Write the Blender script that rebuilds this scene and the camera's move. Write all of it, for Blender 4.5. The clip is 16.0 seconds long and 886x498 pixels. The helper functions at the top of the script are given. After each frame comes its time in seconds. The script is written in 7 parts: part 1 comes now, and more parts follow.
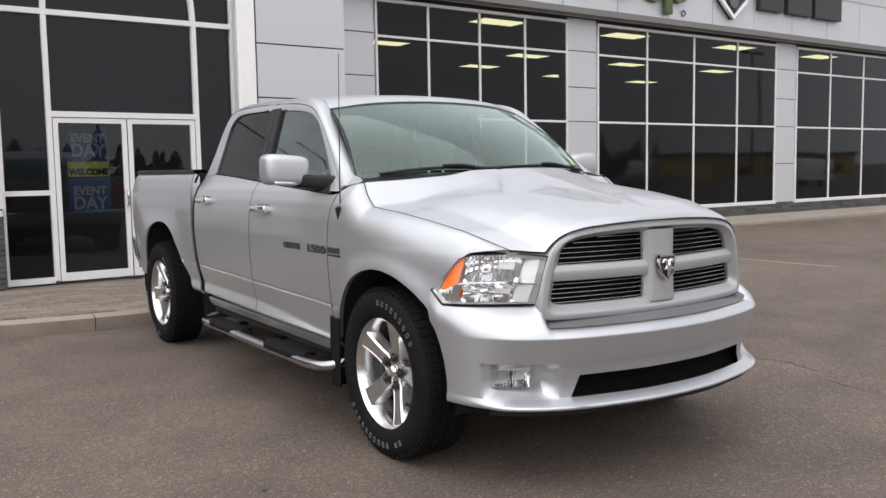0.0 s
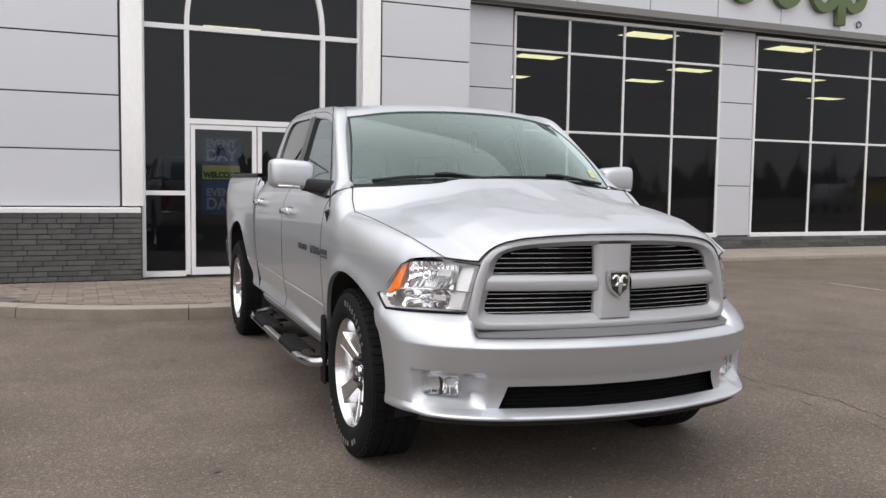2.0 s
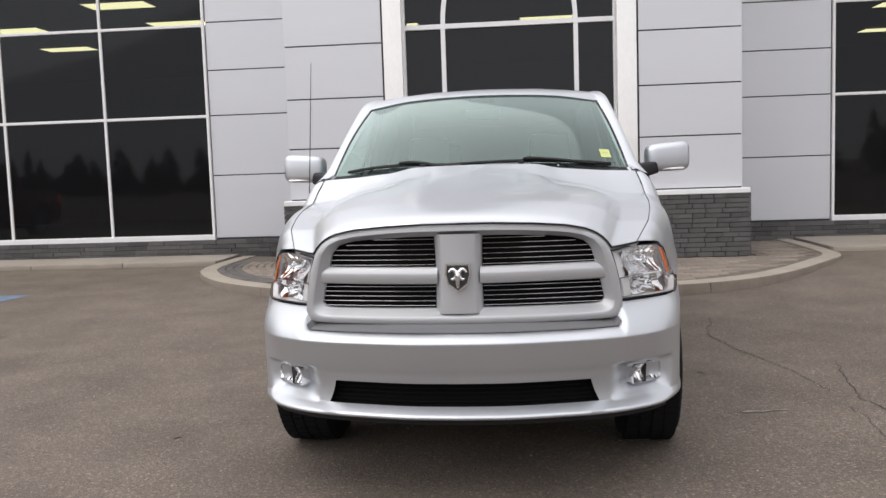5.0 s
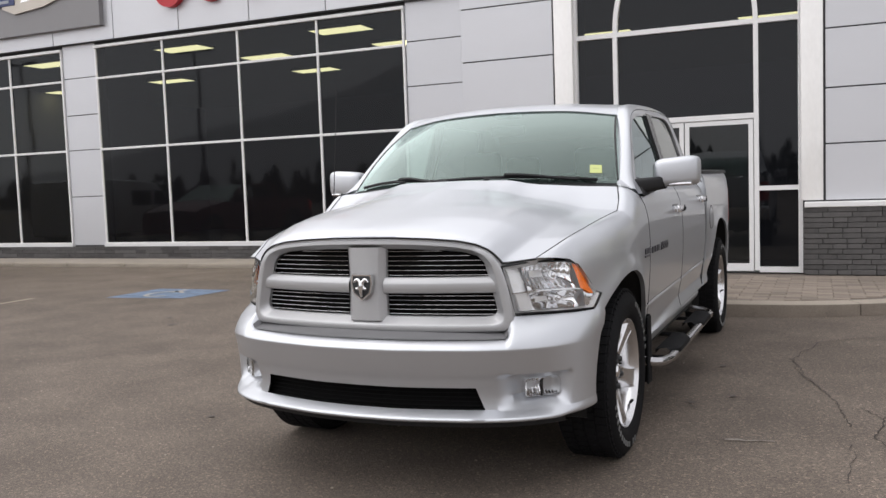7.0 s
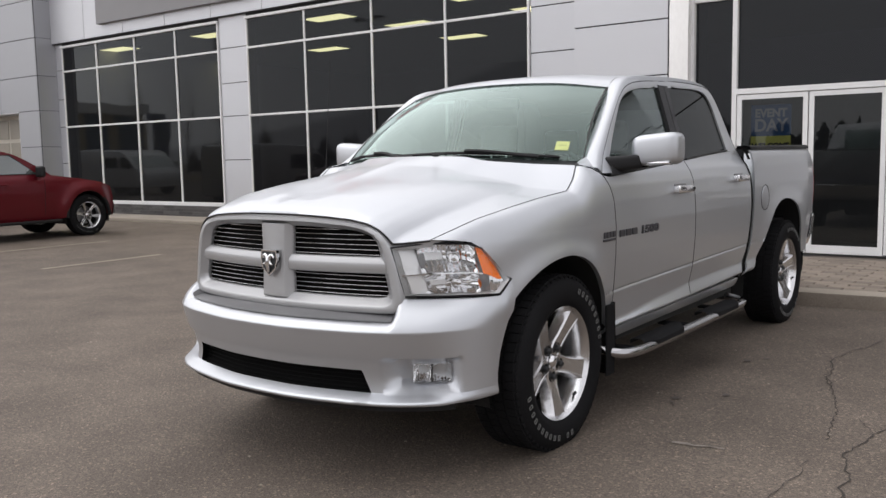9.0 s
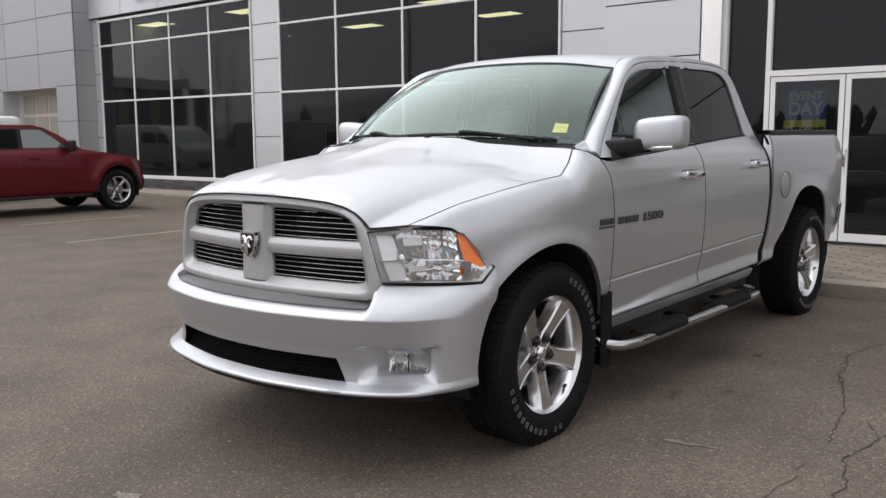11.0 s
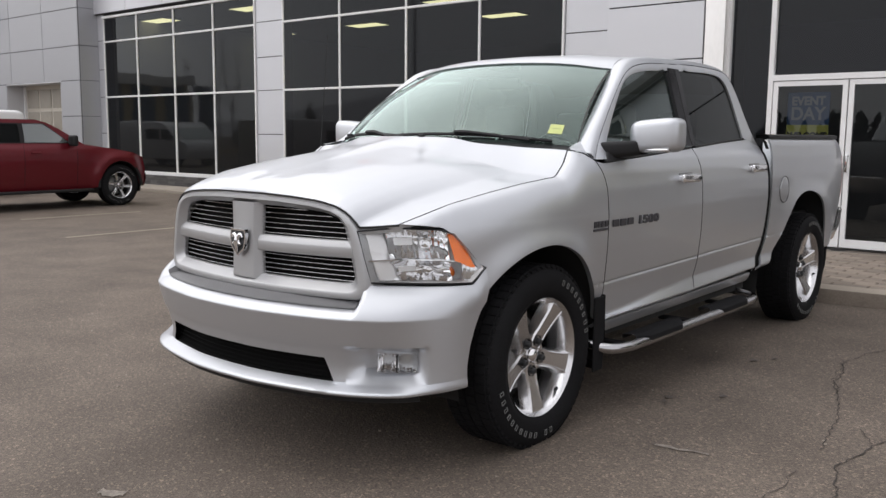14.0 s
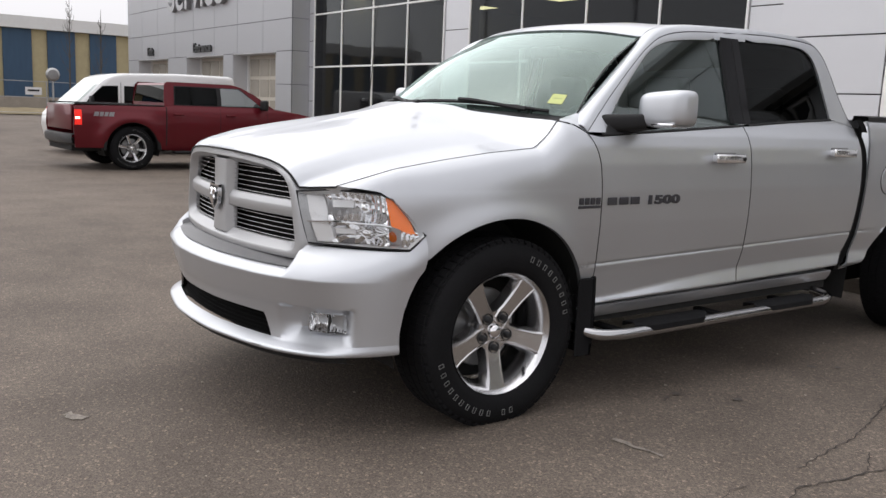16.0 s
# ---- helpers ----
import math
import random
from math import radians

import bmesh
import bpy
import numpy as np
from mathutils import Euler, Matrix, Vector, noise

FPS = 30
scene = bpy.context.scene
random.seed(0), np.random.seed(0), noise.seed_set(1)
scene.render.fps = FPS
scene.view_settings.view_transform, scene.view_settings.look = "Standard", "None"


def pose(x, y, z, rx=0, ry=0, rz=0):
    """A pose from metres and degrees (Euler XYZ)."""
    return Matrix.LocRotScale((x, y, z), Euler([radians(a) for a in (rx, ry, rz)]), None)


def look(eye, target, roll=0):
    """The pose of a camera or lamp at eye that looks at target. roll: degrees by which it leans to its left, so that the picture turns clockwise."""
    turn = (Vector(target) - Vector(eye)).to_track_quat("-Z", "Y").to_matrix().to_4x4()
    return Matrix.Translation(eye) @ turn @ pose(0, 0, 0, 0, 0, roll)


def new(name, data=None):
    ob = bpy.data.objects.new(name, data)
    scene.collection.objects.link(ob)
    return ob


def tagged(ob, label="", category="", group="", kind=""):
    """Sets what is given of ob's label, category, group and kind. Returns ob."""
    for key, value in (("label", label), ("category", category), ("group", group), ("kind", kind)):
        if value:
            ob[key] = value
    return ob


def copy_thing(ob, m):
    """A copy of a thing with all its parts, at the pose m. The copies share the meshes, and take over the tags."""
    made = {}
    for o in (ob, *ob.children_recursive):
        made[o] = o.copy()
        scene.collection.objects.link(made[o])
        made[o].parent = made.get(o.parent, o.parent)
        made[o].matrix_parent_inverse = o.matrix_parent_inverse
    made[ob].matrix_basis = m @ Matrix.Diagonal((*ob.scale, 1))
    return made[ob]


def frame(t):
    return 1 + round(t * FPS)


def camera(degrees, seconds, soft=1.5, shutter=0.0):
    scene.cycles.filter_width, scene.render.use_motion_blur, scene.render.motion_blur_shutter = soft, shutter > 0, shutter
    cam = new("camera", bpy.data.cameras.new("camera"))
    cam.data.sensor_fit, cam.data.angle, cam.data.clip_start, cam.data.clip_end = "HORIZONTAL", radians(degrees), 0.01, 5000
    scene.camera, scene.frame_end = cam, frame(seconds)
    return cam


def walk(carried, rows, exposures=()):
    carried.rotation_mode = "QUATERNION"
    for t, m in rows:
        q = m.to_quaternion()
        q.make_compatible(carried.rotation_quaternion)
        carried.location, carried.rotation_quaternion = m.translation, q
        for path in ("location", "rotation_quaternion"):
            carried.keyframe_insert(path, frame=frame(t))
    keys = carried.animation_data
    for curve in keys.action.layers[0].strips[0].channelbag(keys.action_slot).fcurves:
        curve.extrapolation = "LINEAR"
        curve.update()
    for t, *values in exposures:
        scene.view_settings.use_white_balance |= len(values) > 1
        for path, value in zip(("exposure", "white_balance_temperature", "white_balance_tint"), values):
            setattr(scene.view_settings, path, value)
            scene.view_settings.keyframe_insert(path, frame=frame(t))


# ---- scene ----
cam = camera(54.4, 16.0)
PATH = [
    (0, (0.469, -0.2, 1.357), (1.615, 1.429, 1.176), -1.0),
    (0.5, (0.503, -0.272, 1.357), (1.597, 1.394, 1.19), -1.4),
    (1, (0.694, -0.491, 1.342), (1.701, 1.23, 1.189), -0.2),
    (1.5, (0.993, -0.625, 1.322), (1.909, 1.148, 1.18), 0.6),
    (2, (1.341, -0.753, 1.325), (2.115, 1.085, 1.177), 0.8),
    (2.5, (1.733, -0.899, 1.331), (2.351, 0.994, 1.145), 1.0),
    (3, (2.134, -0.959, 1.337), (2.602, 0.975, 1.138), 0.2),
    (3.5, (2.551, -1.078, 1.334), (2.887, 0.884, 1.139), -0.4),
    (4, (2.952, -1.079, 1.318), (3.111, 0.906, 1.126), -0.6),
    (4.2, (3.104, -1.067, 1.33), (3.189, 0.922, 1.14), -0.8),
    (6.5, (4.873, -0.988, 1.335), (4.228, 0.9, 1.201), -2.6),
    (7, (5.257, -0.916, 1.335), (4.459, 0.912, 1.191), -2.0),
    (7.5, (5.59, -0.781, 1.341), (4.68, 0.991, 1.169), -1.7),
    (8, (5.864, -0.601, 1.368), (4.855, 1.118, 1.202), -1.4),
    (8.5, (6.13, -0.434, 1.371), (5.01, 1.213, 1.186), -0.9),
    (9, (6.245, -0.239, 1.354), (5.078, 1.371, 1.143), -1.1),
    (11.5, (6.35, 0.018, 1.363), (5.111, 1.566, 1.103), -0.2),
    (12, (6.347, 0.026, 1.355), (5.125, 1.586, 1.085), 0.3),
    (12.5, (6.34, 0.042, 1.351), (5.127, 1.606, 1.066), 0.6),
    (13, (6.333, 0.048, 1.353), (5.117, 1.611, 1.073), 0.7),
    (13.5, (6.339, 0.055, 1.354), (5.113, 1.613, 1.091), 0.9),
    (14, (6.371, 0.065, 1.358), (5.129, 1.612, 1.101), 0.5),
    (14.5, (6.53, 0.139, 1.346), (5.251, 1.652, 1.072), 1.1),
    (15, (6.792, 0.294, 1.352), (5.44, 1.736, 1.048), 1.9),
    (15.5, (6.936, 0.589, 1.345), (5.479, 1.922, 1.023), 2.0),
    (16, (7.091, 0.892, 1.338), (5.505, 2.068, 1.016), 2.4),
]
walk(cam, [(t, look(eye, target, roll)) for t, eye, target, roll in PATH],
     [(0.0, 0.0), (2.0, 0.03), (3.5, 0.12), (4.2, 0.10), (6.5, 0.0), (9.0, -0.12), (12.5, -0.10), (16.0, -0.06)])

# ---- world and light ----
SUN_EL, SUN_AZ = radians(60), radians(246)
world = bpy.data.worlds.new("overcast_sky")
scene.world = world
world.use_nodes = True
wn, wl = world.node_tree.nodes, world.node_tree.links
wn.clear()
w_out, w_bg = wn.new("ShaderNodeOutputWorld"), wn.new("ShaderNodeBackground")
w_sky, w_hue = wn.new("ShaderNodeTexSky"), wn.new("ShaderNodeHueSaturation")
w_sky.sky_type, w_sky.sun_disc = "NISHITA", False
w_sky.sun_elevation, w_sky.sun_rotation = SUN_EL, SUN_AZ
w_sky.air_density, w_sky.dust_density, w_sky.ozone_density = 1.0, 6.0, 1.0
w_hue.inputs["Saturation"].default_value = 0.22
wl.new(w_sky.outputs[0], w_hue.inputs["Color"])
w_veil, w_add = wn.new("ShaderNodeBackground"), wn.new("ShaderNodeAddShader")
w_veil.inputs["Color"].default_value = (0.985, 0.968, 1.012, 1)
wl.new(w_hue.outputs[0], w_bg.inputs["Color"])
wl.new(w_bg.outputs[0], w_add.inputs[0])
wl.new(w_veil.outputs[0], w_add.inputs[1])
wl.new(w_add.outputs[0], w_out.inputs["Surface"])
w_bg.inputs["Strength"].default_value = 0.05
w_veil.inputs["Strength"].default_value = 0.86

sun = new("sun", bpy.data.lights.new("sun", "SUN"))
sun.data.energy, sun.data.angle, sun.data.color = 1.40, radians(120), (1.0, 0.983, 0.985)
SUN_DIR = Vector((math.sin(SUN_AZ) * math.cos(SUN_EL), math.cos(SUN_AZ) * math.cos(SUN_EL), math.sin(SUN_EL)))
sun.matrix_world = look(SUN_DIR * 60, (0, 0, 0))


# ---- materials ----
def mat_nodes(name):
    m = bpy.data.materials.new(name)
    m.use_nodes = True
    n, l = m.node_tree.nodes, m.node_tree.links
    return m, n, l, n["Principled BSDF"]


def surface(name, base, rough=0.5, metal=0.0, vary=0.12, scale=3.0, fine=60.0, bump=0.0, coat=0.0, coat_rough=0.03,
            spec=0.5, islands=False, stretch=(1, 1, 1), rough_vary=0.1, pieces=0.0):
    """A paint, stone, plastic or metal surface with variation at two scales and fine relief."""
    m, n, l, p = mat_nodes(name)
    co = n.new("ShaderNodeTexCoord")
    mp = n.new("ShaderNodeMapping")
    mp.inputs["Scale"].default_value = stretch
    l.new(co.outputs["Object"], mp.inputs["Vector"])
    big, small = n.new("ShaderNodeTexNoise"), n.new("ShaderNodeTexNoise")
    big.inputs["Scale"].default_value, big.inputs["Detail"].default_value = scale, 5
    small.inputs["Scale"].default_value, small.inputs["Detail"].default_value = fine, 3
    for q in (big, small):
        l.new(mp.outputs[0], q.inputs["Vector"])
    add = n.new("ShaderNodeMath")
    add.operation = "ADD"
    l.new(big.outputs["Fac"], add.inputs[0])
    l.new(small.outputs["Fac"], add.inputs[1])
    fac = add.outputs[0]
    if pieces:
        if islands:
            geo = n.new("ShaderNodeNewGeometry")
            rnd = geo.outputs["Random Per Island"]
        else:
            rnd = n.new("ShaderNodeObjectInfo").outputs["Random"]
        mul = n.new("ShaderNodeMath")
        mul.operation = "MULTIPLY_ADD"
        l.new(rnd, mul.inputs[0])
        mul.inputs[1].default_value = pieces
        l.new(fac, mul.inputs[2])
        sub = n.new("ShaderNodeMath")
        sub.operation = "SUBTRACT"
        l.new(mul.outputs[0], sub.inputs[0])
        sub.inputs[1].default_value = pieces / 2
        fac = sub.outputs[0]
    ramp = n.new("ShaderNodeMapRange")
    ramp.inputs["From Min"].default_value, ramp.inputs["From Max"].default_value = 0.55, 1.45
    ramp.inputs["To Min"].default_value, ramp.inputs["To Max"].default_value = 1 - vary, 1 + vary
    l.new(fac, ramp.inputs["Value"])
    tint = n.new("ShaderNodeVectorMath")
    tint.operation = "SCALE"
    tint.inputs[0].default_value = base
    l.new(ramp.outputs[0], tint.inputs["Scale"])
    l.new(tint.outputs[0], p.inputs["Base Color"])
    rr = n.new("ShaderNodeMapRange")
    rr.inputs["To Min"].default_value, rr.inputs["To Max"].default_value = max(0.0, rough - rough_vary * rough), min(1, rough + rough_vary * rough)
    l.new(big.outputs["Fac"], rr.inputs["Value"])
    l.new(rr.outputs[0], p.inputs["Roughness"])
    p.inputs["Metallic"].default_value = metal
    p.inputs["Coat Weight"].default_value, p.inputs["Coat Roughness"].default_value = coat, coat_rough
    p.inputs["Specular IOR Level"].default_value = spec
    if bump:
        b = n.new("ShaderNodeBump")
        b.inputs["Strength"].default_value, b.inputs["Distance"].default_value = 0.6, bump
        l.new(small.outputs["Fac"], b.inputs["Height"])
        l.new(b.outputs[0], p.inputs["Normal"])
    return m


def glass_pane(name, tint, r0=0.05, power=3.5, rough=0.0, haze=0.0, haze_col=(0.5, 0.5, 0.5), gloss=(0.97, 1.0, 0.99)):
    """A thin pane: tinted see-through with a mirror gloss that grows at grazing angles."""
    m, n, l, p = mat_nodes(name)
    n.remove(p)
    out = n["Material Output"]
    tr, gl, lw, mx = n.new("ShaderNodeBsdfTransparent"), n.new("ShaderNodeBsdfGlossy"), n.new("ShaderNodeLayerWeight"), n.new("ShaderNodeMixShader")
    tr.inputs[0].default_value = (*tint, 1)
    gl.inputs["Roughness"].default_value = rough
    gl.inputs["Color"].default_value = (*gloss, 1)
    lw.inputs["Blend"].default_value = 0.5
    pw, ma = n.new("ShaderNodeMath"), n.new("ShaderNodeMath")
    pw.operation, ma.operation, ma.use_clamp = "POWER", "MULTIPLY_ADD", True
    pw.inputs[1].default_value = power
    ma.inputs[1].default_value, ma.inputs[2].default_value = 1 - r0, r0
    l.new(lw.outputs["Facing"], pw.inputs[0])
    l.new(pw.outputs[0], ma.inputs[0])
    l.new(ma.outputs[0], mx.inputs[0])
    l.new(tr.outputs[0], mx.inputs[1])
    l.new(gl.outputs[0], mx.inputs[2])
    last = mx.outputs[0]
    if haze:
        df, m2 = n.new("ShaderNodeBsdfDiffuse"), n.new("ShaderNodeMixShader")
        df.inputs[0].default_value = (*haze_col, 1)
        m2.inputs[0].default_value = haze
        l.new(last, m2.inputs[1])
        l.new(df.outputs[0], m2.inputs[2])
        last = m2.outputs[0]
    l.new(last, out.inputs["Surface"])
    return m


def glow(name, col, strength):
    m, n, l, p = mat_nodes(name)
    p.inputs["Base Color"].default_value = (*col, 1)
    p.inputs["Emission Color"].default_value = (*col, 1)
    p.inputs["Emission Strength"].default_value = strength
    return m


def asphalt_mat():
    m, n, l, p = mat_nodes("asphalt")
    co = n.new("ShaderNodeTexCoord")
    sizes = [(0.22, 4), (1.7, 6), (55.0, 3), (170.0, 2)]
    tex = []
    for sc, det in sizes:
        t = n.new("ShaderNodeTexNoise")
        t.inputs["Scale"].default_value, t.inputs["Detail"].default_value = sc, det
        l.new(co.outputs["Object"], t.inputs["Vector"])
        tex.append(t.outputs["Fac"])
    vor = n.new("ShaderNodeTexVoronoi")
    vor.inputs["Scale"].default_value = 95
    l.new(co.outputs["Object"], vor.inputs["Vector"])
    # broad stains
    r1 = n.new("ShaderNodeValToRGB")
    r1.color_ramp.elements[0].position, r1.color_ramp.elements[1].position = 0.36, 0.66
    r1.color_ramp.elements[0].color, r1.color_ramp.elements[1].color = (0.096, 0.079, 0.067, 1), (0.159, 0.132, 0.112, 1)
    mixv = n.new("ShaderNodeMath")
    mixv.operation = "MULTIPLY_ADD"
    mixv.inputs[1].default_value = 0.5
    half = n.new("ShaderNodeMath")
    half.operation = "MULTIPLY"
    half.inputs[1].default_value = 0.5
    l.new(tex[1], half.inputs[0])
    l.new(tex[0], mixv.inputs[0])
    l.new(half.outputs[0], mixv.inputs[2])
    l.new(mixv.outputs[0], r1.inputs[0])
    # aggregate: light and dark chips
    r2 = n.new("ShaderNodeValToRGB")
    e = r2.color_ramp.elements
    e[0].position, e[1].position = 0.30, 0.74
    e[0].color, e[1].color = (0.62, 0.62, 0.62, 1), (1.60, 1.57, 1.52, 1)
    l.new(tex[3], r2.inputs[0])
    mul = n.new("ShaderNodeMix")
    mul.data_type, mul.blend_type = "RGBA", "MULTIPLY"
    mul.inputs[0].default_value = 1.0
    l.new(r1.outputs[0], mul.inputs[6])
    l.new(r2.outputs[0], mul.inputs[7])
    chip = n.new("ShaderNodeTexVoronoi")
    chip.inputs["Scale"].default_value = 105
    l.new(co.outputs["Object"], chip.inputs["Vector"])
    sep = n.new("ShaderNodeSeparateColor")
    l.new(chip.outputs["Color"], sep.inputs[0])
    r3 = n.new("ShaderNodeValToRGB")
    e = r3.color_ramp.elements
    e[0].position, e[1].position = 0.0, 1.0
    e[0].color, e[1].color = (0.68, 0.68, 0.68, 1), (1.95, 1.87, 1.76, 1)
    for pos, val in ((0.18, 0.88), (0.80, 1.06), (0.93, 1.35)):
        k = e.new(pos)
        k.color = (val, val * 0.995, val * 0.98, 1)
    l.new(sep.outputs[0], r3.inputs[0])
    mul2 = n.new("ShaderNodeMix")
    mul2.data_type, mul2.blend_type = "RGBA", "MULTIPLY"
    mul2.inputs[0].default_value = 1.0
    l.new(mul.outputs[2], mul2.inputs[6])
    l.new(r3.outputs[0], mul2.inputs[7])
    # darker stretch beside the pickup: shade put into the asphalt colour, border uneven
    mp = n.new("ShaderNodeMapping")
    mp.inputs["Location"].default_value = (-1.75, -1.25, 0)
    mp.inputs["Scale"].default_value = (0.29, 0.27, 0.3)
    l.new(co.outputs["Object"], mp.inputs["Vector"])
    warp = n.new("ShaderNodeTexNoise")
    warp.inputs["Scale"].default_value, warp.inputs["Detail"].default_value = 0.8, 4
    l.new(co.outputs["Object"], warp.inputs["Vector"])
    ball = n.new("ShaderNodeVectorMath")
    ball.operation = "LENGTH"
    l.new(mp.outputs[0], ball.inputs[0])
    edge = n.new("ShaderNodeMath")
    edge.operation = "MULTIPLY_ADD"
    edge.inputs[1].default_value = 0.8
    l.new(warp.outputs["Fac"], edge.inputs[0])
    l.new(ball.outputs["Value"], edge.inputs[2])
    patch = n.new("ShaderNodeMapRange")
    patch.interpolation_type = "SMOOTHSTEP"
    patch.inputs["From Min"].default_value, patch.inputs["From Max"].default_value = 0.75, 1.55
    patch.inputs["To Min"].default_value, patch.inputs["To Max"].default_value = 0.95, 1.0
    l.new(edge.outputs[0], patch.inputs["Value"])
    # worn asphalt colour scaled by that painted shade
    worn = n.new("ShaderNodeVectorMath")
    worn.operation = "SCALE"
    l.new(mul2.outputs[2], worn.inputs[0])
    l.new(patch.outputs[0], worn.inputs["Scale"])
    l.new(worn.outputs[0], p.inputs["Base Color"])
    p.inputs["Roughness"].default_value = 0.82
    p.inputs["Specular IOR Level"].default_value = 0.35
    bp = n.new("ShaderNodeBump")
    bp.inputs["Strength"].default_value, bp.inputs["Distance"].default_value = 0.55, 0.004
    sm = n.new("ShaderNodeMath")
    sm.operation = "ADD"
    l.new(vor.outputs["Distance"], sm.inputs[0])
    l.new(tex[2], sm.inputs[1])
    l.new(sm.outputs[0], bp.inputs["Height"])
    l.new(bp.outputs[0], p.inputs["Normal"])
    return m


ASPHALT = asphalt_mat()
SILVER = surface("silver_paint", (0.565, 0.583, 0.612), 0.42, 0.82, 0.02, 1.2, 900, coat=0.5, coat_rough=0.025, rough_vary=0.05)
SILVER_TRIM = surface("silver_trim_paint", (0.45, 0.454, 0.464), 0.42, 0.55, 0.02, 2.0, 900, coat=0.25, coat_rough=0.12)
SLAT = surface("satin_chrome_slat", (0.55, 0.55, 0.56), 0.16, 1.0, 0.03, 8, 200)
STEP_METAL = surface("worn_step_chrome", (0.47, 0.47, 0.48), 0.14, 1.0, 0.08, 9, 200)
GREY_PLASTIC = surface("grey_plastic", (0.155, 0.155, 0.16), 0.48, 0.0, 0.08, 5, 300, bump=0.0004)
BLACK_PLASTIC = surface("black_plastic", (0.014, 0.014, 0.015), 0.55, 0.0, 0.25, 6, 250, bump=0.0006, spec=0.3)
BLACK_BACK = surface("black_backing", (0.006, 0.006, 0.006), 0.9, 0.0, 0.2, 6, 60, spec=0.1)
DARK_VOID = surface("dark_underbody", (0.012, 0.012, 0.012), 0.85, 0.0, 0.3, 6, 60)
RUBBER = surface("tyre_rubber", (0.0125, 0.0125, 0.0135), 0.75, 0.0, 0.3, 5, 140, bump=0.0008, spec=0.08)
CHROME = surface("chrome", (0.83, 0.83, 0.84), 0.07, 1.0, 0.02, 4, 200)
BRIGHT = surface("bright_satin_trim", (0.82, 0.82, 0.83), 0.18, 0.9, 0.02, 4, 200, coat=0.6)
ALLOY = surface("polished_alloy", (0.72, 0.72, 0.73), 0.22, 1.0, 0.04, 8, 200)
LAMP_WHITE = surface("lamp_housing", (0.86, 0.86, 0.87), 0.25, 0.2, 0.03, 8, 200)
AMBER = surface("amber_lens", (0.95, 0.19, 0.004), 0.35, 0.0, 0.08, 30, 300, coat=0.15, spec=0.3)
RED_LENS = surface("red_lens", (0.62, 0.020, 0.012), 0.15, 0.0, 0.08, 20, 200, coat=0.8)
LENS = glass_pane("lamp_lens", (0.96, 0.965, 0.965), 0.05, 4.0)
WINDSHIELD = glass_pane("windshield_glass", (0.70, 0.82, 0.78), 0.075, 2.9, rough=0.02, haze=0.045, haze_col=(0.42, 0.62, 0.54), gloss=(0.85, 1.0, 0.95))
DOOR_GLASS = glass_pane("door_glass", (0.42, 0.51, 0.48), 0.10, 3.6, haze=0.02, haze_col=(0.46, 0.58, 0.54), gloss=(0.90, 1.0, 0.98))
PRIVACY_GLASS = glass_pane("privacy_glass", (0.055, 0.06, 0.062), 0.016, 5.4)
POST_BLACK = surface("gloss_black_post", (0.005, 0.005, 0.006), 0.10, 0.0, 0.1, 6, 200, spec=0.22)
SEAT_CLOTH = surface("seat_cloth", (0.10, 0.10, 0.105), 0.9, 0.0, 0.2, 10, 250, bump=0.001)
HEADLINER = surface("headliner", (0.32, 0.31, 0.30), 0.95, 0.0, 0.08, 8, 200)
MIRROR = surface("mirror_glass", (0.9, 0.9, 0.9), 0.02, 1.0, 0.0, 4, 100)
WHITE_INK = surface("raised_white_lettering", (0.20, 0.20, 0.195), 0.7, 0.0, 0.15, 40, 300)
SHUT = surface("panel_gap", (0.05, 0.05, 0.052), 0.9, 0.0, 0.2, 6, 60)
STICKER = surface("yellow_sticker", (0.60, 0.66, 0.26), 0.6, 0.0, 0.1, 30, 200)
STICKER_INK = surface("faded_sticker_print", (0.42, 0.48, 0.20), 0.6, 0.0, 0.2, 60, 200)
RED_PAINT = surface("red_paint", (0.125, 0.0022, 0.009), 0.36, 0.45, 0.04, 2, 600, coat=0.4)
WHITE_PAINT = surface("white_paint", (0.78, 0.78, 0.78), 0.3, 0.0, 0.04, 2, 300, coat=0.8)
PANEL = surface("aluminium_panel", (0.63, 0.638, 0.665), 0.42, 0.35, 0.035, 0.7, 90, stretch=(1, 1, 3), pieces=0.5)
PANEL_GREY = surface("service_wing_panel", (0.385, 0.39, 0.41), 0.45, 0.35, 0.035, 0.7, 90, stretch=(1, 1, 3), pieces=0.5)
PANEL_BACK = surface("dark_joint", (0.045, 0.045, 0.048), 0.8, 0.0, 0.1, 4, 60)
POLISHED = surface("polished_column_cladding", (0.93, 0.92, 0.90), 0.20, 0.32, 0.06, 0.9, 30, stretch=(1, 1, 0.4))
MULLION = surface("white_aluminium_mullion", (0.80, 0.80, 0.80), 0.4, 0.0, 0.05, 5, 80)
STONE = surface("dark_ledgestone", (0.088, 0.084, 0.083), 0.85, 0.0, 0.35, 9, 90, bump=0.006, pieces=0.5)
STONE_JOINED = surface("dark_ledgestone_rows", (0.088, 0.084, 0.083), 0.85, 0.0, 0.35, 9, 90, bump=0.006, pieces=0.8, islands=True)
MORTAR = surface("dark_mortar", (0.05, 0.05, 0.05), 0.95, 0.0, 0.2, 20, 120)
# kerb faces are browner and darker than the kerb tops
KERB_FACE = surface("brown_kerb_face", (0.185, 0.155, 0.126), 0.92, 0.0, 0.3, 3.5, 80, bump=0.003)
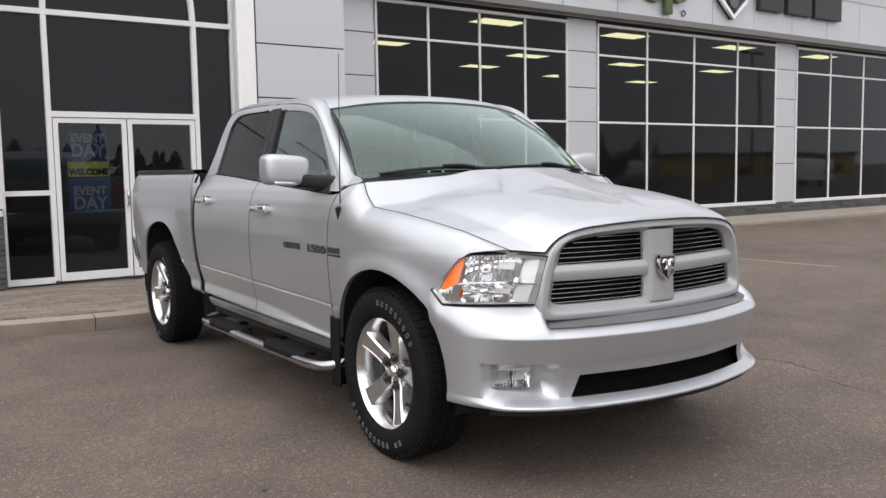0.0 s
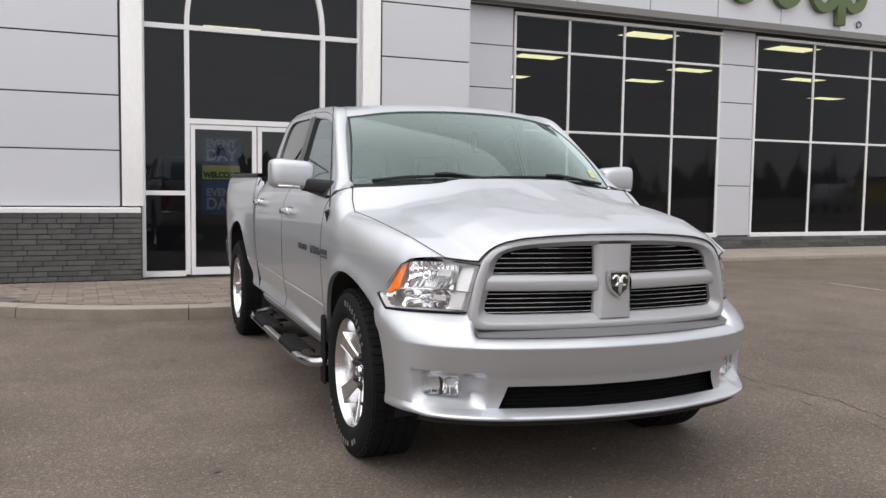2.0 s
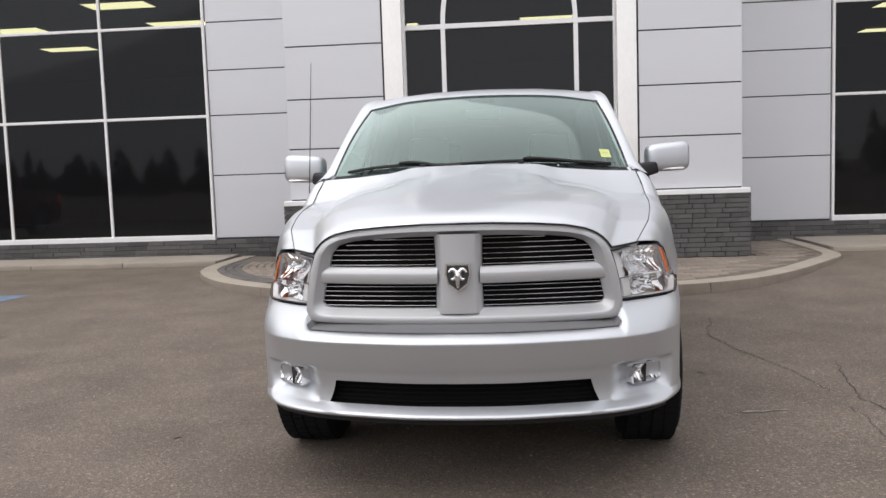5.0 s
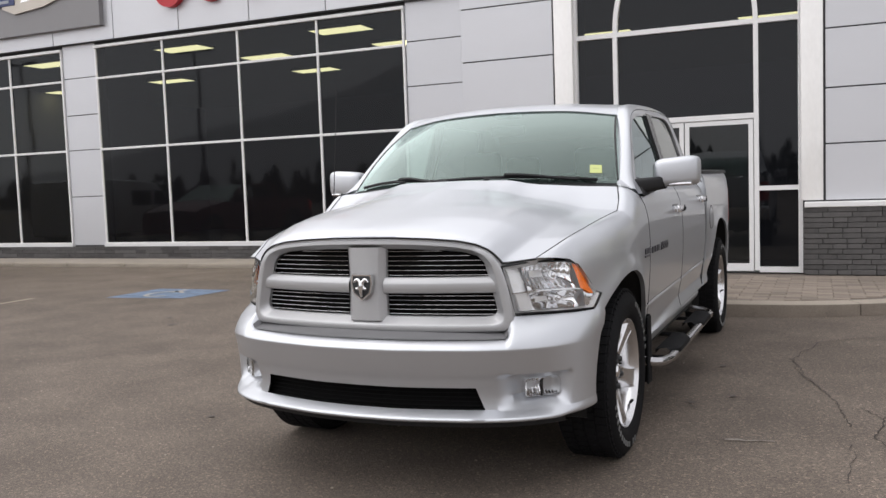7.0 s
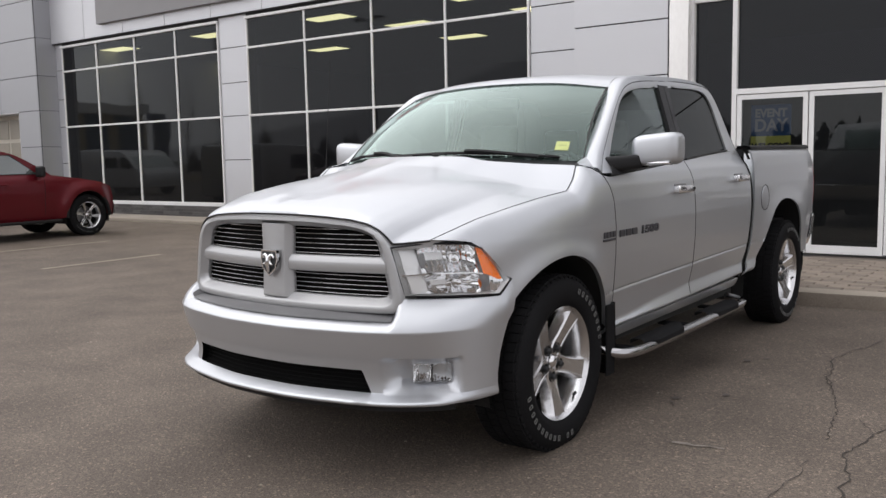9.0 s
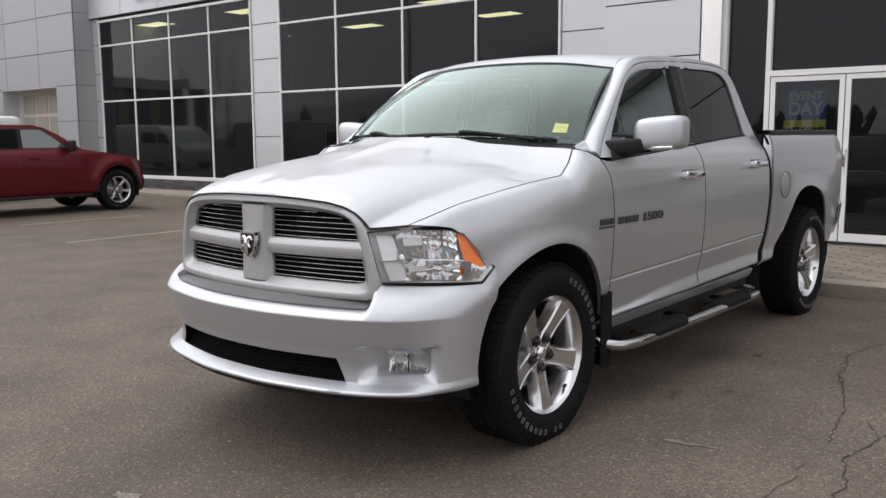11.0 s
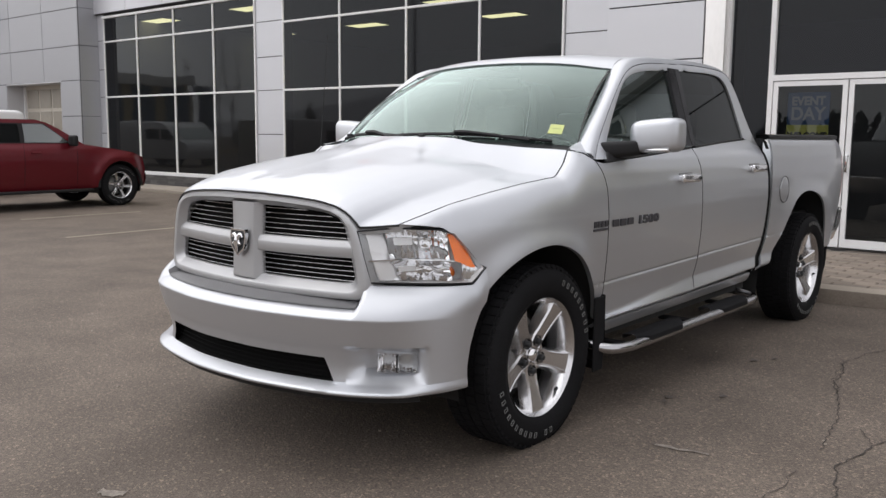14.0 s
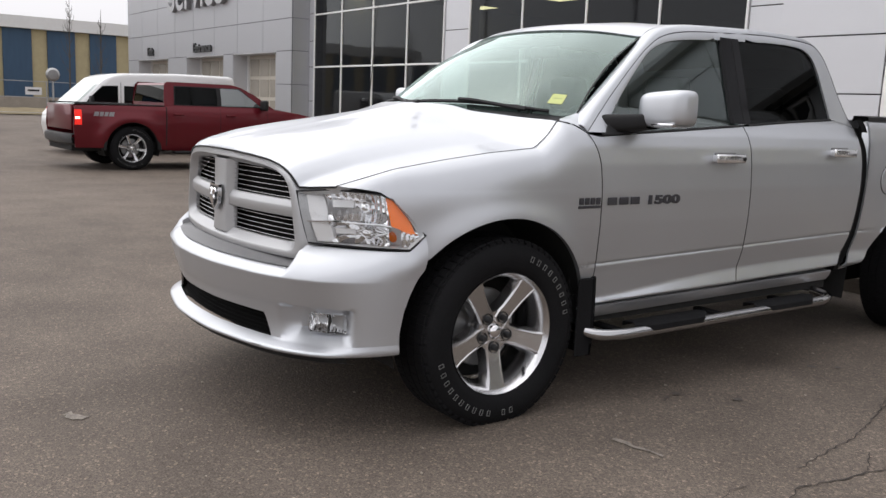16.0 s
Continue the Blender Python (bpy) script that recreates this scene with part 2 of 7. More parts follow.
PAVER_DARK = surface("dark_paver", (0.105, 0.097, 0.092), 0.9, 0.0, 0.28, 6, 90, bump=0.003, pieces=0.5)
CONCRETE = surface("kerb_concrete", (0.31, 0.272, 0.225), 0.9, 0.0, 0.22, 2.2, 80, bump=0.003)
WALK = surface("sidewalk_concrete", (0.30, 0.265, 0.23), 0.9, 0.0, 0.25, 1.1, 70, bump=0.003)
PAVER = surface("paver", (0.215, 0.178, 0.146), 0.9, 0.0, 0.28, 6, 90, bump=0.003, pieces=0.7)
SAND_JOINT = surface("sandy_joints", (0.125, 0.104, 0.086), 0.95, 0.0, 0.2, 20, 120)
PAVER_JOINED = surface("paver_rows", (0.215, 0.178, 0.146), 0.9, 0.0, 0.28, 6, 90, bump=0.003, pieces=0.7, islands=True)
PALE_GLASS = glass_pane("pale_vehicle_glass", (0.5, 0.56, 0.55), 0.30, 3.0, haze=0.15, haze_col=(0.5, 0.56, 0.54))
ENTRY_GLASS = glass_pane("entry_door_glass", (0.36, 0.37, 0.38), 0.044, 4.6)
SHOW_GLASS = glass_pane("tinted_showroom_glass", (0.098, 0.106, 0.128), 0.020, 4.6, rough=0.035, haze=0.012, haze_col=(0.48, 0.46, 0.57), gloss=(0.92, 0.97, 1.0))
PORTAL_GLASS = glass_pane("entrance_glass", (0.098, 0.106, 0.128), 0.032, 4.6, rough=0.03, haze=0.008, haze_col=(0.45, 0.47, 0.56), gloss=(0.94, 0.97, 1.0))
INTERIOR = surface("interior_wall", (0.22, 0.215, 0.21), 0.9, 0.0, 0.1, 1, 20)
INT_FLOOR = surface("interior_floor", (0.20, 0.20, 0.20), 0.5, 0.0, 0.1, 1, 20)
LIT_RED = glow("lit_red_lens", (0.75, 0.02, 0.012), 0.7)
LIT_WHITE = glow("lit_white_lens", (1.0, 0.85, 0.75), 1.6)
TROFFER = glow("ceiling_tube_light", (1.0, 0.90, 0.42), 9.0)
LINE_PAINT = surface("worn_yellow_line_paint", (0.28, 0.245, 0.185), 0.8, 0.0, 0.5, 9, 60)
BLUE_MARK = surface("worn_blue_paint", (0.125, 0.175, 0.255), 0.8, 0.0, 0.7, 7, 50)
SCUFF = surface("scuffed_asphalt", (0.222, 0.196, 0.168), 0.85, 0.0, 0.6, 25, 140, bump=0.002)
WHITE_MARK = surface("worn_white_paint", (0.34, 0.33, 0.31), 0.8, 0.0, 0.5, 8, 50)
OIL = surface("oil_stain", (0.078, 0.065, 0.057), 0.7, 0.0, 0.3, 30, 200)
CRACK = surface("open_crack", (0.046, 0.039, 0.034), 0.95, 0.0, 0.3, 20, 90)
SIGN_GREEN = surface("green_sign", (0.105, 0.150, 0.062), 0.5, 0.1, 0.06, 4, 60)
SIGN_DARK = surface("dark_grey_sign", (0.035, 0.036, 0.038), 0.4, 0.3, 0.06, 4, 60)
BADGE = surface("dark_chrome_badge", (0.075, 0.075, 0.085), 0.3, 0.5, 0.06, 4, 60)
SIGN_GREY = surface("grey_sign_board", (0.235, 0.23, 0.235), 0.45, 0.2, 0.05, 2, 60)
BRUSHED = surface("brushed_sign_letters", (0.36, 0.36, 0.37), 0.4, 0.6, 0.06, 3, 60)
BRONZE = surface("dark_bronze_inlay", (0.17, 0.145, 0.13), 0.4, 0.5, 0.1, 3, 60)
WING = surface("champagne_wing", (0.46, 0.42, 0.37), 0.35, 0.5, 0.08, 3, 60)
SIGN_RED = surface("red_sign", (0.50, 0.02, 0.03), 0.4, 0.0, 0.05, 4, 60)
SIGN_BLUE = surface("navy_inlay", (0.02, 0.035, 0.13), 0.4, 0.0, 0.05, 4, 60)
POSTER_BLUE = surface("blue_poster", (0.028, 0.085, 0.21), 0.5, 0.0, 0.12, 3, 60)
POSTER_YELLOW = surface("yellow_poster", (0.55, 0.56, 0.13), 0.5, 0.0, 0.1, 3, 60)
POSTER_WHITE = surface("white_poster_lettering", (0.32, 0.34, 0.38), 0.5, 0.0, 0.05, 3, 60)
SHED_BLUE = surface("blue_shed_cladding", (0.035, 0.075, 0.135), 0.6, 0.1, 0.15, 0.3, 4, stretch=(1, 1, 0.2))
SHED_CREAM = surface("cream_shed_cladding", (0.42, 0.36, 0.22), 0.6, 0.1, 0.1, 0.3, 4)
SHED_ROOF = surface("pale_shed_roof", (0.70, 0.70, 0.70), 0.5, 0.2, 0.05, 0.3, 4)
DOOR_SECTION = surface("cream_overhead_door", (0.55, 0.51, 0.44), 0.5, 0.0, 0.05, 2, 40)
DOOR_PANE = surface("obscure_door_pane", (0.36, 0.33, 0.28), 0.25, 0.0, 0.15, 1.5, 30)
CONIFER = surface("conifer_needles", (0.030, 0.040, 0.024), 0.9, 0.0, 0.5, 1.5, 12, islands=True, pieces=0.8)
TWIGS = surface("bare_twigs", (0.085, 0.075, 0.065), 0.9, 0.0, 0.3, 1.5, 12)
STEEL = surface("galvanised_steel", (0.38, 0.38, 0.38), 0.5, 0.8, 0.1, 5, 60)
YELLOW_WALL = surface("yellow_wall", (0.50, 0.36, 0.06), 0.7, 0.0, 0.1, 0.4, 6)
GRASS = surface("dry_grass", (0.20, 0.16, 0.09), 0.95, 0.0, 0.3, 1, 30, bump=0.02)


# ---- mesh helpers ----
class Geo:
    """Vertices and faces of one part."""

    def __init__(self):
        self.v, self.f = [], []

    def grid(self, P, flip=False, close_u=False, close_v=False):
        P = np.asarray(P, float)
        a, b = P.shape[:2]
        base = len(self.v)
        self.v += [tuple(q) for q in P.reshape(-1, 3)]
        for i in range(a if close_u else a - 1):
            for j in range(b if close_v else b - 1):
                i2, j2 = (i + 1) % a, (j + 1) % b
                q = (base + i * b + j, base + i2 * b + j, base + i2 * b + j2, base + i * b + j2)
                self.f.append(q[::-1] if flip else q)
        return self

    def poly(self, pts, flip=False):
        base = len(self.v)
        self.v += [tuple(p) for p in pts]
        q = tuple(range(base, base + len(pts)))
        self.f.append(q[::-1] if flip else q)
        return self

    def bm(self, bm, m=None):
        if m is not None:
            bm.transform(m)
        base = len(self.v)
        bm.verts.index_update()
        self.v += [tuple(v.co) for v in bm.verts]
        self.f += [tuple(base + v.index for v in f.verts) for f in bm.faces]
        bm.free()
        return self

    def box(self, c, s, bevel=0.0, m=None, seg=2):
        bm = bmesh.new()
        bmesh.ops.create_cube(bm, size=1.0)
        bmesh.ops.scale(bm, vec=s, verts=bm.verts)
        if bevel:
            bmesh.ops.bevel(bm, geom=list(bm.edges), offset=bevel, segments=seg, profile=0.5, affect="EDGES")
        mm = Matrix.Translation(c)
        return self.bm(bm, m @ mm if m is not None else mm)

    def tube(self, path, r, n=12, cap=True, flat=1.0):
        """A round bar along a path; r may be one radius or one for each point."""
        pts = [Vector(p) for p in path]
        rr = [r] * len(pts) if not hasattr(r, "__len__") else r
        rows, up = [], None
        for i, p in enumerate(pts):
            d = (pts[min(i + 1, len(pts) - 1)] - pts[max(i - 1, 0)]).normalized()
            if up is None:
                up = Vector((0, 0, 1)) if abs(d.z) < 0.9 else Vector((1, 0, 0))
            s = d.cross(up).normalized()
            up = s.cross(d).normalized()
            rows.append([p + (s * math.cos(a) + up * math.sin(a) * flat) * rr[i] for a in [2 * math.pi * k / n for k in range(n)]])
        self.grid(rows, close_v=True)
        if cap:
            self.poly(rows[0])
            self.poly(rows[-1], flip=True)
        return self

    def lathe(self, prof, n=48, m=None):
        """Turns (radius, along x) about the x axis."""
        rows = []
        for r, h in prof:
            rows.append([(h, r * math.cos(2 * math.pi * k / n), r * math.sin(2 * math.pi * k / n)) for k in range(n)])
        rows = np.array(rows)
        if m is not None:
            rows = np.array([[m @ Vector(p) for p in row] for row in rows])
        return self.grid(rows, close_v=True)

    def prism(self, outline, place, d0, d1):
        """A flat outline given depth: place(a, b, d) maps it into space."""
        lo = [place(a, b, d0) for a, b in outline]
        hi = [place(a, b, d1) for a, b in outline]
        self.poly(hi)
        self.poly(lo, flip=True)
        n = len(outline)
        base = len(self.v)
        self.v += [tuple(p) for p in lo + hi]
        for i in range(n):
            j = (i + 1) % n
            self.f.append((base + i, base + j, base + n + j, base + n + i))
        return self

    def mesh(self, name, mat, sharp=32, smooth=True):
        me = bpy.data.meshes.new(name)
        me.from_pydata(self.v, [], self.f)
        me.validate()
        bm = bmesh.new()
        bm.from_mesh(me)
        bmesh.ops.remove_doubles(bm, verts=bm.verts, dist=0.00005)
        bmesh.ops.recalc_face_normals(bm, faces=bm.faces)
        bm.to_mesh(me)
        bm.free()
        if smooth:
            me.shade_smooth()
            me.set_sharp_from_angle(angle=radians(sharp))
        me.materials.append(mat)
        return me


def part(name, geo, mat, parent=None, label="", sharp=32, smooth=True):
    me = geo.mesh(name, mat, sharp, smooth) if isinstance(geo, Geo) else geo
    ob = new(name, me)
    if parent is not None:
        ob.parent = parent
    if label:
        ob["label"] = label
    return ob


def structure(name, geo, mat, label, category, parent=None, **k):
    ob = part(name, geo, mat, parent, **k)
    return tagged(ob, label, category, kind="structure")


def resample(pts, n):
    """n points evenly along a polyline."""
    p = np.asarray(pts, float)
    d = np.concatenate([[0], np.cumsum(np.linalg.norm(np.diff(p, axis=0), axis=1))])
    t = np.linspace(0, d[-1], n)
    return np.stack([np.interp(t, d, p[:, k]) for k in range(p.shape[1])], 1)


def spline(pts, n):
    """n points on a smooth curve through the given ones."""
    p = np.asarray(pts, float)
    d = np.concatenate([[0], np.cumsum(np.linalg.norm(np.diff(p, axis=0), axis=1) ** 0.5)])
    q = np.concatenate([[2 * p[0] - p[1]], p, [2 * p[-1] - p[-2]]])
    out = []
    for t in np.linspace(0, d[-1], max(n * 3, 40)):
        i = min(np.searchsorted(d, t, side="right") - 1, len(p) - 2)
        u = (t - d[i]) / (d[i + 1] - d[i])
        a, b, c, e = q[i], q[i + 1], q[i + 2], q[i + 3]
        out.append(0.5 * (2 * b + (c - a) * u + (2 * a - 5 * b + 4 * c - e) * u * u + (3 * b - a - 3 * c + e) * u ** 3))
    return resample(out, n)


def coons(bottom, top, left, right, nu, nv, gap=0.0):
    """A patch between four curves; bottom and top run left to right, left and right run upwards. gap: how far it stays inside them."""
    B, T, L, R = resample(bottom, 200), resample(top, 200), resample(left, 200), resample(right, 200)
    lu = np.linalg.norm(np.diff(T, axis=0), axis=1).sum()
    lv = np.linalg.norm(np.diff(R, axis=0), axis=1).sum()
    gu, gv = gap / lu, gap / lv
    us, vs = np.linspace(gu, 1 - gu, nu), np.linspace(gv, 1 - gv, nv)
    at = lambda C, t: np.stack([np.interp(t, np.linspace(0, 1, 200), C[:, k]) for k in range(C.shape[1])], 1)
    b, t, l_, r = at(B, us), at(T, us), at(L, vs), at(R, vs)
    U, V = us[:, None, None], vs[None, :, None]
    return ((1 - V) * b[:, None] + V * t[:, None] + (1 - U) * l_[None] + U * r[None]
            - ((1 - U) * (1 - V) * B[0] + U * (1 - V) * B[-1] + (1 - U) * V * T[0] + U * V * T[-1]))


def flanged(P, inward, depth=0.022):
    """The grid with its rim turned inwards, as a pressed panel has it. inward: a direction, or one for each vertex."""
    P = np.asarray(P, float)
    a, b = P.shape[:2]
    Q = np.zeros((a + 2, b + 2, 3))
    Q[1:-1, 1:-1] = P
    D = np.broadcast_to(np.asarray(inward, float), P.shape) * depth
    Q[0, 1:-1], Q[-1, 1:-1] = P[0] + D[0], P[-1] + D[-1]
    Q[1:-1, 0], Q[1:-1, -1] = P[:, 0] + D[:, 0], P[:, -1] + D[:, -1]
    for i, j, k, l_ in ((0, 0, 0, 0), (0, -1, 0, -1), (-1, 0, -1, 0), (-1, -1, -1, -1)):
        Q[i, j] = P[k, l_] + D[k, l_]
    return Q


def smooth01(a, b, x):
    t = np.clip((np.asarray(x, float) - a) / (b - a), 0, 1)
    return t * t * (3 - 2 * t)


def lettering(text, size, depth, mat, name, parent, m, label="", align="CENTER", squeeze=1.0, bold=0.0):
    """Raised letters in Blender's own font, as a mesh, in the x-z plane of m facing -y."""
    cu = bpy.data.curves.new(name, "FONT")
    cu.body, cu.size, cu.extrude, cu.align_x, cu.offset = text, size, depth, align, bold
    tmp = bpy.data.objects.new(name, cu)
    scene.collection.objects.link(tmp)
    me = bpy.data.meshes.new_from_object(tmp.evaluated_get(bpy.context.evaluated_depsgraph_get()))
    bpy.data.objects.remove(tmp)
    me.transform(m @ pose(0, 0, 0, 90) @ Matrix.Diagonal((squeeze, 1, 1, 1)))
    me.materials.clear()
    me.materials.append(mat)
    return part(name, me, mat, parent, label)


# ---- ground ----
g = Geo()
xs = np.unique(np.concatenate([[-900, -300, -120, -60], np.linspace(-30, 40, 36), np.linspace(3.0, 10.0, 29), [70, 130, 300, 900]]))
ys = np.unique(np.concatenate([[-900, -300, -120, -60], np.linspace(-20, 40, 31), np.linspace(1.0, 8.0, 29), [70, 130, 300, 900]]))


def lot_z(x, y):
    """A slight swell of the lot beside the parked pickup."""
    return 0.034 * float(smooth01(4.05, 4.75, x) * smooth01(9.8, 7.0, x) * smooth01(1.6, 3.2, y) * smooth01(7.4, 6.0, y))


g.grid([[(x, y, lot_z(x, y)) for y in ys] for x in xs])
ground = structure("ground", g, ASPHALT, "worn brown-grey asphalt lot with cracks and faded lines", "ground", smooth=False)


def ribbon(name, pts, width, mat, z=0.004, jitter=0.0, seed=1, n=None, label=""):
    """A thin strip on the asphalt, along a line with a ragged course."""
    rnd = random.Random(seed)
    n = n or max(8, int(np.linalg.norm(np.diff(np.array(pts), axis=0), axis=1).sum() / 0.035))
    p = resample(pts, n)
    rows, off = [], 0.0
    for i in range(n):
        d = p[min(i + 1, n - 1)] - p[max(i - 1, 0)]
        d = d / np.linalg.norm(d)
        s = np.array([-d[1], d[0]])
        off = off * 0.75 + rnd.uniform(-jitter, jitter)
        w = width * (rnd.uniform(0.35, 1.3) if jitter else 1)
        c = p[i] + s * off
        rows.append([(*e, lot_z(*e) + z) for e in (c - s * w / 2, c + s * w / 2)])
    return part(name, Geo().grid(rows), mat, ground, label, smooth=False)


for k, (pts, w) in enumerate((
        ([(5.9, 6.75), (5.50, 6.55), (5.25, 6.28), (5.16, 5.92), (5.09, 5.60), (5.13, 5.34), (5.165, 5.03), (5.265, 4.74), (5.335, 4.43), (5.362, 4.18), (5.385, 4.01), (5.41, 3.88)], 0.010),
        ([(5.70, 4.60), (5.66, 4.44), (5.605, 4.24), (5.56, 4.08), (5.525, 3.89), (5.515, 3.71), (5.555, 3.52), (5.595, 3.43), (5.59, 3.32), (5.61, 3.20), (5.63, 3.12), (5.60, 3.04), (5.585, 2.84), (5.56, 2.66)], 0.012),
        ([(5.07, 5.57), (5.15, 5.07), (5.25, 4.75)], 0.006),
        ([(5.57, 4.10), (5.50, 4.19), (5.47, 4.28)], 0.006),
        ([(5.41, 2.78), (5.405, 2.58), (5.38, 2.40), (5.30, 2.1), (5.26, 1.8)], 0.010),
        ([(5.41, 3.55), (5.415, 3.32), (5.405, 3.14), (5.39, 2.98)], 0.006))):
    ribbon("crack", pts, w * 0.72, CRACK, 0.004, 0.014, k + 3)
ribbon("worn_line", [(-4.58, 5.75), (-4.62, 7.6)], 0.09, LINE_PAINT, 0.005, label="faded yellow parking line")
ribbon("worn_line", [(11.2, 6.0), (11.2, 8.4)], 0.09, LINE_PAINT, 0.005, label="faded yellow parking line")
ribbon("worn_line", [(18.2, 6.0), (18.2, 8.8)], 0.09, LINE_PAINT, 0.005, label="faded yellow parking line")
ribbon("worn_line", [(-7.4, 6.5), (-7.4, 8.6)], 0.09, LINE_PAINT, 0.005, label="faded yellow parking line")
ribbon("worn_mark", [(4.83, 3.47), (4.94, 3.48), (5.06, 3.50)], 0.024, SCUFF, 0.004, 0.010, 5, label="scuffed pale streak")
ribbon("worn_mark", [(3.38, 1.70), (3.47, 1.76)], 0.05, SCUFF, 0.004, 0.014, 6, label="scuffed pale patch")
# blue bay marking
gm = Geo()
gm.poly([(-3.55, 7.85, 0.004), (-2.35, 7.95, 0.004), (-2.25, 8.85, 0.004), (-3.5, 8.85, 0.004)])
part("blue_marking", gm, BLUE_MARK, ground, "faded blue painted bay marking", smooth=False)
gm = Geo()
gm.grid([[(-2.95 + 0.25 * math.cos(a) * r, 8.3 + 0.3 * math.sin(a) * r, 0.008) for r in (0.75, 1.0)] for a in np.linspace(0.5, 5.6, 18)])
gm.poly([(-2.99, 8.45, 0.008), (-2.91, 8.45, 0.008), (-2.91, 8.75, 0.008), (-2.99, 8.75, 0.008)])
part("pale_symbol", gm, WHITE_MARK, ground, "faded white bay symbol", smooth=False)
# oil drips and pebbles
rnd = random.Random(11)
for x, y, r in ((4.575, 4.185, 0.034), (4.59, 4.10, 0.018), (4.61, 4.06, 0.014), (4.79, 4.37, 0.034), (4.655, 5.225, 0.042), (4.74, 5.33, 0.03), (7.2, 6.1, 0.10), (8.1, 8.3, 0.11), (8.4, 8.1, 0.07), (-0.9, 6.1, 0.08), (-1.3, 6.5, 0.06), (6.2, 1.9, 0.03), (1.9, 3.2, 0.03)):
    gm = Geo()
    r *= 0.7
    gm.poly([(x + r * rnd.uniform(0.6, 1.3) * math.cos(a), y + r * rnd.uniform(0.6, 1.3) * math.sin(a), lot_z(x, y) + 0.005) for a in np.linspace(0, 6.0, 11)])
    part("oil_spot", gm, OIL, ground, smooth=False)
gp = Geo()
for k in range(260):
    x, y, r = rnd.uniform(-1, 9), rnd.uniform(0.3, 7.3), rnd.uniform(0.002, 0.006)
    gp.box((x, y, lot_z(x, y) + r * 0.4), (r * 2.0, r * 1.5, r), 0, pose(0, 0, 0))
tagged(part("pebble_scatter", gp, CONCRETE, None, smooth=False), "small loose pebbles scattered on the asphalt", "pebbles", kind="stuff")

# ---- building ----
YL, YR, YP = 13.02, 13.67, 11.28
SILL, MID, TRANS, HEAD, FASC, TOP = 0.36, 2.37, 3.85, 4.50, 4.60, 6.6


def panels(parent, boxes, name="wall_panel", mat=PANEL, t=0.02, j=0.009):
    """Flat cladding panels on a wall that faces -y: x0, x1, z0, z1, y of the wall."""
    for x0, x1, z0, z1, y in boxes:
        q = Geo().box(((x0 + x1) / 2, y - t / 2, (z0 + z1) / 2), (x1 - x0 - 2 * j, t, z1 - z0 - 2 * j), 0.003, seg=1)
        part(name, q, mat, parent, smooth=False)


def solid(x0, x1, y0, y1, z0, z1, q=None):
    return (q or Geo()).box(((x0 + x1) / 2, (y0 + y1) / 2, (z0 + z1) / 2), (x1 - x0, y1 - y0, z1 - z0))


def show_window(name, x0, x1, mulls, y):
    """A showroom window: white bars, and a tinted pane in every field."""
    q = Geo()
    for z, h in ((SILL, 0.09), (HEAD, 0.06)):
        q.box(((x0 + x1) / 2, y, z), (x1 - x0, 0.12, h), 0.006, seg=1)
    win = structure(name, q, MULLION, "white-barred showroom window with dark tinted panes", "window", sharp=20)
    cols = [x0 + 0.03, *mulls, x1 - 0.03]
    for x in cols:
        part("mullion", Geo().box((x, y, (SILL + HEAD) / 2), (0.046, 0.06, HEAD - SILL - 0.06), 0.006, seg=1), MULLION, win, smooth=False)
    for z in (MID, TRANS):
        part("transom", Geo().box(((x0 + x1) / 2, y, z), (x1 - x0 - 0.08, 0.055, 0.046), 0.006, seg=1), MULLION, win, smooth=False)
    zs = [SILL + 0.03, MID, TRANS, HEAD - 0.02]
    for a, b in zip(cols, cols[1:]):
        for c, d in zip(zs, zs[1:]):
            q = Geo()
            w = rnd.uniform(-0.004, 0.004)
            q.poly([(a + 0.01, y + w, c), (b - 0.01, y - w, c), (b - 0.01, y - w + rnd.uniform(-0.004, 0.004), d), (a + 0.01, y + w, d)])
            pane = part("pane", q, SHOW_GLASS, win, smooth=False)
            pane.visible_shadow = False
    return win


BAYS_R = [(8.77, 13.60, (9.96, 11.20, 12.39)), (14.48, 21.16, (16.11, 17.79, 19.49)), (22.07, 28.75, (23.73, 25.46, 27.1))]
BAYS_L = [(-15.98, -9.54, (-14.36, -12.72, -11.11)), (-8.63, -1.41, (-6.83, -4.99, -3.21))]


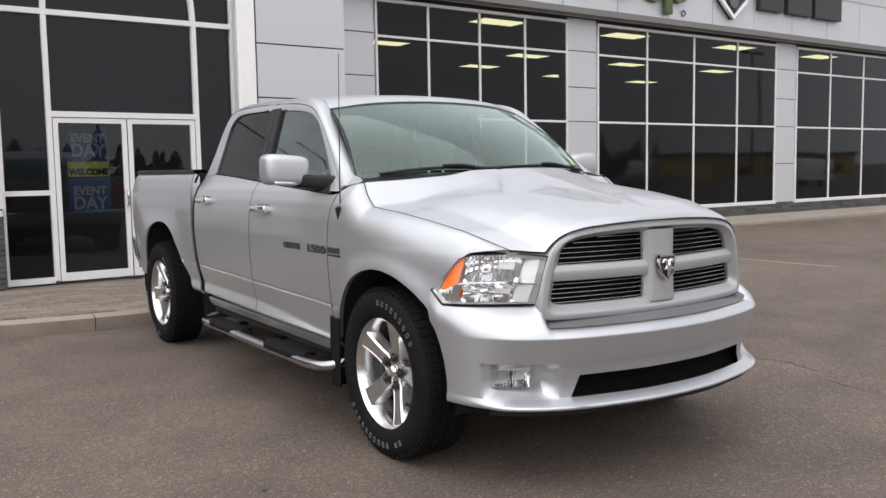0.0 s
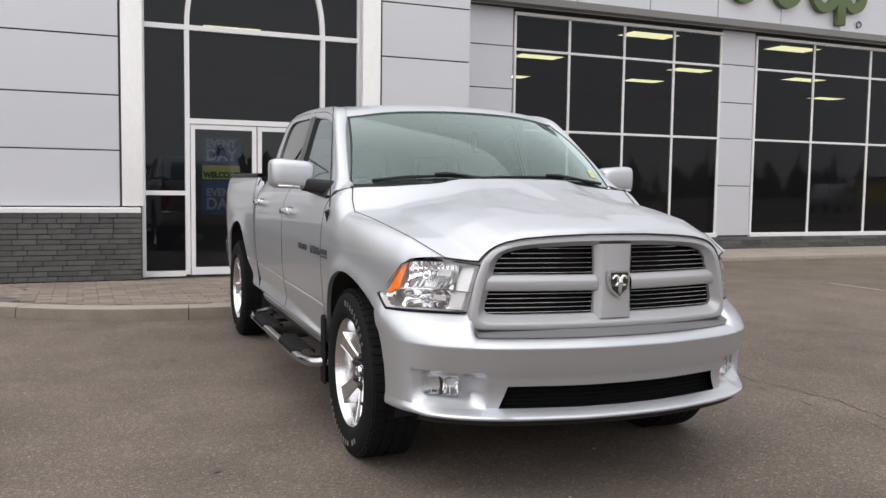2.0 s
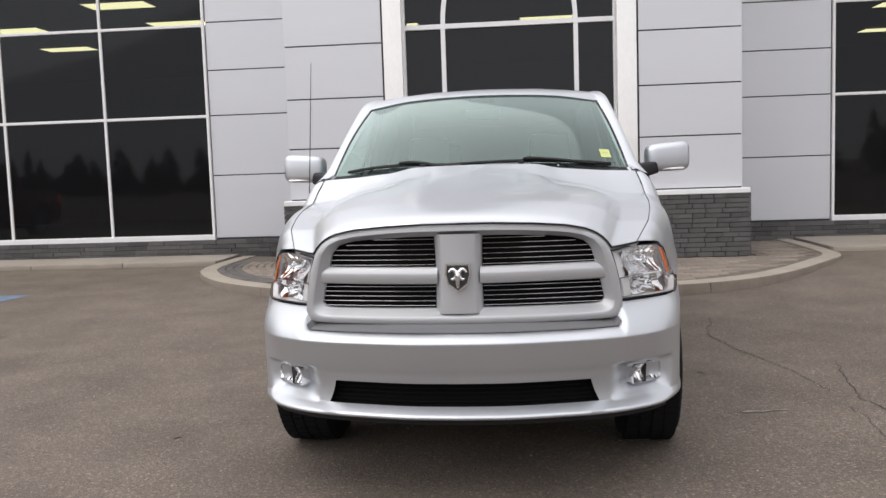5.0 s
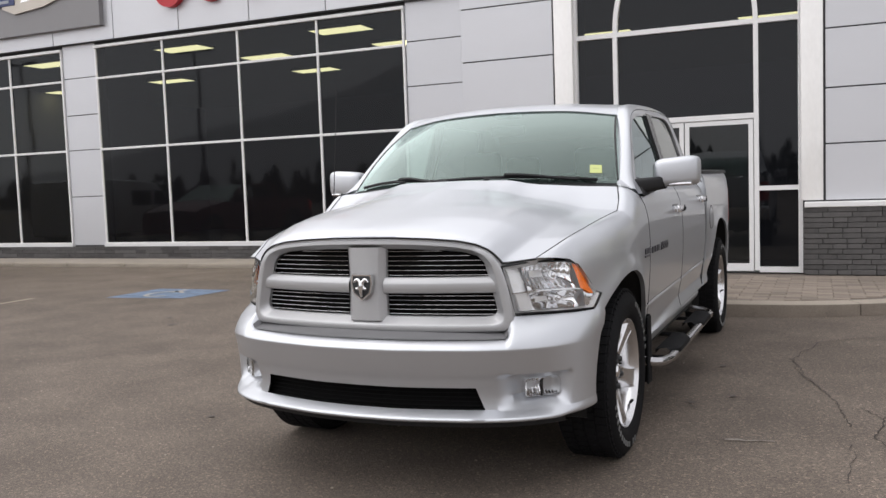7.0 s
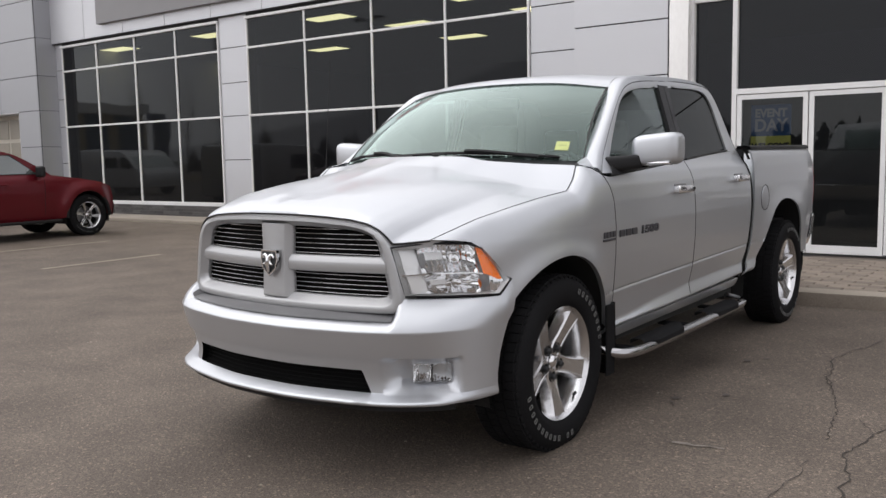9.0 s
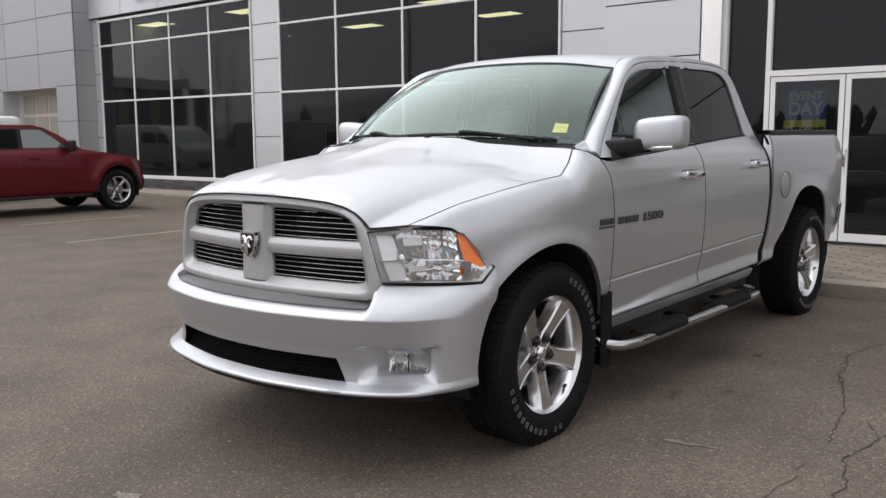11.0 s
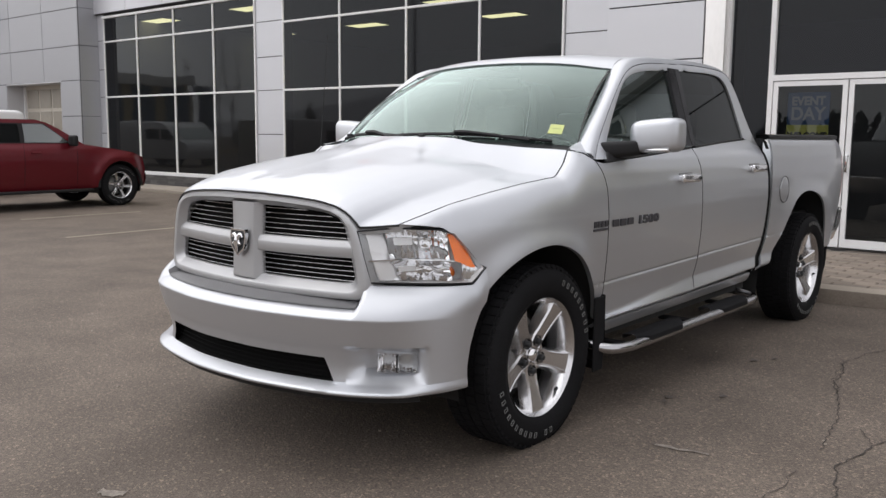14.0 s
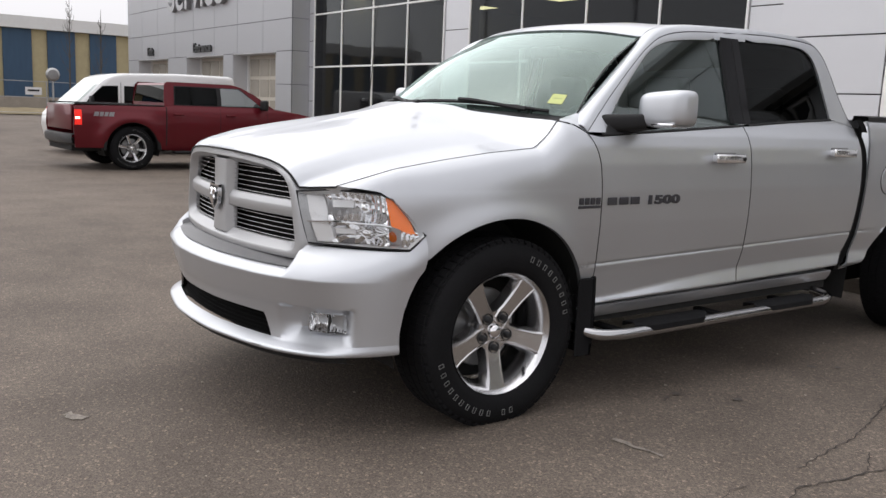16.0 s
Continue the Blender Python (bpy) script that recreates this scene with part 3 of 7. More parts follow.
def facade(name, x0, x1, y, bays, label):
    q = Geo()
    solid(x0, x1, y + 0.02, y + 0.30, 0, SILL - 0.05, q)
    solid(x0, x1, y + 0.02, y + 0.30, HEAD + 0.02, TOP, q)
    edges = [x0] + [v for b in bays for v in b[:2]] + [x1]
    for a, b in zip(edges[::2], edges[1::2]):
        if b - a > 0.05:
            solid(a, b, y + 0.02, y + 0.28, SILL - 0.05, HEAD + 0.02, q)
    wall = structure(name, q, PANEL_BACK, label, "wall", smooth=False)
    for a, b in zip(edges[::2], edges[1::2]):
        if b - a > 0.05:
            zs = [SILL - 0.02, 1.39, 2.38, 3.12, 3.90, FASC]
            panels(wall, [(a, b, c, d, y + 0.02) for c, d in zip(zs, zs[1:])])
    n = int((x1 - x0) / 1.62)
    fx = np.linspace(x0, x1, n + 1)
    panels(wall, [(a, b, FASC, 5.95, y - 0.08) for a, b in zip(fx, fx[1:])])
    panels(wall, [(a, b, 5.95, TOP + 0.2, y - 0.08) for a, b in zip(fx, fx[1:])])
    solid_f = Geo()
    solid(x0, x1, y - 0.08, y + 0.02, FASC - 0.01, TOP, solid_f)
    part("fascia_backing", solid_f, PANEL_BACK, wall, smooth=False)
    return wall


facade("wall_front_east", 6.73, 30.0, YR, BAYS_R, "pale grey metal-panelled showroom wall")
facade("wall_front_west", -16.4, 0.41, YL, BAYS_L, "pale grey metal-panelled showroom wall")
for k, b in enumerate(BAYS_R + BAYS_L):
    show_window("window_%d" % (k + 1), *b, YR if k < 3 else YL)

# dark stone plinth under the walls, as long split-face courses
for name, x0, x1, y in (("plinth_east", 6.8, 30.0, YR), ("plinth_west", -16.4, 0.36, YL)):
    q = Geo()
    for r in range(4):
        z0, x = 0.03 + r * 0.073, x0
        while x < x1 - 0.02:
            w = min(rnd.uniform(0.25, 0.6), x1 - x)
            d = rnd.uniform(0.0, 0.014)
            q.box((x + w / 2, y - 0.05 - d / 2, z0 + 0.036), (w - 0.006, 0.10 + d, 0.068), 0)
            x += w
    structure(name, q, STONE_JOINED, "dark grey split-stone plinth below the showroom windows", "plinth", smooth=False)

# showroom inside
room = Geo()
solid(-16.2, 29.8, 13.2, 26, -0.05, 0.02, room)
structure("floor", room, INT_FLOOR, "dim polished showroom floor", "floor", smooth=False)
room = Geo()
solid(-16.3, 29.9, 26.0, 26.2, 0, 6.4, room)
solid(-16.4, -16.2, 13.34, 26, 0, 6.4, room)
solid(29.8, 30.0, 14.0, 26, 0, 6.4, room)
structure("wall_back", room, INTERIOR, "dim interior back wall of the showroom", "wall", smooth=False)
room = Geo()
solid(-16.3, 29.9, 13.3, 26.1, 4.62, 4.75, room)
solid(-16.3, 29.9, 13.4, 26.1, 6.45, 6.6, room)
structure("ceiling", room, INTERIOR, "dim grey suspended showroom ceiling", "ceiling", smooth=False)
lamp_first = None
LIGHT_SPOTS = [(-15.7, 14.6), (-11.6, 14.6), (-7.6, 14.6), (-3.6, 14.6), (-6.8, 16.6), (-3.3, 16.7), (-7.1, 19.3), (-11.5, 18.7), (-15.5, 18.7), (0.95, 18.3), (4.36, 18.25),
               (8.6, 14.8), (12.6, 14.8), (16.6, 14.8), (20.9, 14.8), (25.0, 14.8), (12.0, 18.6), (16.9, 18.8), (21.1, 18.9), (25.4, 18.8), (13.1, 22.4), (17.2, 21.4), (21.5, 22.4), (25.8, 22.5)]
for xx, yy in LIGHT_SPOTS:
    if lamp_first is None:
        lamp_first = part("ceiling_light", Geo().box((0, 0, 0), (1.24, 0.62, 0.05), 0.008, seg=1), MULLION, None, smooth=False)
        part("diffuser", Geo().box((0, 0, -0.022), (1.18, 0.56, 0.012)), TROFFER, lamp_first, smooth=False)
        tagged(lamp_first, "lit fluorescent ceiling light with a yellowish diffuser", "ceiling light", "showroom ceiling lights")
        lamp_first.matrix_world = pose(xx, yy, 4.597)
    else:
        copy_thing(lamp_first, pose(xx, yy, 4.597))

# entrance portal
q = Geo()
for x0, x1 in ((0.43, 2.08), (5.08, 6.71)):
    solid(x0, x1, 11.12, 11.9, 0.05, TOP + 0.4, q)
solid(0.43, 0.7, 11.9, 13.4, 0.05, TOP + 0.4, q)
solid(6.44, 6.71, 11.9, 13.9, 0.05, TOP + 0.4, q)
solid(0.43, 6.71, 11.12, 13.4, 6.2, TOP + 0.4, q)
portal = structure("wall_portal", q, PANEL_BACK, "projecting entrance portal clad in pale grey metal panels", "wall", smooth=False)
zs = [0.99, 1.71, 2.41, 3.15, 3.92, 4.7, 5.5, 6.3, 7.0]
panels(portal, [(x0, x1, a, b, 11.12) for x0, x1 in ((0.41, 1.82), (5.34, 6.73)) for a, b in zip(zs, zs[1:])])
panels(portal, [(1.84, 5.32, 6.25, 7.0, 11.12)])
for xw, s in ((0.43, -1), (6.71, 1)):
    for a, b in zip(zs, zs[1:]):
        part("wall_panel", Geo().box((xw + s * 0.01, 12.2, (a + b) / 2), (0.02, 2.1, b - a - 0.012), 0.003, seg=1), PANEL, portal, smooth=False)
for x0, x1 in ((1.84, 2.10), (5.06, 5.32)):
    rows = []
    for z in np.linspace(1.0, 6.3, 60):
        w = 0.004 * math.sin(z * 9 + x0) + 0.003 * math.sin(z * 23)
        rows.append([(x0, 11.16, z), (x0, 11.085 + w, z), ((x0 + x1) / 2, 11.08 - w, z), (x1, 11.085 + w * 0.5, z), (x1, 11.30, z)])
    part("column_cladding", Geo().grid(rows), POLISHED, portal, "wavy polished metal cladding", sharp=40)
for x0, x1 in ((0.35, 2.06), (5.10, 6.80)):
    part("ledge", Geo().box(((x0 + x1) / 2, 11.22, 0.945), (x1 - x0, 0.50, 0.07), 0.008, seg=1), MULLION, portal, "white metal ledge", smooth=False)
    base = structure("pillar_base", solid(x0 + 0.02, x1 - 0.02, 11.03, 11.9, 0.02, 0.91), MORTAR, "dark split-stone pillar base", "plinth", smooth=False)
    sets = [Geo().box((0, 0, 0), (w, 0.05, 0.060), 0.004, seg=1).mesh("stone", STONE, smooth=False) for w in (0.16, 0.21, 0.27, 0.33)]
    for r in range(13):
        x = x0
        z = 0.05 + r * 0.0665 + 0.033
        while x < x1 - 0.03:
            k = rnd.randrange(4)
            w = (0.16, 0.21, 0.27, 0.33)[k]
            if x + w > x1 + 0.02:
                w = 0.16
                k = 0
            st = new("stone", sets[k])
            st.parent = base
            st.location = (min(x + w / 2, x1 - w / 2), 11.02 - rnd.uniform(0, 0.014), z)
            x += w + 0.006
        yb = 11.0
        for side_x in (x0 + 0.01, x1 - 0.01):
            for yy in np.arange(11.14, 11.85, 0.28):
                st = new("stone", sets[2])
                st.parent = base
                st.matrix_local = pose(side_x, yy, z, 0, 0, 90)

# entrance glazing
q = Geo()
q.box((2.10, YP, 3.2), (0.07, 0.14, 6.3), 0.006, seg=1)
q.box((5.06, YP, 3.2), (0.07, 0.14, 6.3), 0.006, seg=1)
q.box((3.58, YP, 6.15), (3.0, 0.14, 0.1), 0.006, seg=1)
glazing = structure("window_6", q, MULLION, "white-barred arched entrance glazing with dark tinted panes", "window", smooth=False)


def bar(x0, z0, x1, z1, w=0.06, name="mullion", parent=glazing, y=YP, d=0.12):
    dx, dz = x1 - x0, z1 - z0
    n = math.hypot(dx, dz)
    a, b = -dz / n * w / 2, dx / n * w / 2
    q = Geo()
    q.prism([(x0 + a, z0 + b), (x1 + a, z1 + b), (x1 - a, z1 - b), (x0 - a, z0 - b)], lambda u, v, t: (u, t, v), y - d / 2, y + d / 2)
    return part(name, q, MULLION, parent, smooth=False)


bar(2.67, 0.08, 2.67, 3.34)
bar(4.515, 0.08, 4.515, 3.34)
bar(2.12, 3.355, 5.05, 3.355, 0.065, "transom", d=0.114)
bar(2.70, 2.13, 4.49, 2.13, 0.07, "transom", d=0.13)
bar(2.13, 1.17, 2.64, 1.17, 0.06, "transom", d=0.11)
bar(4.545, 1.17, 5.03, 1.17, 0.06, "transom", d=0.11)
bar(2.13, 0.09, 2.64, 0.09, 0.07, "sill", d=0.13)
bar(4.545, 0.09, 5.03, 0.09, 0.07, "sill", d=0.13)
arch = [(3.5925 - 0.92 * math.cos(a), 3.385 + 1.35 * math.sin(a)) for a in np.linspace(0, math.pi, 33)]
q = Geo()
q.grid([[(3.5925 + (x - 3.5925) * k, yy, 3.385 + (z - 3.385) * k) for k, yy in ((0.967, YP - 0.058), (1.033, YP - 0.058), (1.033, YP + 0.058), (0.967, YP + 0.058))] for x, z in arch], close_v=True)
part("arch_bar", q, MULLION, glazing, "white arched glazing bar", sharp=30)
bar(2.87, 4.23, 2.12, 4.62, 0.06)
bar(4.31, 4.23, 5.04, 4.62, 0.06)
for x0, x1, z0, z1 in ((2.13, 2.65, 0.12, 1.15), (2.13, 2.65, 1.19, 3.33), (4.53, 5.03, 0.12, 1.15), (4.53, 5.03, 1.19, 3.33), (2.69, 4.50, 2.16, 3.33), (2.13, 5.03, 3.38, 6.1)):
    pane = part("pane", Geo().poly([(x0, YP + 0.01, z0), (x1, YP + 0.01, z0), (x1, YP + 0.01, z1), (x0, YP + 0.01, z1)]), PORTAL_GLASS, glazing, smooth=False)
    pane.visible_shadow = False
for k, (x0, x1) in enumerate(((2.71, 3.585), (3.60, 4.475))):
    q = Geo()
    for a, b, c, d in ((x0, x0 + 0.058, 0.07, 2.085), (x1 - 0.058, x1, 0.07, 2.085)):
        solid(a, b, YP - 0.055, YP + 0.0, c, d, q)
    for c, d in ((0.07, 0.17), (2.025, 2.085)):
        solid(x0 + 0.058, x1 - 0.058, YP - 0.054, YP - 0.001, c, d, q)
    leaf = structure("door_%d" % (k + 1), q, MULLION, "closed white-framed glass entrance door", "door", smooth=False)
    pane = part("pane", Geo().poly([(x0 + 0.05, YP - 0.03, 0.16), (x1 - 0.05, YP - 0.03, 0.16), (x1 - 0.05, YP - 0.03, 2.035), (x0 + 0.05, YP - 0.03, 2.035)]), ENTRY_GLASS, leaf, smooth=False)
    pane.visible_shadow = False
    hx = x1 - 0.03 if k == 0 else x0 + 0.03
    part("door_handle", Geo().tube([(hx, YP - 0.055, 0.98), (hx, YP - 0.11, 0.99), (hx, YP - 0.115, 1.08), (hx, YP - 0.11, 1.17), (hx, YP - 0.055, 1.18)], 0.014, 10), CHROME, leaf, "pull handle")
# vestibule behind the doors
q = Geo()
solid(0.8, 6.4, 13.0, 13.1, 0, 3.0, q)
structure("wall_vestibule", q, INTERIOR, "dim vestibule wall behind the entrance glass", "wall", smooth=False)
q = Geo()
solid(0.72, 6.42, 11.35, 13.0, 0.0, 0.05, q)
structure("floor_vestibule", q, INT_FLOOR, "dim vestibule floor", "floor", smooth=False)

# posters hung inside the left leaf
poster = part("poster", Geo().box((3.12, YP + 0.03, 1.42), (0.50, 0.006, 1.06)), POSTER_BLUE, None, smooth=False)
tagged(poster, "blue event poster hung behind the glass door", "poster")
part("yellow_band", Geo().box((3.12, YP + 0.025, 1.455), (0.50, 0.006, 0.19)), POSTER_YELLOW, poster, "yellow band", smooth=False)
for txt, zz, sz, mt in (("EVENT", 1.795, 0.145, POSTER_WHITE), ("DAY", 1.615, 0.22, POSTER_WHITE), ("WELCOME", 1.385, 0.105, SIGN_DARK), ("EVENT", 1.135, 0.145, POSTER_WHITE), ("DAY", 0.955, 0.22, POSTER_WHITE)):
    lettering(txt, sz, 0.001, mt, "lettering", poster, pose(3.12, YP + 0.02, zz), squeeze=0.92, bold=0.006)

# signs on the fascia, brand marks as plain shapes
FY = YR - 0.11


def ring(cx, cz, rx, rz, w, y0, y1, a0=0.0, a1=2 * math.pi, n=30):
    q = Geo()
    q.grid([[(cx + (rx + o) * math.cos(a), y, cz + (rz + o) * math.sin(a)) for o, y in ((0, y0), (w, y0), (w, y1), (0, y1))] for a in np.linspace(a0, a1, n)], close_v=True)
    return q


sign = part("green_sign", ring(15.1, 5.55, 0.20, 0.22, 0.20, FY - 0.12, FY), SIGN_GREEN, None)
tagged(sign, "dark green raised sign shapes on the fascia", "sign")
part("sign_shape", ring(13.95, 5.55, 0.20, 0.22, 0.20, FY - 0.12, FY, math.pi, 2 * math.pi), SIGN_GREEN, sign)
part("sign_shape", Geo().box((14.25, FY - 0.06, 5.85), (0.20, 0.118, 0.7), 0.01), SIGN_GREEN, sign)
part("sign_shape", ring(16.15, 5.55, 0.20, 0.22, 0.20, FY - 0.12, FY), SIGN_GREEN, sign)
part("sign_shape", ring(17.0, 5.58, 0.16, 0.20, 0.20, FY - 0.12, FY), SIGN_GREEN, sign)
part("sign_shape", Geo().box((16.62, FY - 0.062, 5.40), (0.24, 0.118, 1.0), 0.01), SIGN_GREEN, sign)
part("sign_shape", ring(17.25, 4.98, 0.06, 0.06, 0.015, FY - 0.02, FY), SIGN_DARK, sign)


def shield(parent_name, cx, cz, w, h, y, label, group=""):
    out = [(-0.5, 0.5), (0.5, 0.5), (0.52, 0.1), (0.42, -0.22), (0.0, -0.5), (-0.42, -0.22), (-0.52, 0.1)]
    pl = lambda a, b, d: (cx + a * w, y - d, cz + b * h)
    sh = part(parent_name, Geo().prism(out, pl, 0, 0.10), SIGN_DARK, None, smooth=False)
    q = Geo()
    rows = [[pl(a * k, b * k, d) for k, d in ((1.02, 0.08), (1.0, 0.14), (0.86, 0.14), (0.84, 0.10))] for a, b in out]
    q.grid(rows, close_u=True)
    part("rim", q, CHROME, sh, "chrome rim", sharp=25)
    q = Geo()
    for s in (-1, 1):
        q.prism([(s * 0.06, 0.32), (s * 0.30, 0.34), (s * 0.36, 0.10), (s * 0.22, -0.02), (s * 0.10, -0.30), (0.0, -0.34), (0.0, 0.10)], pl, 0.1, 0.145)
    part("inlay", q, BRONZE, sh, "dark bronze inlay", sharp=25)
    return tagged(sh, label, "sign")


shield("shield_sign", 19.0, 5.78, 1.30, 1.62, FY, "chrome-rimmed dark shield sign on the fascia")
blk = None
for k, (x0, x1) in enumerate(((20.05, 21.1), (21.25, 22.4), (22.5, 23.85))):
    q = Geo().box(((x0 + x1) / 2, FY - 0.07, 5.74), (x1 - x0 - 0.06, 0.14, 0.86), 0.012)
    if blk is None:
        blk = tagged(part("dark_sign", q, SIGN_DARK, None, smooth=False), "dark grey raised sign blocks on the fascia", "sign")
    else:
        part("sign_block", q, SIGN_DARK, blk, smooth=False)

# west fascia: winged board and red sign
FYL = YL - 0.11
board = part("sign_board", Geo().box((-11.1, FYL - 0.05, 5.75), (5.75, 0.12, 1.72), 0.01), SIGN_GREY, None, smooth=False)
tagged(board, "grey sign board with pale metal wing shapes", "sign")
pl = lambda a, b, d: (-11.1 + a, FYL - 0.11 - d, 5.62 + b)
for s in (-1, 1):
    q = Geo()
    q.prism([(s * 0.15, 0.02), (s * 0.75, 0.18), (s * 2.65, 0.26), (s * 2.5, 0.10), (s * 1.4, -0.20), (s * 0.55, -0.28), (s * 0.2, -0.14)], pl, 0.0, 0.05)
    part("wing", q, WING, board, "champagne metal wing", sharp=20)
    q = Geo()
    q.prism([(s * 0.85, 0.11), (s * 2.4, 0.185), (s * 1.5, 0.02), (s * 0.75, -0.06)], pl, 0.05, 0.056)
    part("wing_inlay", q, ALLOY, board, sharp=20)
part("badge", Geo().box((-11.1, FYL - 0.15, 5.62), (1.15, 0.06, 0.17), 0.01), SIGN_BLUE, board, "navy badge", smooth=False)
part("badge_bars", Geo().box((-11.1, FYL - 0.183, 5.62), (0.85, 0.006, 0.06)), POSTER_WHITE, board, smooth=False)
red = tagged(part("red_sign", ring(-6.42, 5.45, 0.20, 0.24, 0.17, FYL - 0.12, FYL), SIGN_RED, None), "red raised sign shapes on the fascia", "sign")
for k in range(1, 4):
    part("sign_shape", ring(-6.42 + k * 0.98, 5.45, 0.20, 0.24, 0.16, FYL - 0.12, FYL, 0.5 * k, 0.5 * k + 4.6), SIGN_RED, red)

# ---- entrance platform, kerbs, walks ----
RIM = [(-0.95, 12.9), (-0.95, 11.2), (-0.62, 10.2), (-0.15, 9.35), (0.33, 8.77), (0.93, 8.25), (1.55, 7.9), (2.3, 7.74), (3.6, 7.68), (4.9, 7.72), (5.65, 7.95), (6.3, 8.42), (6.87, 9.12), (7.5, 10.1), (8.0, 11.0), (8.1, 12.0), (8.1, 13.6)]


def plat_z(y):
    return float(np.interp(y, [7.6, 8.6, 10.9, 14], [0.125, 0.10, 0.045, 0.045]))


rim = spline(RIM, 90)
nrm = np.gradient(rim, axis=0)
nrm = np.stack([-nrm[:, 1], nrm[:, 0]], 1)
nrm = -nrm / np.linalg.norm(nrm, axis=1)[:, None]
if np.dot(nrm[45], np.array([3.6, 12]) - rim[45]) < 0:
    nrm = -nrm
q = Geo()
for a, b in zip(range(0, 89, 9), range(9, 98, 9)):
    seg = range(a, min(b, 89) + 1)
    rows = []
    for i in seg:
        o, n_ = rim[i], nrm[i]
        z = plat_z(o[1])
        rows.append([(*(o - n_ * 0.012), -0.02), (*(o - n_ * 0.002), z - 0.022), (*(o + n_ * 0.006), z - 0.007), (*(o + n_ * 0.022), z), (*(o + n_ * 0.235), z), (*(o + n_ * 0.24), z - 0.03)])
    rows = np.array(rows)
    rows[0, :, :2] += (rows[1, 0, :2] - rows[0, 0, :2]) * 0.04
    kerb = structure("kerb", Geo().grid(rows[:, 2:]), CONCRETE, "weathered pale concrete kerb round the entrance", "kerb", sharp=40)
    part("kerb_face", Geo().grid(rows[:, :3]), KERB_FACE, kerb, "darker brown kerb face", sharp=60)
inner = rim + nrm * 0.24
q = Geo()
cx, cy = 3.6, 11.2
rows = [[(cx + (p[0] - cx) * k, cy + (p[1] - cy) * k, plat_z(cy + (p[1] - cy) * k) - 0.012) for k in (1.0, 0.75, 0.5, 0.25, 0.02)] for p in inner]
q.grid(rows)
paving = structure("pavement", q, SAND_JOINT, "grey-brown brick paving before the entrance", "pavement", smooth=False)


def inside(x, y, ring_):
    c = False
    for (x1, y1), (x2, y2) in zip(ring_, np.roll(ring_, -1, axis=0)):
        if (y1 > y) != (y2 > y) and x < (x2 - x1) * (y - y1) / (y2 - y1) + x1:
            c = not c
    return c


def walk_slab(name, x0, x1, y0, y1, label):
    sl = Geo()
    q2 = Geo()
    for a in np.arange(x0, x1 - 0.1, 1.5):
        b = min(a + 1.5, x1)
        sl.box(((a + b) / 2, (y0 + 0.16 + y1) / 2, 0.02), (b - a - 0.012, y1 - y0 - 0.16, 0.10), 0.006, seg=1)
        q2.box(((a + b) / 2, y0 + 0.075, 0.02), (b - a - 0.008, 0.15, 0.11), 0.02, seg=2)
    st = structure(name, sl, WALK, label, "pavement", smooth=False)
    structure(name + "_kerb", q2, CONCRETE, "pale concrete kerb along the sidewalk", "kerb", sharp=40)


walk_slab("sidewalk_east", 8.15, 32.0, 11.75, YR, "concrete sidewalk along the showroom wall")
walk_slab("sidewalk_west", -17.5, -1.0, 11.8, YL, "concrete sidewalk along the showroom wall")


# ---- the silver pickup: x to its left, y rearwards from the front axle, z up ----
truck = new("pickup_truck")
truck.matrix_world = pose(3.472, 3.226, 0, 0, 0, -1.1)
tagged(truck, "silver crew-cab pickup truck parked on the asphalt before the entrance", "pickup truck")

CAB_Z = [0.36, 0.44, 0.50, 0.62, 0.70, 0.85, 1.00, 1.12, 1.20, 1.26, 1.30, 1.34, 1.78, 1.90]
CAB_X = [0.915, 0.925, 0.930, 0.934, 0.938, 0.950, 0.955, 0.950, 0.938, 0.915, 0.885, 0.862, 0.735, 0.66]
BED_Z = [0.36, 0.50, 0.64, 0.72, 0.85, 1.00, 1.12, 1.25, 1.33, 1.365, 1.385]
BED_X = [0.905, 0.930, 0.936, 0.944, 0.952, 0.957, 0.957, 0.951, 0.938, 0.922, 0.895]


def soft_interp(z, zs_, xs_, w=0.010):
    z = np.asarray(z, float)
    return sum(np.interp(z + o * w, zs_, xs_) for o in (-1, -0.5, 0, 0.5, 1)) / 5


def flare(y, z, yc, zc, r0, amp, width=0.14):
    r = np.hypot(y - yc, z - zc)
    return amp * np.exp(-((r - r0) / width) ** 2) * smooth01(1.12, 0.9, z)


def stack(z, knots, vals):
    """A line through knots that may differ for every point."""
    out = vals[0] + 0.0 * z
    for k0, k1, v0, v1 in zip(knots, knots[1:], vals, vals[1:]):
        out = out + (v1 - v0) * np.clip((z - k0) / (k1 - k0), 0, 1)
    return out


def sill_x(y, z):
    """The pressed line along the lower doors, the hollow under it and the lip that flares out above the sill."""
    y, z = np.broadcast_arrays(np.asarray(y, float), np.asarray(z, float))
    zc = 0.664 + 0.0225 * y
    zf = np.interp(y, [0.5, 0.72, 1.12, 1.6, 2.6], [0.505, 0.513, 0.546, 0.572, 0.592])
    zb = np.interp(y, [0.5, 1.5, 2.55], [0.480, 0.494, 0.520])
    knots = [zb - 0.02, zb - 0.006, zb + 0.008, zb + 0.016, zf - 0.004, zf + 0.008, zc - 0.045, zc - 0.014, zc - 0.004, zc + 0.002]
    vals = [-0.030, -0.006, 0.007, 0.008, -0.011, -0.014, -0.004, 0.000, -0.007, 0.0]
    d = sum(stack(z + o, knots, vals) for o in (-0.002, 0.0, 0.002)) / 3
    return d * smooth01(0.30, 0.44, y)


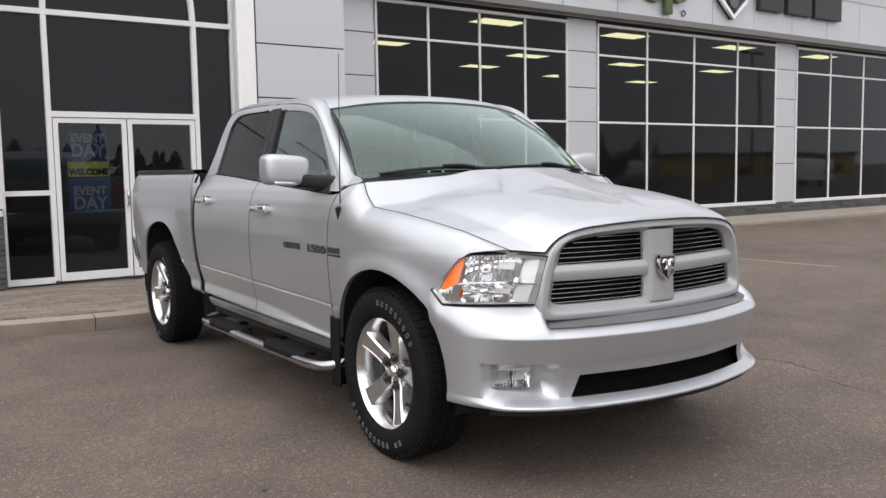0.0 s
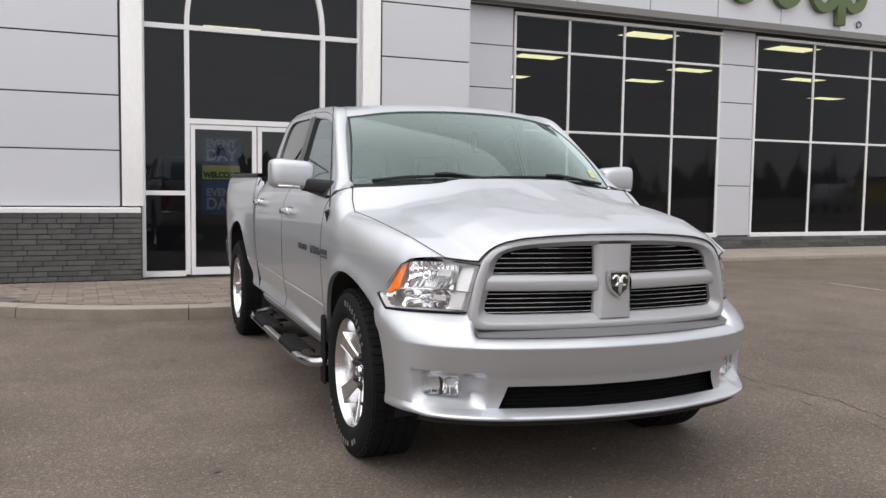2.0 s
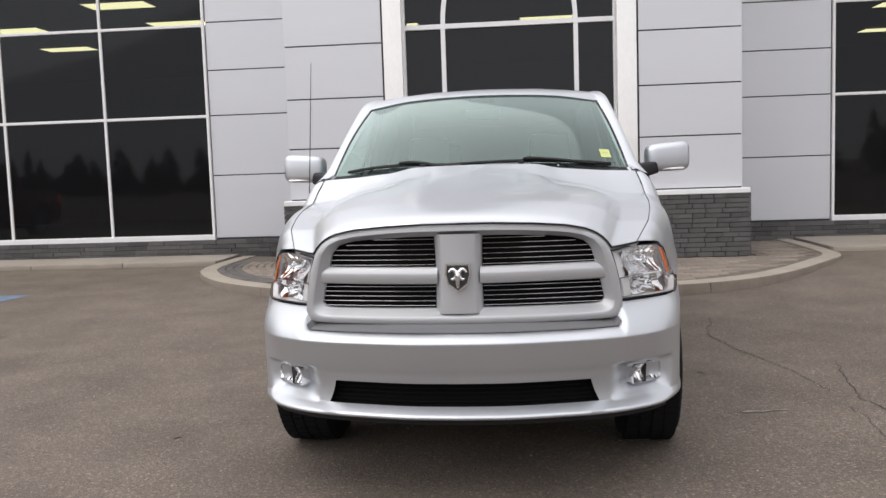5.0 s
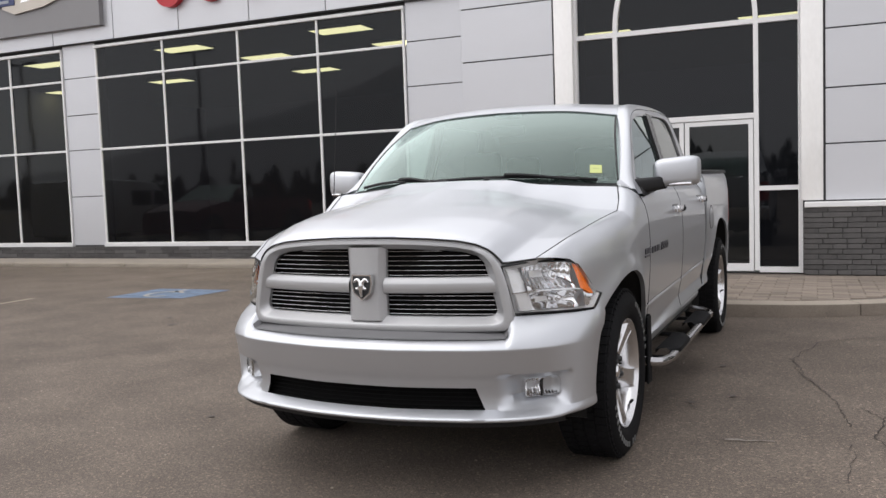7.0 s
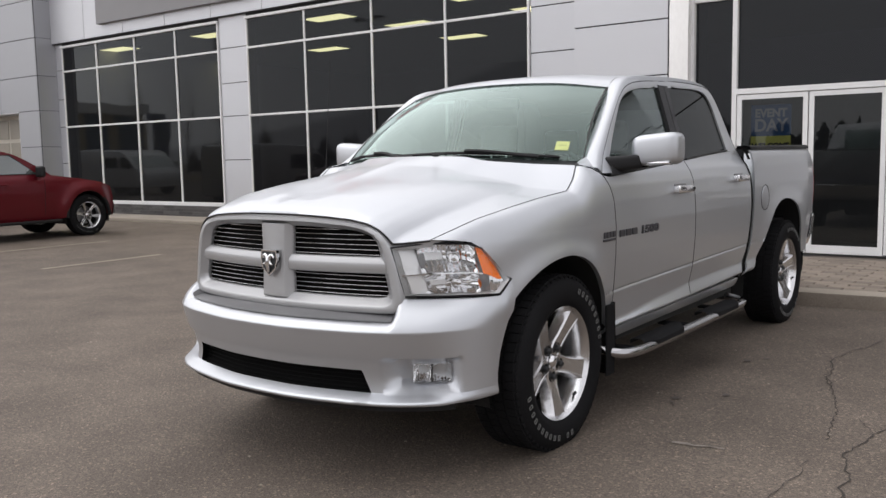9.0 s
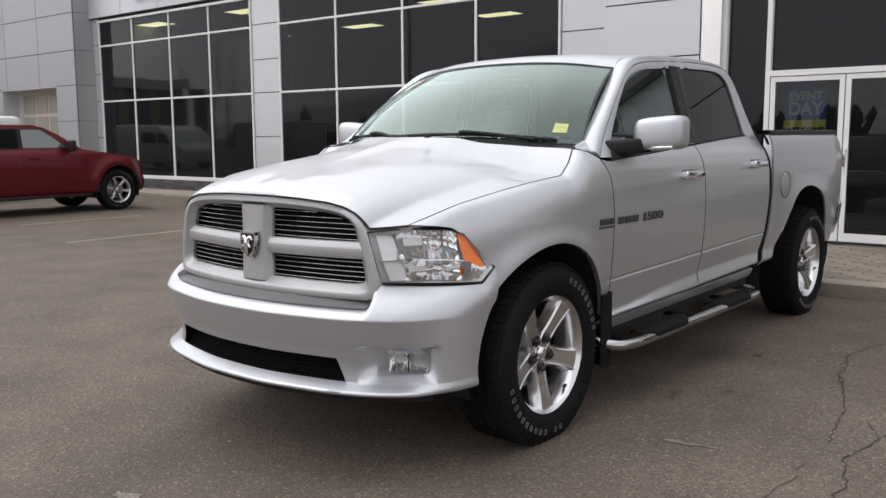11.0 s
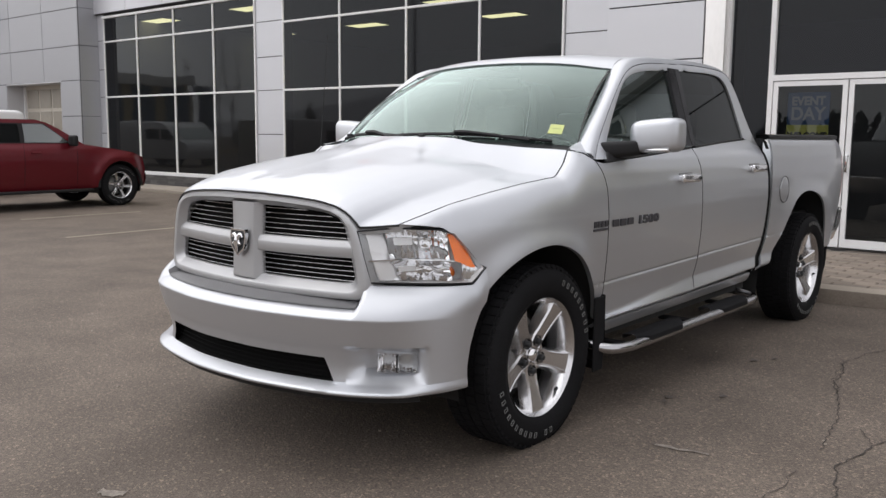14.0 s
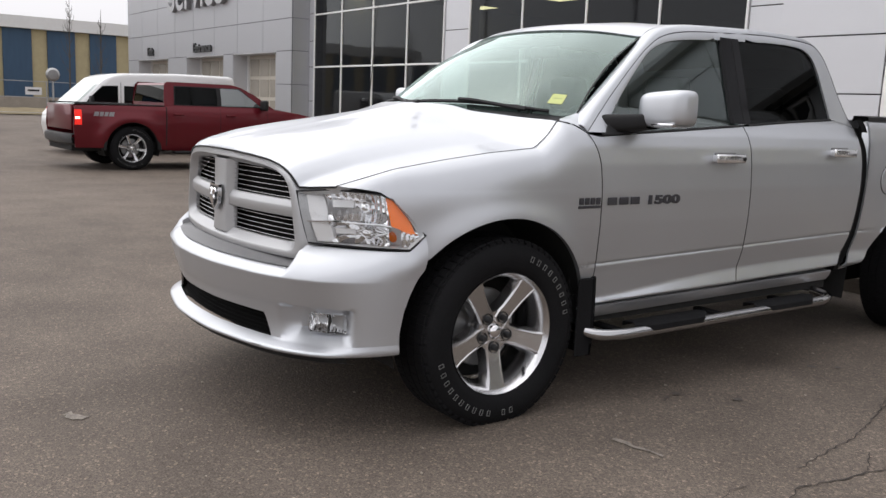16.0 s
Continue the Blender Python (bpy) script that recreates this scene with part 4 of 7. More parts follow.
def cab_x(y, z):
    return soft_interp(z, CAB_Z, CAB_X) + sill_x(y, z)


SEAM_Y = [-0.70, -0.684, -0.47, -0.25, -0.055, 0.19, 0.27, 0.335, 0.5]
SEAM_Z = [1.022, 1.025, 1.095, 1.135, 1.163, 1.187, 1.245, 1.305, 1.32]
SEAM_X = [0.71, 0.718, 0.79, 0.825, 0.845, 0.858, 0.845, 0.810, 0.80]


def fender_x(y, z):
    y, z = np.asarray(y, float), np.asarray(z, float)
    t = np.clip((0.05 - y) / 0.6, 0, 1)
    side = cab_x(y, np.minimum(z, 1.02)) + flare(y, z, 0.0, 0.42, 0.47, 0.024, 0.085) - 0.115 * t ** 2
    zt, xt = np.interp(y, SEAM_Y, SEAM_Z), np.interp(y, SEAM_Y, SEAM_X)
    zb = np.interp(y, [-0.70, -0.40, 0.0, 0.30, 0.50], [0.83, 0.915, 0.990, 1.045, 1.075])
    k = np.clip((z - zb) / (zt - zb), 0, 1)
    rolled = xt + (side - xt) * np.sqrt(np.clip(1 - k ** 2.2, 0, 1))
    cab = cab_x(y, z)
    w = smooth01(0.22, 0.56, y)
    return np.where(z > zb, rolled, side) * (1 - w) + cab * w


def bed_x(y, z):
    taper = 0.035 * smooth01(4.05, 4.5, y)
    return soft_interp(z, BED_Z, BED_X, 0.012) + sill_x(np.minimum(y, 2.8), z) * smooth01(3.08, 2.92, y) + flare(y, z, 3.50, 0.46, 0.53, 0.022) - taper


def on_side(P2, fx, s):
    """Lifts a (y, z) grid onto the body side."""
    y, z = P2[..., 0], P2[..., 1]
    return np.stack([s * fx(y, z), y, z], -1)


def circle_arc(yc, zc, r, a0, a1, n=40):
    return [(yc + r * math.cos(radians(a)), zc + r * math.sin(radians(a))) for a in np.linspace(a0, a1, n)]


SEAM1 = spline([(0.520, 0.485), (0.528, 0.66), (0.522, 0.95), (0.505, 1.13), (0.470, 1.22), (0.445, 1.255)], 40)
SEAM2 = spline([(1.565, 0.497), (1.598, 0.64), (1.602, 0.85), (1.590, 1.10), (1.585, 1.31)], 40)
SEAM3 = spline([(2.510, 0.522), (2.600, 0.66), (2.640, 0.90), (2.642, 1.10), (2.632, 1.25), (2.638, 1.322)], 40)
GAP = 0.0035

for s in (1, -1):
    inw = (-s, 0, 0)
    # front fender
    arch_f = circle_arc(-0.005, 0.415, 0.488, 138, 21)
    bottom = [(-0.395, 0.838), (-0.375, 0.760)] + arch_f + [(0.470, 0.52), (0.478, 0.45), (0.520, 0.45)]
    top = list(zip(SEAM_Y[1:8], SEAM_Z[1:8])) + [(0.39, 1.29), (0.445, 1.255)]
    left = [(-0.395, 0.838), (-0.42, 0.88), (-0.50, 0.975), (-0.55, 1.010), (-0.62, 1.020), (-0.684, 1.025)]
    right = [(0.520, 0.45)] + [tuple(p) for p in SEAM1]
    P = on_side(coons(bottom, top, left, right, 80, 110, GAP), fender_x, s)
    part("front_fender", Geo().grid(flanged(P, inw)), SILVER, truck, sharp=40)
    # front door: skin, then the slim window surround
    belt_f = [(0.445, 1.255), (0.52, 1.243), (0.60, 1.250), (1.05, 1.277), (1.585, 1.31)]
    P = on_side(coons([(0.520, 0.485), (1.0, 0.488), (1.565, 0.497)], belt_f, SEAM1, SEAM2, 40, 170, GAP), cab_x, s)
    gd = Geo().grid(flanged(P, inw))
    outer = [(0.445, 1.262), (0.555, 1.340), (0.670, 1.444), (0.825, 1.574), (0.950, 1.668), (1.070, 1.729), (1.250, 1.763), (1.420, 1.775), (1.595, 1.784), (1.600, 1.55), (1.588, 1.316)]
    inn = [(0.565, 1.262), (0.625, 1.330), (0.730, 1.444), (0.872, 1.580), (0.968, 1.655), (1.085, 1.700), (1.250, 1.725), (1.400, 1.735), (1.520, 1.742), (1.545, 1.55), (1.548, 1.316)]
    O, I = spline(outer, 60), spline(inn, 60)
    rows = []
    for k in (-1, 0, 0.5, 1, 2):
        kk = min(max(k, 0), 1)
        M = O * (1 - kk) + I * kk
        X = cab_x(M[:, 0], M[:, 1]) - (0.02 if k in (-1, 2) else 0.0) + (0.003 if k == 0.5 else 0)
        rows.append(np.stack([s * X, M[:, 0], M[:, 1]], 1))
    gd.grid(rows)
    door = part("front_door", gd, SILVER, truck, sharp=40)
    # rear door
    belt_r = [(1.585, 1.31), (2.03, 1.340), (2.46, 1.362), (2.56, 1.345), (2.638, 1.322)]
    P = on_side(coons([(1.565, 0.497), (2.0, 0.508), (2.510, 0.522)], belt_r, SEAM2, SEAM3, 40, 170, GAP), cab_x, s)
    gr = Geo().grid(flanged(P, inw))
    outer = [(1.592, 1.318), (1.604, 1.55), (1.600, 1.786), (1.80, 1.793), (1.99, 1.797), (2.20, 1.797), (2.33, 1.780), (2.415, 1.735), (2.475, 1.64), (2.53, 1.50), (2.59, 1.385), (2.632, 1.328)]
    inn = [(1.630, 1.322), (1.640, 1.55), (1.645, 1.748), (1.82, 1.755), (1.99, 1.760), (2.16, 1.758), (2.26, 1.742), (2.325, 1.700), (2.362, 1.62), (2.388, 1.50), (2.408, 1.40), (2.412, 1.366)]
    O, I = spline(outer, 60), spline(inn, 60)
    rows = []
    for k in (-1, 0, 0.5, 1, 2):
        kk = min(max(k, 0), 1)
        M = O * (1 - kk) + I * kk
        X = cab_x(M[:, 0], M[:, 1]) - (0.02 if k in (-1, 2) else 0.0) + (0.003 if k == 0.5 else 0)
        rows.append(np.stack([s * X, M[:, 0], M[:, 1]], 1))
    gr.grid(rows)
    rdoor = part("rear_door", gr, SILVER, truck, sharp=40)
    # black post between the windows
    gb = Geo()
    gb.grid([[(s * (cab_x(0, z) + o), y, z) for y, o in ((1.504, -0.012), (1.510, 0.0050), (1.592, 0.0055), (1.596, 0.002), (1.600, 0.0055), (1.655, 0.0050), (1.661, -0.012))] for z in np.linspace(1.322, 1.758, 12)])
    part("window_post", gb, POST_BLACK, truck, "gloss black post")
    # the door frames meet above the post
    for owner, ya, yb in ((door, 1.46, 1.597), (rdoor, 1.601, 1.72)):
        rows = [[(s * (cab_x(0, z) + o), y, z) for z, o in ((z0, -0.014), (z0, 0.0010), (z0 + 0.018, 0.0022), (z1, 0.0008), (z1, -0.014))] for y in np.linspace(ya, yb, 5) for z0, z1 in ((np.interp(y, [1.4, 1.52, 1.645, 1.82], [1.735, 1.744, 1.748, 1.755]), np.interp(y, [1.42, 1.595, 1.60, 1.80], [1.766, 1.775, 1.776, 1.783])),)]
        part("frame_header", Geo().grid(rows), SILVER, owner, sharp=40)
    # window panes
    for owner, bot, topw, le, ri, mt in (
            (door, [(0.53, 1.243), (1.05, 1.27), (1.56, 1.302)], [(1.00, 1.69), (1.25, 1.735), (1.56, 1.752)], [(0.53, 1.243), (0.72, 1.455), (0.87, 1.602), (1.00, 1.69)], [(1.56, 1.302), (1.56, 1.752)], DOOR_GLASS),
            (rdoor, [(1.60, 1.305), (2.0, 1.33), (2.45, 1.355)], [(1.60, 1.755), (2.0, 1.768), (2.32, 1.745)], [(1.60, 1.305), (1.60, 1.755)], [(2.45, 1.355), (2.41, 1.55), (2.32, 1.745)], PRIVACY_GLASS)):
        P2 = coons(bot, topw, le, ri, 16, 12)
        P = np.stack([s * (cab_x(P2[..., 0], P2[..., 1]) - 0.012), P2[..., 0], P2[..., 1]], -1)
        pane = part("window", Geo().grid(P), mt, owner)
        pane.visible_shadow = False
    # window weatherstrips
    for owner, line in ((door, [(0.53, 1.252), (1.05, 1.280), (1.56, 1.312)]), (rdoor, [(1.63, 1.316), (2.03, 1.343), (2.41, 1.364)])):
        L2 = resample(line, 20)
        part("belt_strip", Geo().tube([(s * (cab_x(0, z) + 0.001), y, z) for y, z in L2], 0.007, 6), BLACK_PLASTIC, owner)
    # handles: grip, and a cup coloured grey for the shade behind it
    for owner, y0, z0 in ((door, 1.375, 1.149), (rdoor, 2.405, 1.181)):
        X = float(cab_x(0, z0))
        hd = part("door_handle", Geo().box((s * (X + 0.034), y0, z0), (0.022, 0.225, 0.046), 0.010, seg=3)
                  .box((s * (X + 0.014), y0 - 0.09, z0), (0.032, 0.034, 0.036), 0.008).box((s * (X + 0.014), y0 + 0.095, z0), (0.032, 0.032, 0.038), 0.008), BRIGHT, owner, "bright silver pull handle")
        part("handle_cup", Geo().box((s * (X - 0.003), y0, z0 - 0.004), (0.010, 0.165, 0.066), 0.004, seg=2), GREY_PLASTIC, owner)
        if owner is door and s > 0:
            part("key_lock", Geo().lathe([(0.0, 0.004), (0.009, 0.004), (0.010, 0.0)], 14, Matrix.Translation((X + 0.046, y0 + 0.098, z0))), BLACK_PLASTIC, owner)
    # rocker, step bar, mud flaps
    P = np.array([[(s * x, y, z + 0.024 * (y - 0.5) / 2.03) for x, z in ((0.84, 0.405), (0.885, 0.410), (0.903, 0.432), (0.913, 0.458), (0.915, 0.466), (0.910, 0.471), (0.86, 0.473))] for y in np.linspace(0.50, 2.50, 20)])
    part("rocker_panel", Geo().grid(P), SILVER, truck, sharp=40)
    board_ = part("running_board", Geo().tube(spline([(s * 0.86, 0.46, 0.385), (s * 0.97, 0.50, 0.360), (s * 1.015, 0.62, 0.352), (s * 1.025, 0.85, 0.352), (s * 1.025, 2.10, 0.358), (s * 1.018, 2.28, 0.360), (s * 0.975, 2.375, 0.364), (s * 0.87, 2.40, 0.375)], 60), 0.026, 14), STEP_METAL, truck, "chrome tube step bar")
    for y0, y1 in ((0.74, 1.27), (1.66, 2.20)):
        q = Geo()
        rows = []
        for y in np.linspace(y0, y1, 18):
            e = min(y - y0, y1 - y)
            o = 1.058 - 0.045 * smooth01(0.09, 0.0, e)
            rows.append([(s * 0.93, y, 0.362), (s * 0.93, y, 0.384), (s * 0.99, y, 0.392), (s * (o - 0.020), y, 0.390), (s * (o - 0.006), y, 0.380), (s * (o - 0.003), y, 0.358), (s * (o - 0.012), y, 0.350)])
        part("step_pad", Geo().grid(rows), RUBBER, board_, "ribbed black step pad", sharp=40)
    for y0 in (0.7, 1.45, 2.1):
        part("bracket", Geo().box((s * 0.90, y0, 0.345), (0.22, 0.05, 0.02), 0.004, seg=1), RUBBER, board_, smooth=False)
    for y0, zb, zt, w in ((0.512, 0.240, 0.615, 0.945), (4.05, 0.30, 0.74, 0.940)):
        q = Geo()
        q.grid([[(s * x, y0 + 0.012 * math.sin(3 * x) + (zt - z) * 0.03, z) for x in np.linspace(0.70, w - 0.02 * smooth01(zb + 0.12, zb, z), 8)] for z in np.linspace(zb, zt, 8)])
        q.grid([[(s * x, y0 + 0.014 + 0.012 * math.sin(3 * x) + (zt - z) * 0.03, z) for x in np.linspace(0.70, w - 0.02 * smooth01(zb + 0.12, zb, z), 8)] for z in np.linspace(zb, zt, 8)])
        q.box((s * (w - 0.012), y0 + 0.012, (zb + zt) / 2 + 0.03), (0.018, 0.026, zt - zb - 0.06), 0.005, seg=1)
        if y0 < 1:
            q.box((s * 0.9505, y0 - 0.052, 0.435), (0.012, 0.090, 0.36), 0.005, seg=1)
        part("mud_flap", q, RUBBER, truck)
    # black strips set across the cab-bed gap, put in for its shade
    part("gap_seal", Geo().grid([[(s * (cab_x(0, z) - 0.007), y + o, z) for o in (0.004, 0.058)] for y, z in spline([(2.500, 0.495), (2.600, 0.66), (2.640, 0.90), (2.642, 1.10), (2.632, 1.25), (2.638, 1.322)], 30)]), BLACK_BACK, truck)
    part("gap_seal", Geo().grid([[(s * x, y, z) for y in (2.640, 2.700)] for x, z in ((0.925, 1.30), (0.905, 1.345), (0.880, 1.372))]), BLACK_BACK, truck)
    # bed side
    arch_r = [tuple(p) for p in spline([(2.76, 0.520), (2.83, 0.575), (2.98, 0.765), (3.12, 0.905), (3.27, 0.975), (3.451, 0.995), (3.64, 0.968), (3.79, 0.893), (3.89, 0.755), (3.945, 0.61), (3.965, 0.53)], 60)]
    bottom = [(2.590, 0.488), (2.66, 0.492)] + arch_r + [(4.02, 0.53), (4.12, 0.54), (4.20, 0.56)]
    top = [(2.690, 1.368), (3.4, 1.375), (4.15, 1.380), (4.24, 1.372)]
    left = spline([(2.590, 0.488), (2.665, 0.62), (2.695, 0.83), (2.703, 1.05), (2.700, 1.25), (2.690, 1.368)], 40)
    right = spline([(4.20, 0.56), (4.32, 0.72), (4.405, 0.88), (4.42, 0.98), (4.415, 1.10), (4.39, 1.22), (4.33, 1.31), (4.24, 1.372)], 40)
    P = on_side(coons(bottom, top, left, right, 90, 130, 0.002), bed_x, s)
    bs = part("bed_side", Geo().grid(flanged(P, inw, 0.012)), SILVER, truck, sharp=40)
    if s > 0:
        fc = Geo()
        rows = [[(bed_x(y, z) + o, y, z) for o, y, z in ((-0.004, 2.945 + 0.088 * math.cos(a), 1.025 + 0.088 * math.sin(a)), (0.003, 2.945 + 0.083 * math.cos(a), 1.025 + 0.083 * math.sin(a)), (0.005, 2.945 + 0.05 * math.cos(a), 1.025 + 0.05 * math.sin(a)), (0.0055, 2.945, 1.025))] for a in np.linspace(0, 2 * math.pi, 33)]
        part("fuel_door", fc.grid(rows), SILVER, bs, "round fuel door")
        part("fuel_door_gap", Geo().tube([(bed_x(2.945 + 0.090 * math.cos(a), 1.025 + 0.090 * math.sin(a)) + 0.0005, 2.945 + 0.090 * math.cos(a), 1.025 + 0.090 * math.sin(a)) for a in np.linspace(0, 2 * math.pi, 33)], 0.0025, 5, cap=False), BLACK_PLASTIC, bs)
    part("bed_rail_cap", Geo().grid([[(s * x, y, z + 0.006 * (y - 2.7) / 1.7) for x, z in ((0.925, 1.365), (0.922, 1.388), (0.90, 1.397), (0.83, 1.395), (0.82, 1.36))] for y in np.linspace(2.70, 4.22, 12)]), BLACK_PLASTIC, truck, "black plastic rail cap", sharp=40)
    # tail lamp
    rows = [[(s * (bed_x(y + e, z) + o), y + e, z) for y, o in ((-0.006, -0.006), (0.0, 0.001), (0.016, -0.002), (0.025, -0.04), (0.025, -0.14))] for z in np.linspace(0.91, 1.24, 12) for e in (float(np.interp(z, [0.91, 1.0, 1.1, 1.24], [4.404, 4.418, 4.413, 4.378])),)]
    part("tail_light", Geo().grid(rows), RED_LENS, truck, "red tail lamp", sharp=40)
    # wheel liners, just behind the edge of each arch
    front = [(0.0 + 0.50 * math.cos(a), max(0.415 + 0.50 * math.sin(a), 0.30)) for a in np.linspace(-0.35, math.pi + 0.35, 30)]
    rear = [(2.70, 0.30), (2.72, 0.50)] + [(3.42 + (y - 3.42) * 1.03, 0.50 + (z - 0.50) * 1.05) for y, z in arch_r[1:-1]] + [(4.00, 0.52), (4.01, 0.30)]
    for line, skin in ((front, fender_x), (rear[::-1], bed_x)):
        q = Geo()
        q.grid([[(s * x, y, z) for x in (float(skin(min(max(y, -0.40), 3.97), max(z, 0.50))) - 0.014, 0.55)] for y, z in line])
        q.poly([(s * 0.55, y, z) for y, z in line])
        part("wheel_liner", q, DARK_VOID, truck)

# cab pillars and roof rails, from the door cut up to the glass
LOW = [(0.445, 1.262), (0.555, 1.340), (0.670, 1.444), (0.825, 1.574), (0.950, 1.668), (1.070, 1.729), (1.250, 1.763), (1.550, 1.782), (1.950, 1.797), (2.310, 1.785), (2.415, 1.735), (2.475, 1.640), (2.530, 1.500), (2.590, 1.385), (2.636, 1.326)]
UPP = [(0.845, 0.395, 1.285), (0.806, 0.475, 1.335), (0.774, 0.600, 1.430), (0.735, 0.770, 1.558), (0.703, 0.910, 1.662), (0.675, 1.030, 1.748), (0.648, 1.200, 1.792), (0.636, 1.550, 1.812), (0.632, 1.950, 1.818), (0.634, 2.280, 1.806), (0.645, 2.400, 1.762), (0.662, 2.490, 1.640), (0.690, 2.560, 1.500), (0.720, 2.630, 1.360), (0.75, 2.680, 1.300)]
LOW_ = spline([(float(cab_x(y, z)), y, z) for y, z in LOW], 70)
UPP_ = spline(UPP, 70)
for s in (1, -1):
    rows = []
    for k in (-1, 0, 0.12, 0.3, 0.5, 0.7, 0.88, 1, 2):
        kk = min(max(k, 0), 1)
        M = LOW_ * (1 - kk) + UPP_ * kk
        M = M.copy()
        bul = 0.020 * math.sin(math.pi * kk)
        M[:, 0] += bul * 0.8 - (0.02 if k == -1 else 0)
        M[:, 2] += bul * 0.9 - (0.012 if k == 2 else 0) + (GAP if k == 0 else 0)
        if k == 2:
            M[:, 0] -= 0.012
        rows.append(np.stack([s * M[:, 0], M[:, 1], M[:, 2]], 1))
    part("cab_pillar_frame", Geo().grid(rows), SILVER, truck, sharp=50)
    # short filler between hood corner, fender top and the foot of the pillar
    out_e = [(float(fender_x(y, z)) + 0.003, y, z + 0.003) for y, z in ((0.338, 1.304), (0.365, 1.297), (0.39, 1.29), (0.42, 1.273), (0.445, 1.257))]
    in_e = [(0.822, 0.352, 1.312), (0.812, 0.385, 1.318), (0.806, 0.415, 1.326), (0.804, 0.445, 1.333), (0.806, 0.475, 1.342)]
    rows = []
    for k in np.linspace(0, 1, 6):
        M = np.array(out_e) * (1 - k) + np.array(in_e) * k
        M[:, 0] += 0.005 * math.sin(math.pi * k)
        M[:, 2] += 0.005 * math.sin(math.pi * k)
        rows.append(M * np.array([s, 1, 1]))
    part("pillar_foot", Geo().grid(rows), SILVER, truck, sharp=60)
# roof skin
st = UPP_[np.argmin(np.abs(UPP_[:, 1] - 1.03)):np.argmin(np.abs(UPP_[:, 1] - 2.40)) + 1]
rows = []
for i, (x, y, z) in enumerate(st):
    f = i / (len(st) - 1)
    row = []
    for u in np.linspace(-1, 1, 31):
        lead = -0.115 * (1 - f) ** 3 * (1 - u * u)
        rib = 0.004 * (math.cos(u * math.pi * 4) > 0.4) * smooth01(0.1, 0.25, f) * smooth01(0.95, 0.8, f)
        row.append((u * (x - 0.004), y + lead, z + 0.034 * (1 - abs(u) ** 2.4) + rib))
    rows.append(row)
brow = spline([(-0.684, 0.985, 1.722), (-0.4, 0.900, 1.758), (0, 0.860, 1.770), (0.4, 0.900, 1.758), (0.684, 0.985, 1.722)], 31)
lift = np.array(rows[3])
rows = [brow + np.array([0, 0.012, -0.012]), brow, brow * 0.65 + lift * 0.35 + np.array([0, 0, 0.010]), brow * 0.3 + lift * 0.7 + np.array([0, 0, 0.008])] + rows[3:]
rows.append([(x * 0.99, y + 0.03 * (1 - (x / 0.645) ** 2) + 0.006, st[-1][2] - 0.02) for x, y, z in rows[-1]])
part("roof", Geo().grid(rows), SILVER, truck, sharp=40)
# cab back with its window
rows = [[(u * x, y + 0.03 * (1 - u * u), z) for u in np.linspace(-1, 1, 9)] for x, y, z in resample(UPP[10:] + [(0.75, 2.69, 0.7)], 10)]
part("cab_back", Geo().grid(rows), SILVER, truck)
q = Geo().grid([[(u * 0.56, 2.56 + (1.7 - z) * 0.33 + 0.03 * (1 - u * u) - 0.01, z) for u in np.linspace(-1, 1, 9)] for z in np.linspace(1.38, 1.70, 5)])
pane = part("rear_window", q, DOOR_GLASS, truck)

# windshield
WB = spline([(-0.808, 0.470, 1.322), (-0.5, 0.285, 1.338), (0, 0.190, 1.345), (0.5, 0.285, 1.338), (0.808, 0.470, 1.322)], 31)
WT = spline([(-0.684, 0.988, 1.716), (-0.4, 0.904, 1.751), (0, 0.864, 1.763), (0.4, 0.904, 1.751), (0.684, 0.988, 1.716)], 31)
rows = []
for v in np.linspace(0, 1, 16):
    M = WB * (1 - v) + WT * v
    M = M.copy()
    M[:, 1] -= 0.030 * math.sin(math.pi * v)
    M[:, 2] += 0.022 * math.sin(math.pi * v)
    rows.append(M)
WS = np.array(rows)
shield_glass = part("windshield", Geo().grid(WS), WINDSHIELD, truck, "pale green windshield")
shield_glass.visible_shadow = False
cen = WS.reshape(-1, 3).mean(0)
for col in (0, -1):
    rows = []
    for p in WS[:, col]:
        d = cen - p
        d /= np.linalg.norm(d)
        rows.append([p + d * 0.002 + np.array([0, -0.004, 0.003]), p + d * 0.017 + np.array([0, -0.003, 0.002])])
    part("windshield_seal", Geo().grid(rows), BLACK_PLASTIC, truck, "black seal")


def on_glass(u, v, lift=0.004):
    i, j = v * 15, u * 30
    i0, j0 = min(int(i), 14), min(int(j), 29)
    a, b = i - i0, j - j0
    p = WS[i0, j0] * (1 - a) * (1 - b) + WS[i0 + 1, j0] * a * (1 - b) + WS[i0, j0 + 1] * (1 - a) * b + WS[i0 + 1, j0 + 1] * a * b
    return p + np.array([0, -0.6, 0.8]) * lift


part("sticker", Geo().grid([[on_glass(u, v, 0.003) for u in (0.905, 0.925, 0.945)] for v in (0.105, 0.155, 0.20)]), STICKER, shield_glass, "small yellow sticker")
part("sticker_text", Geo().grid([[on_glass(u, v, 0.005) for u in (0.915, 0.925, 0.938)] for v in (0.150, 0.158)]), STICKER_INK, shield_glass)
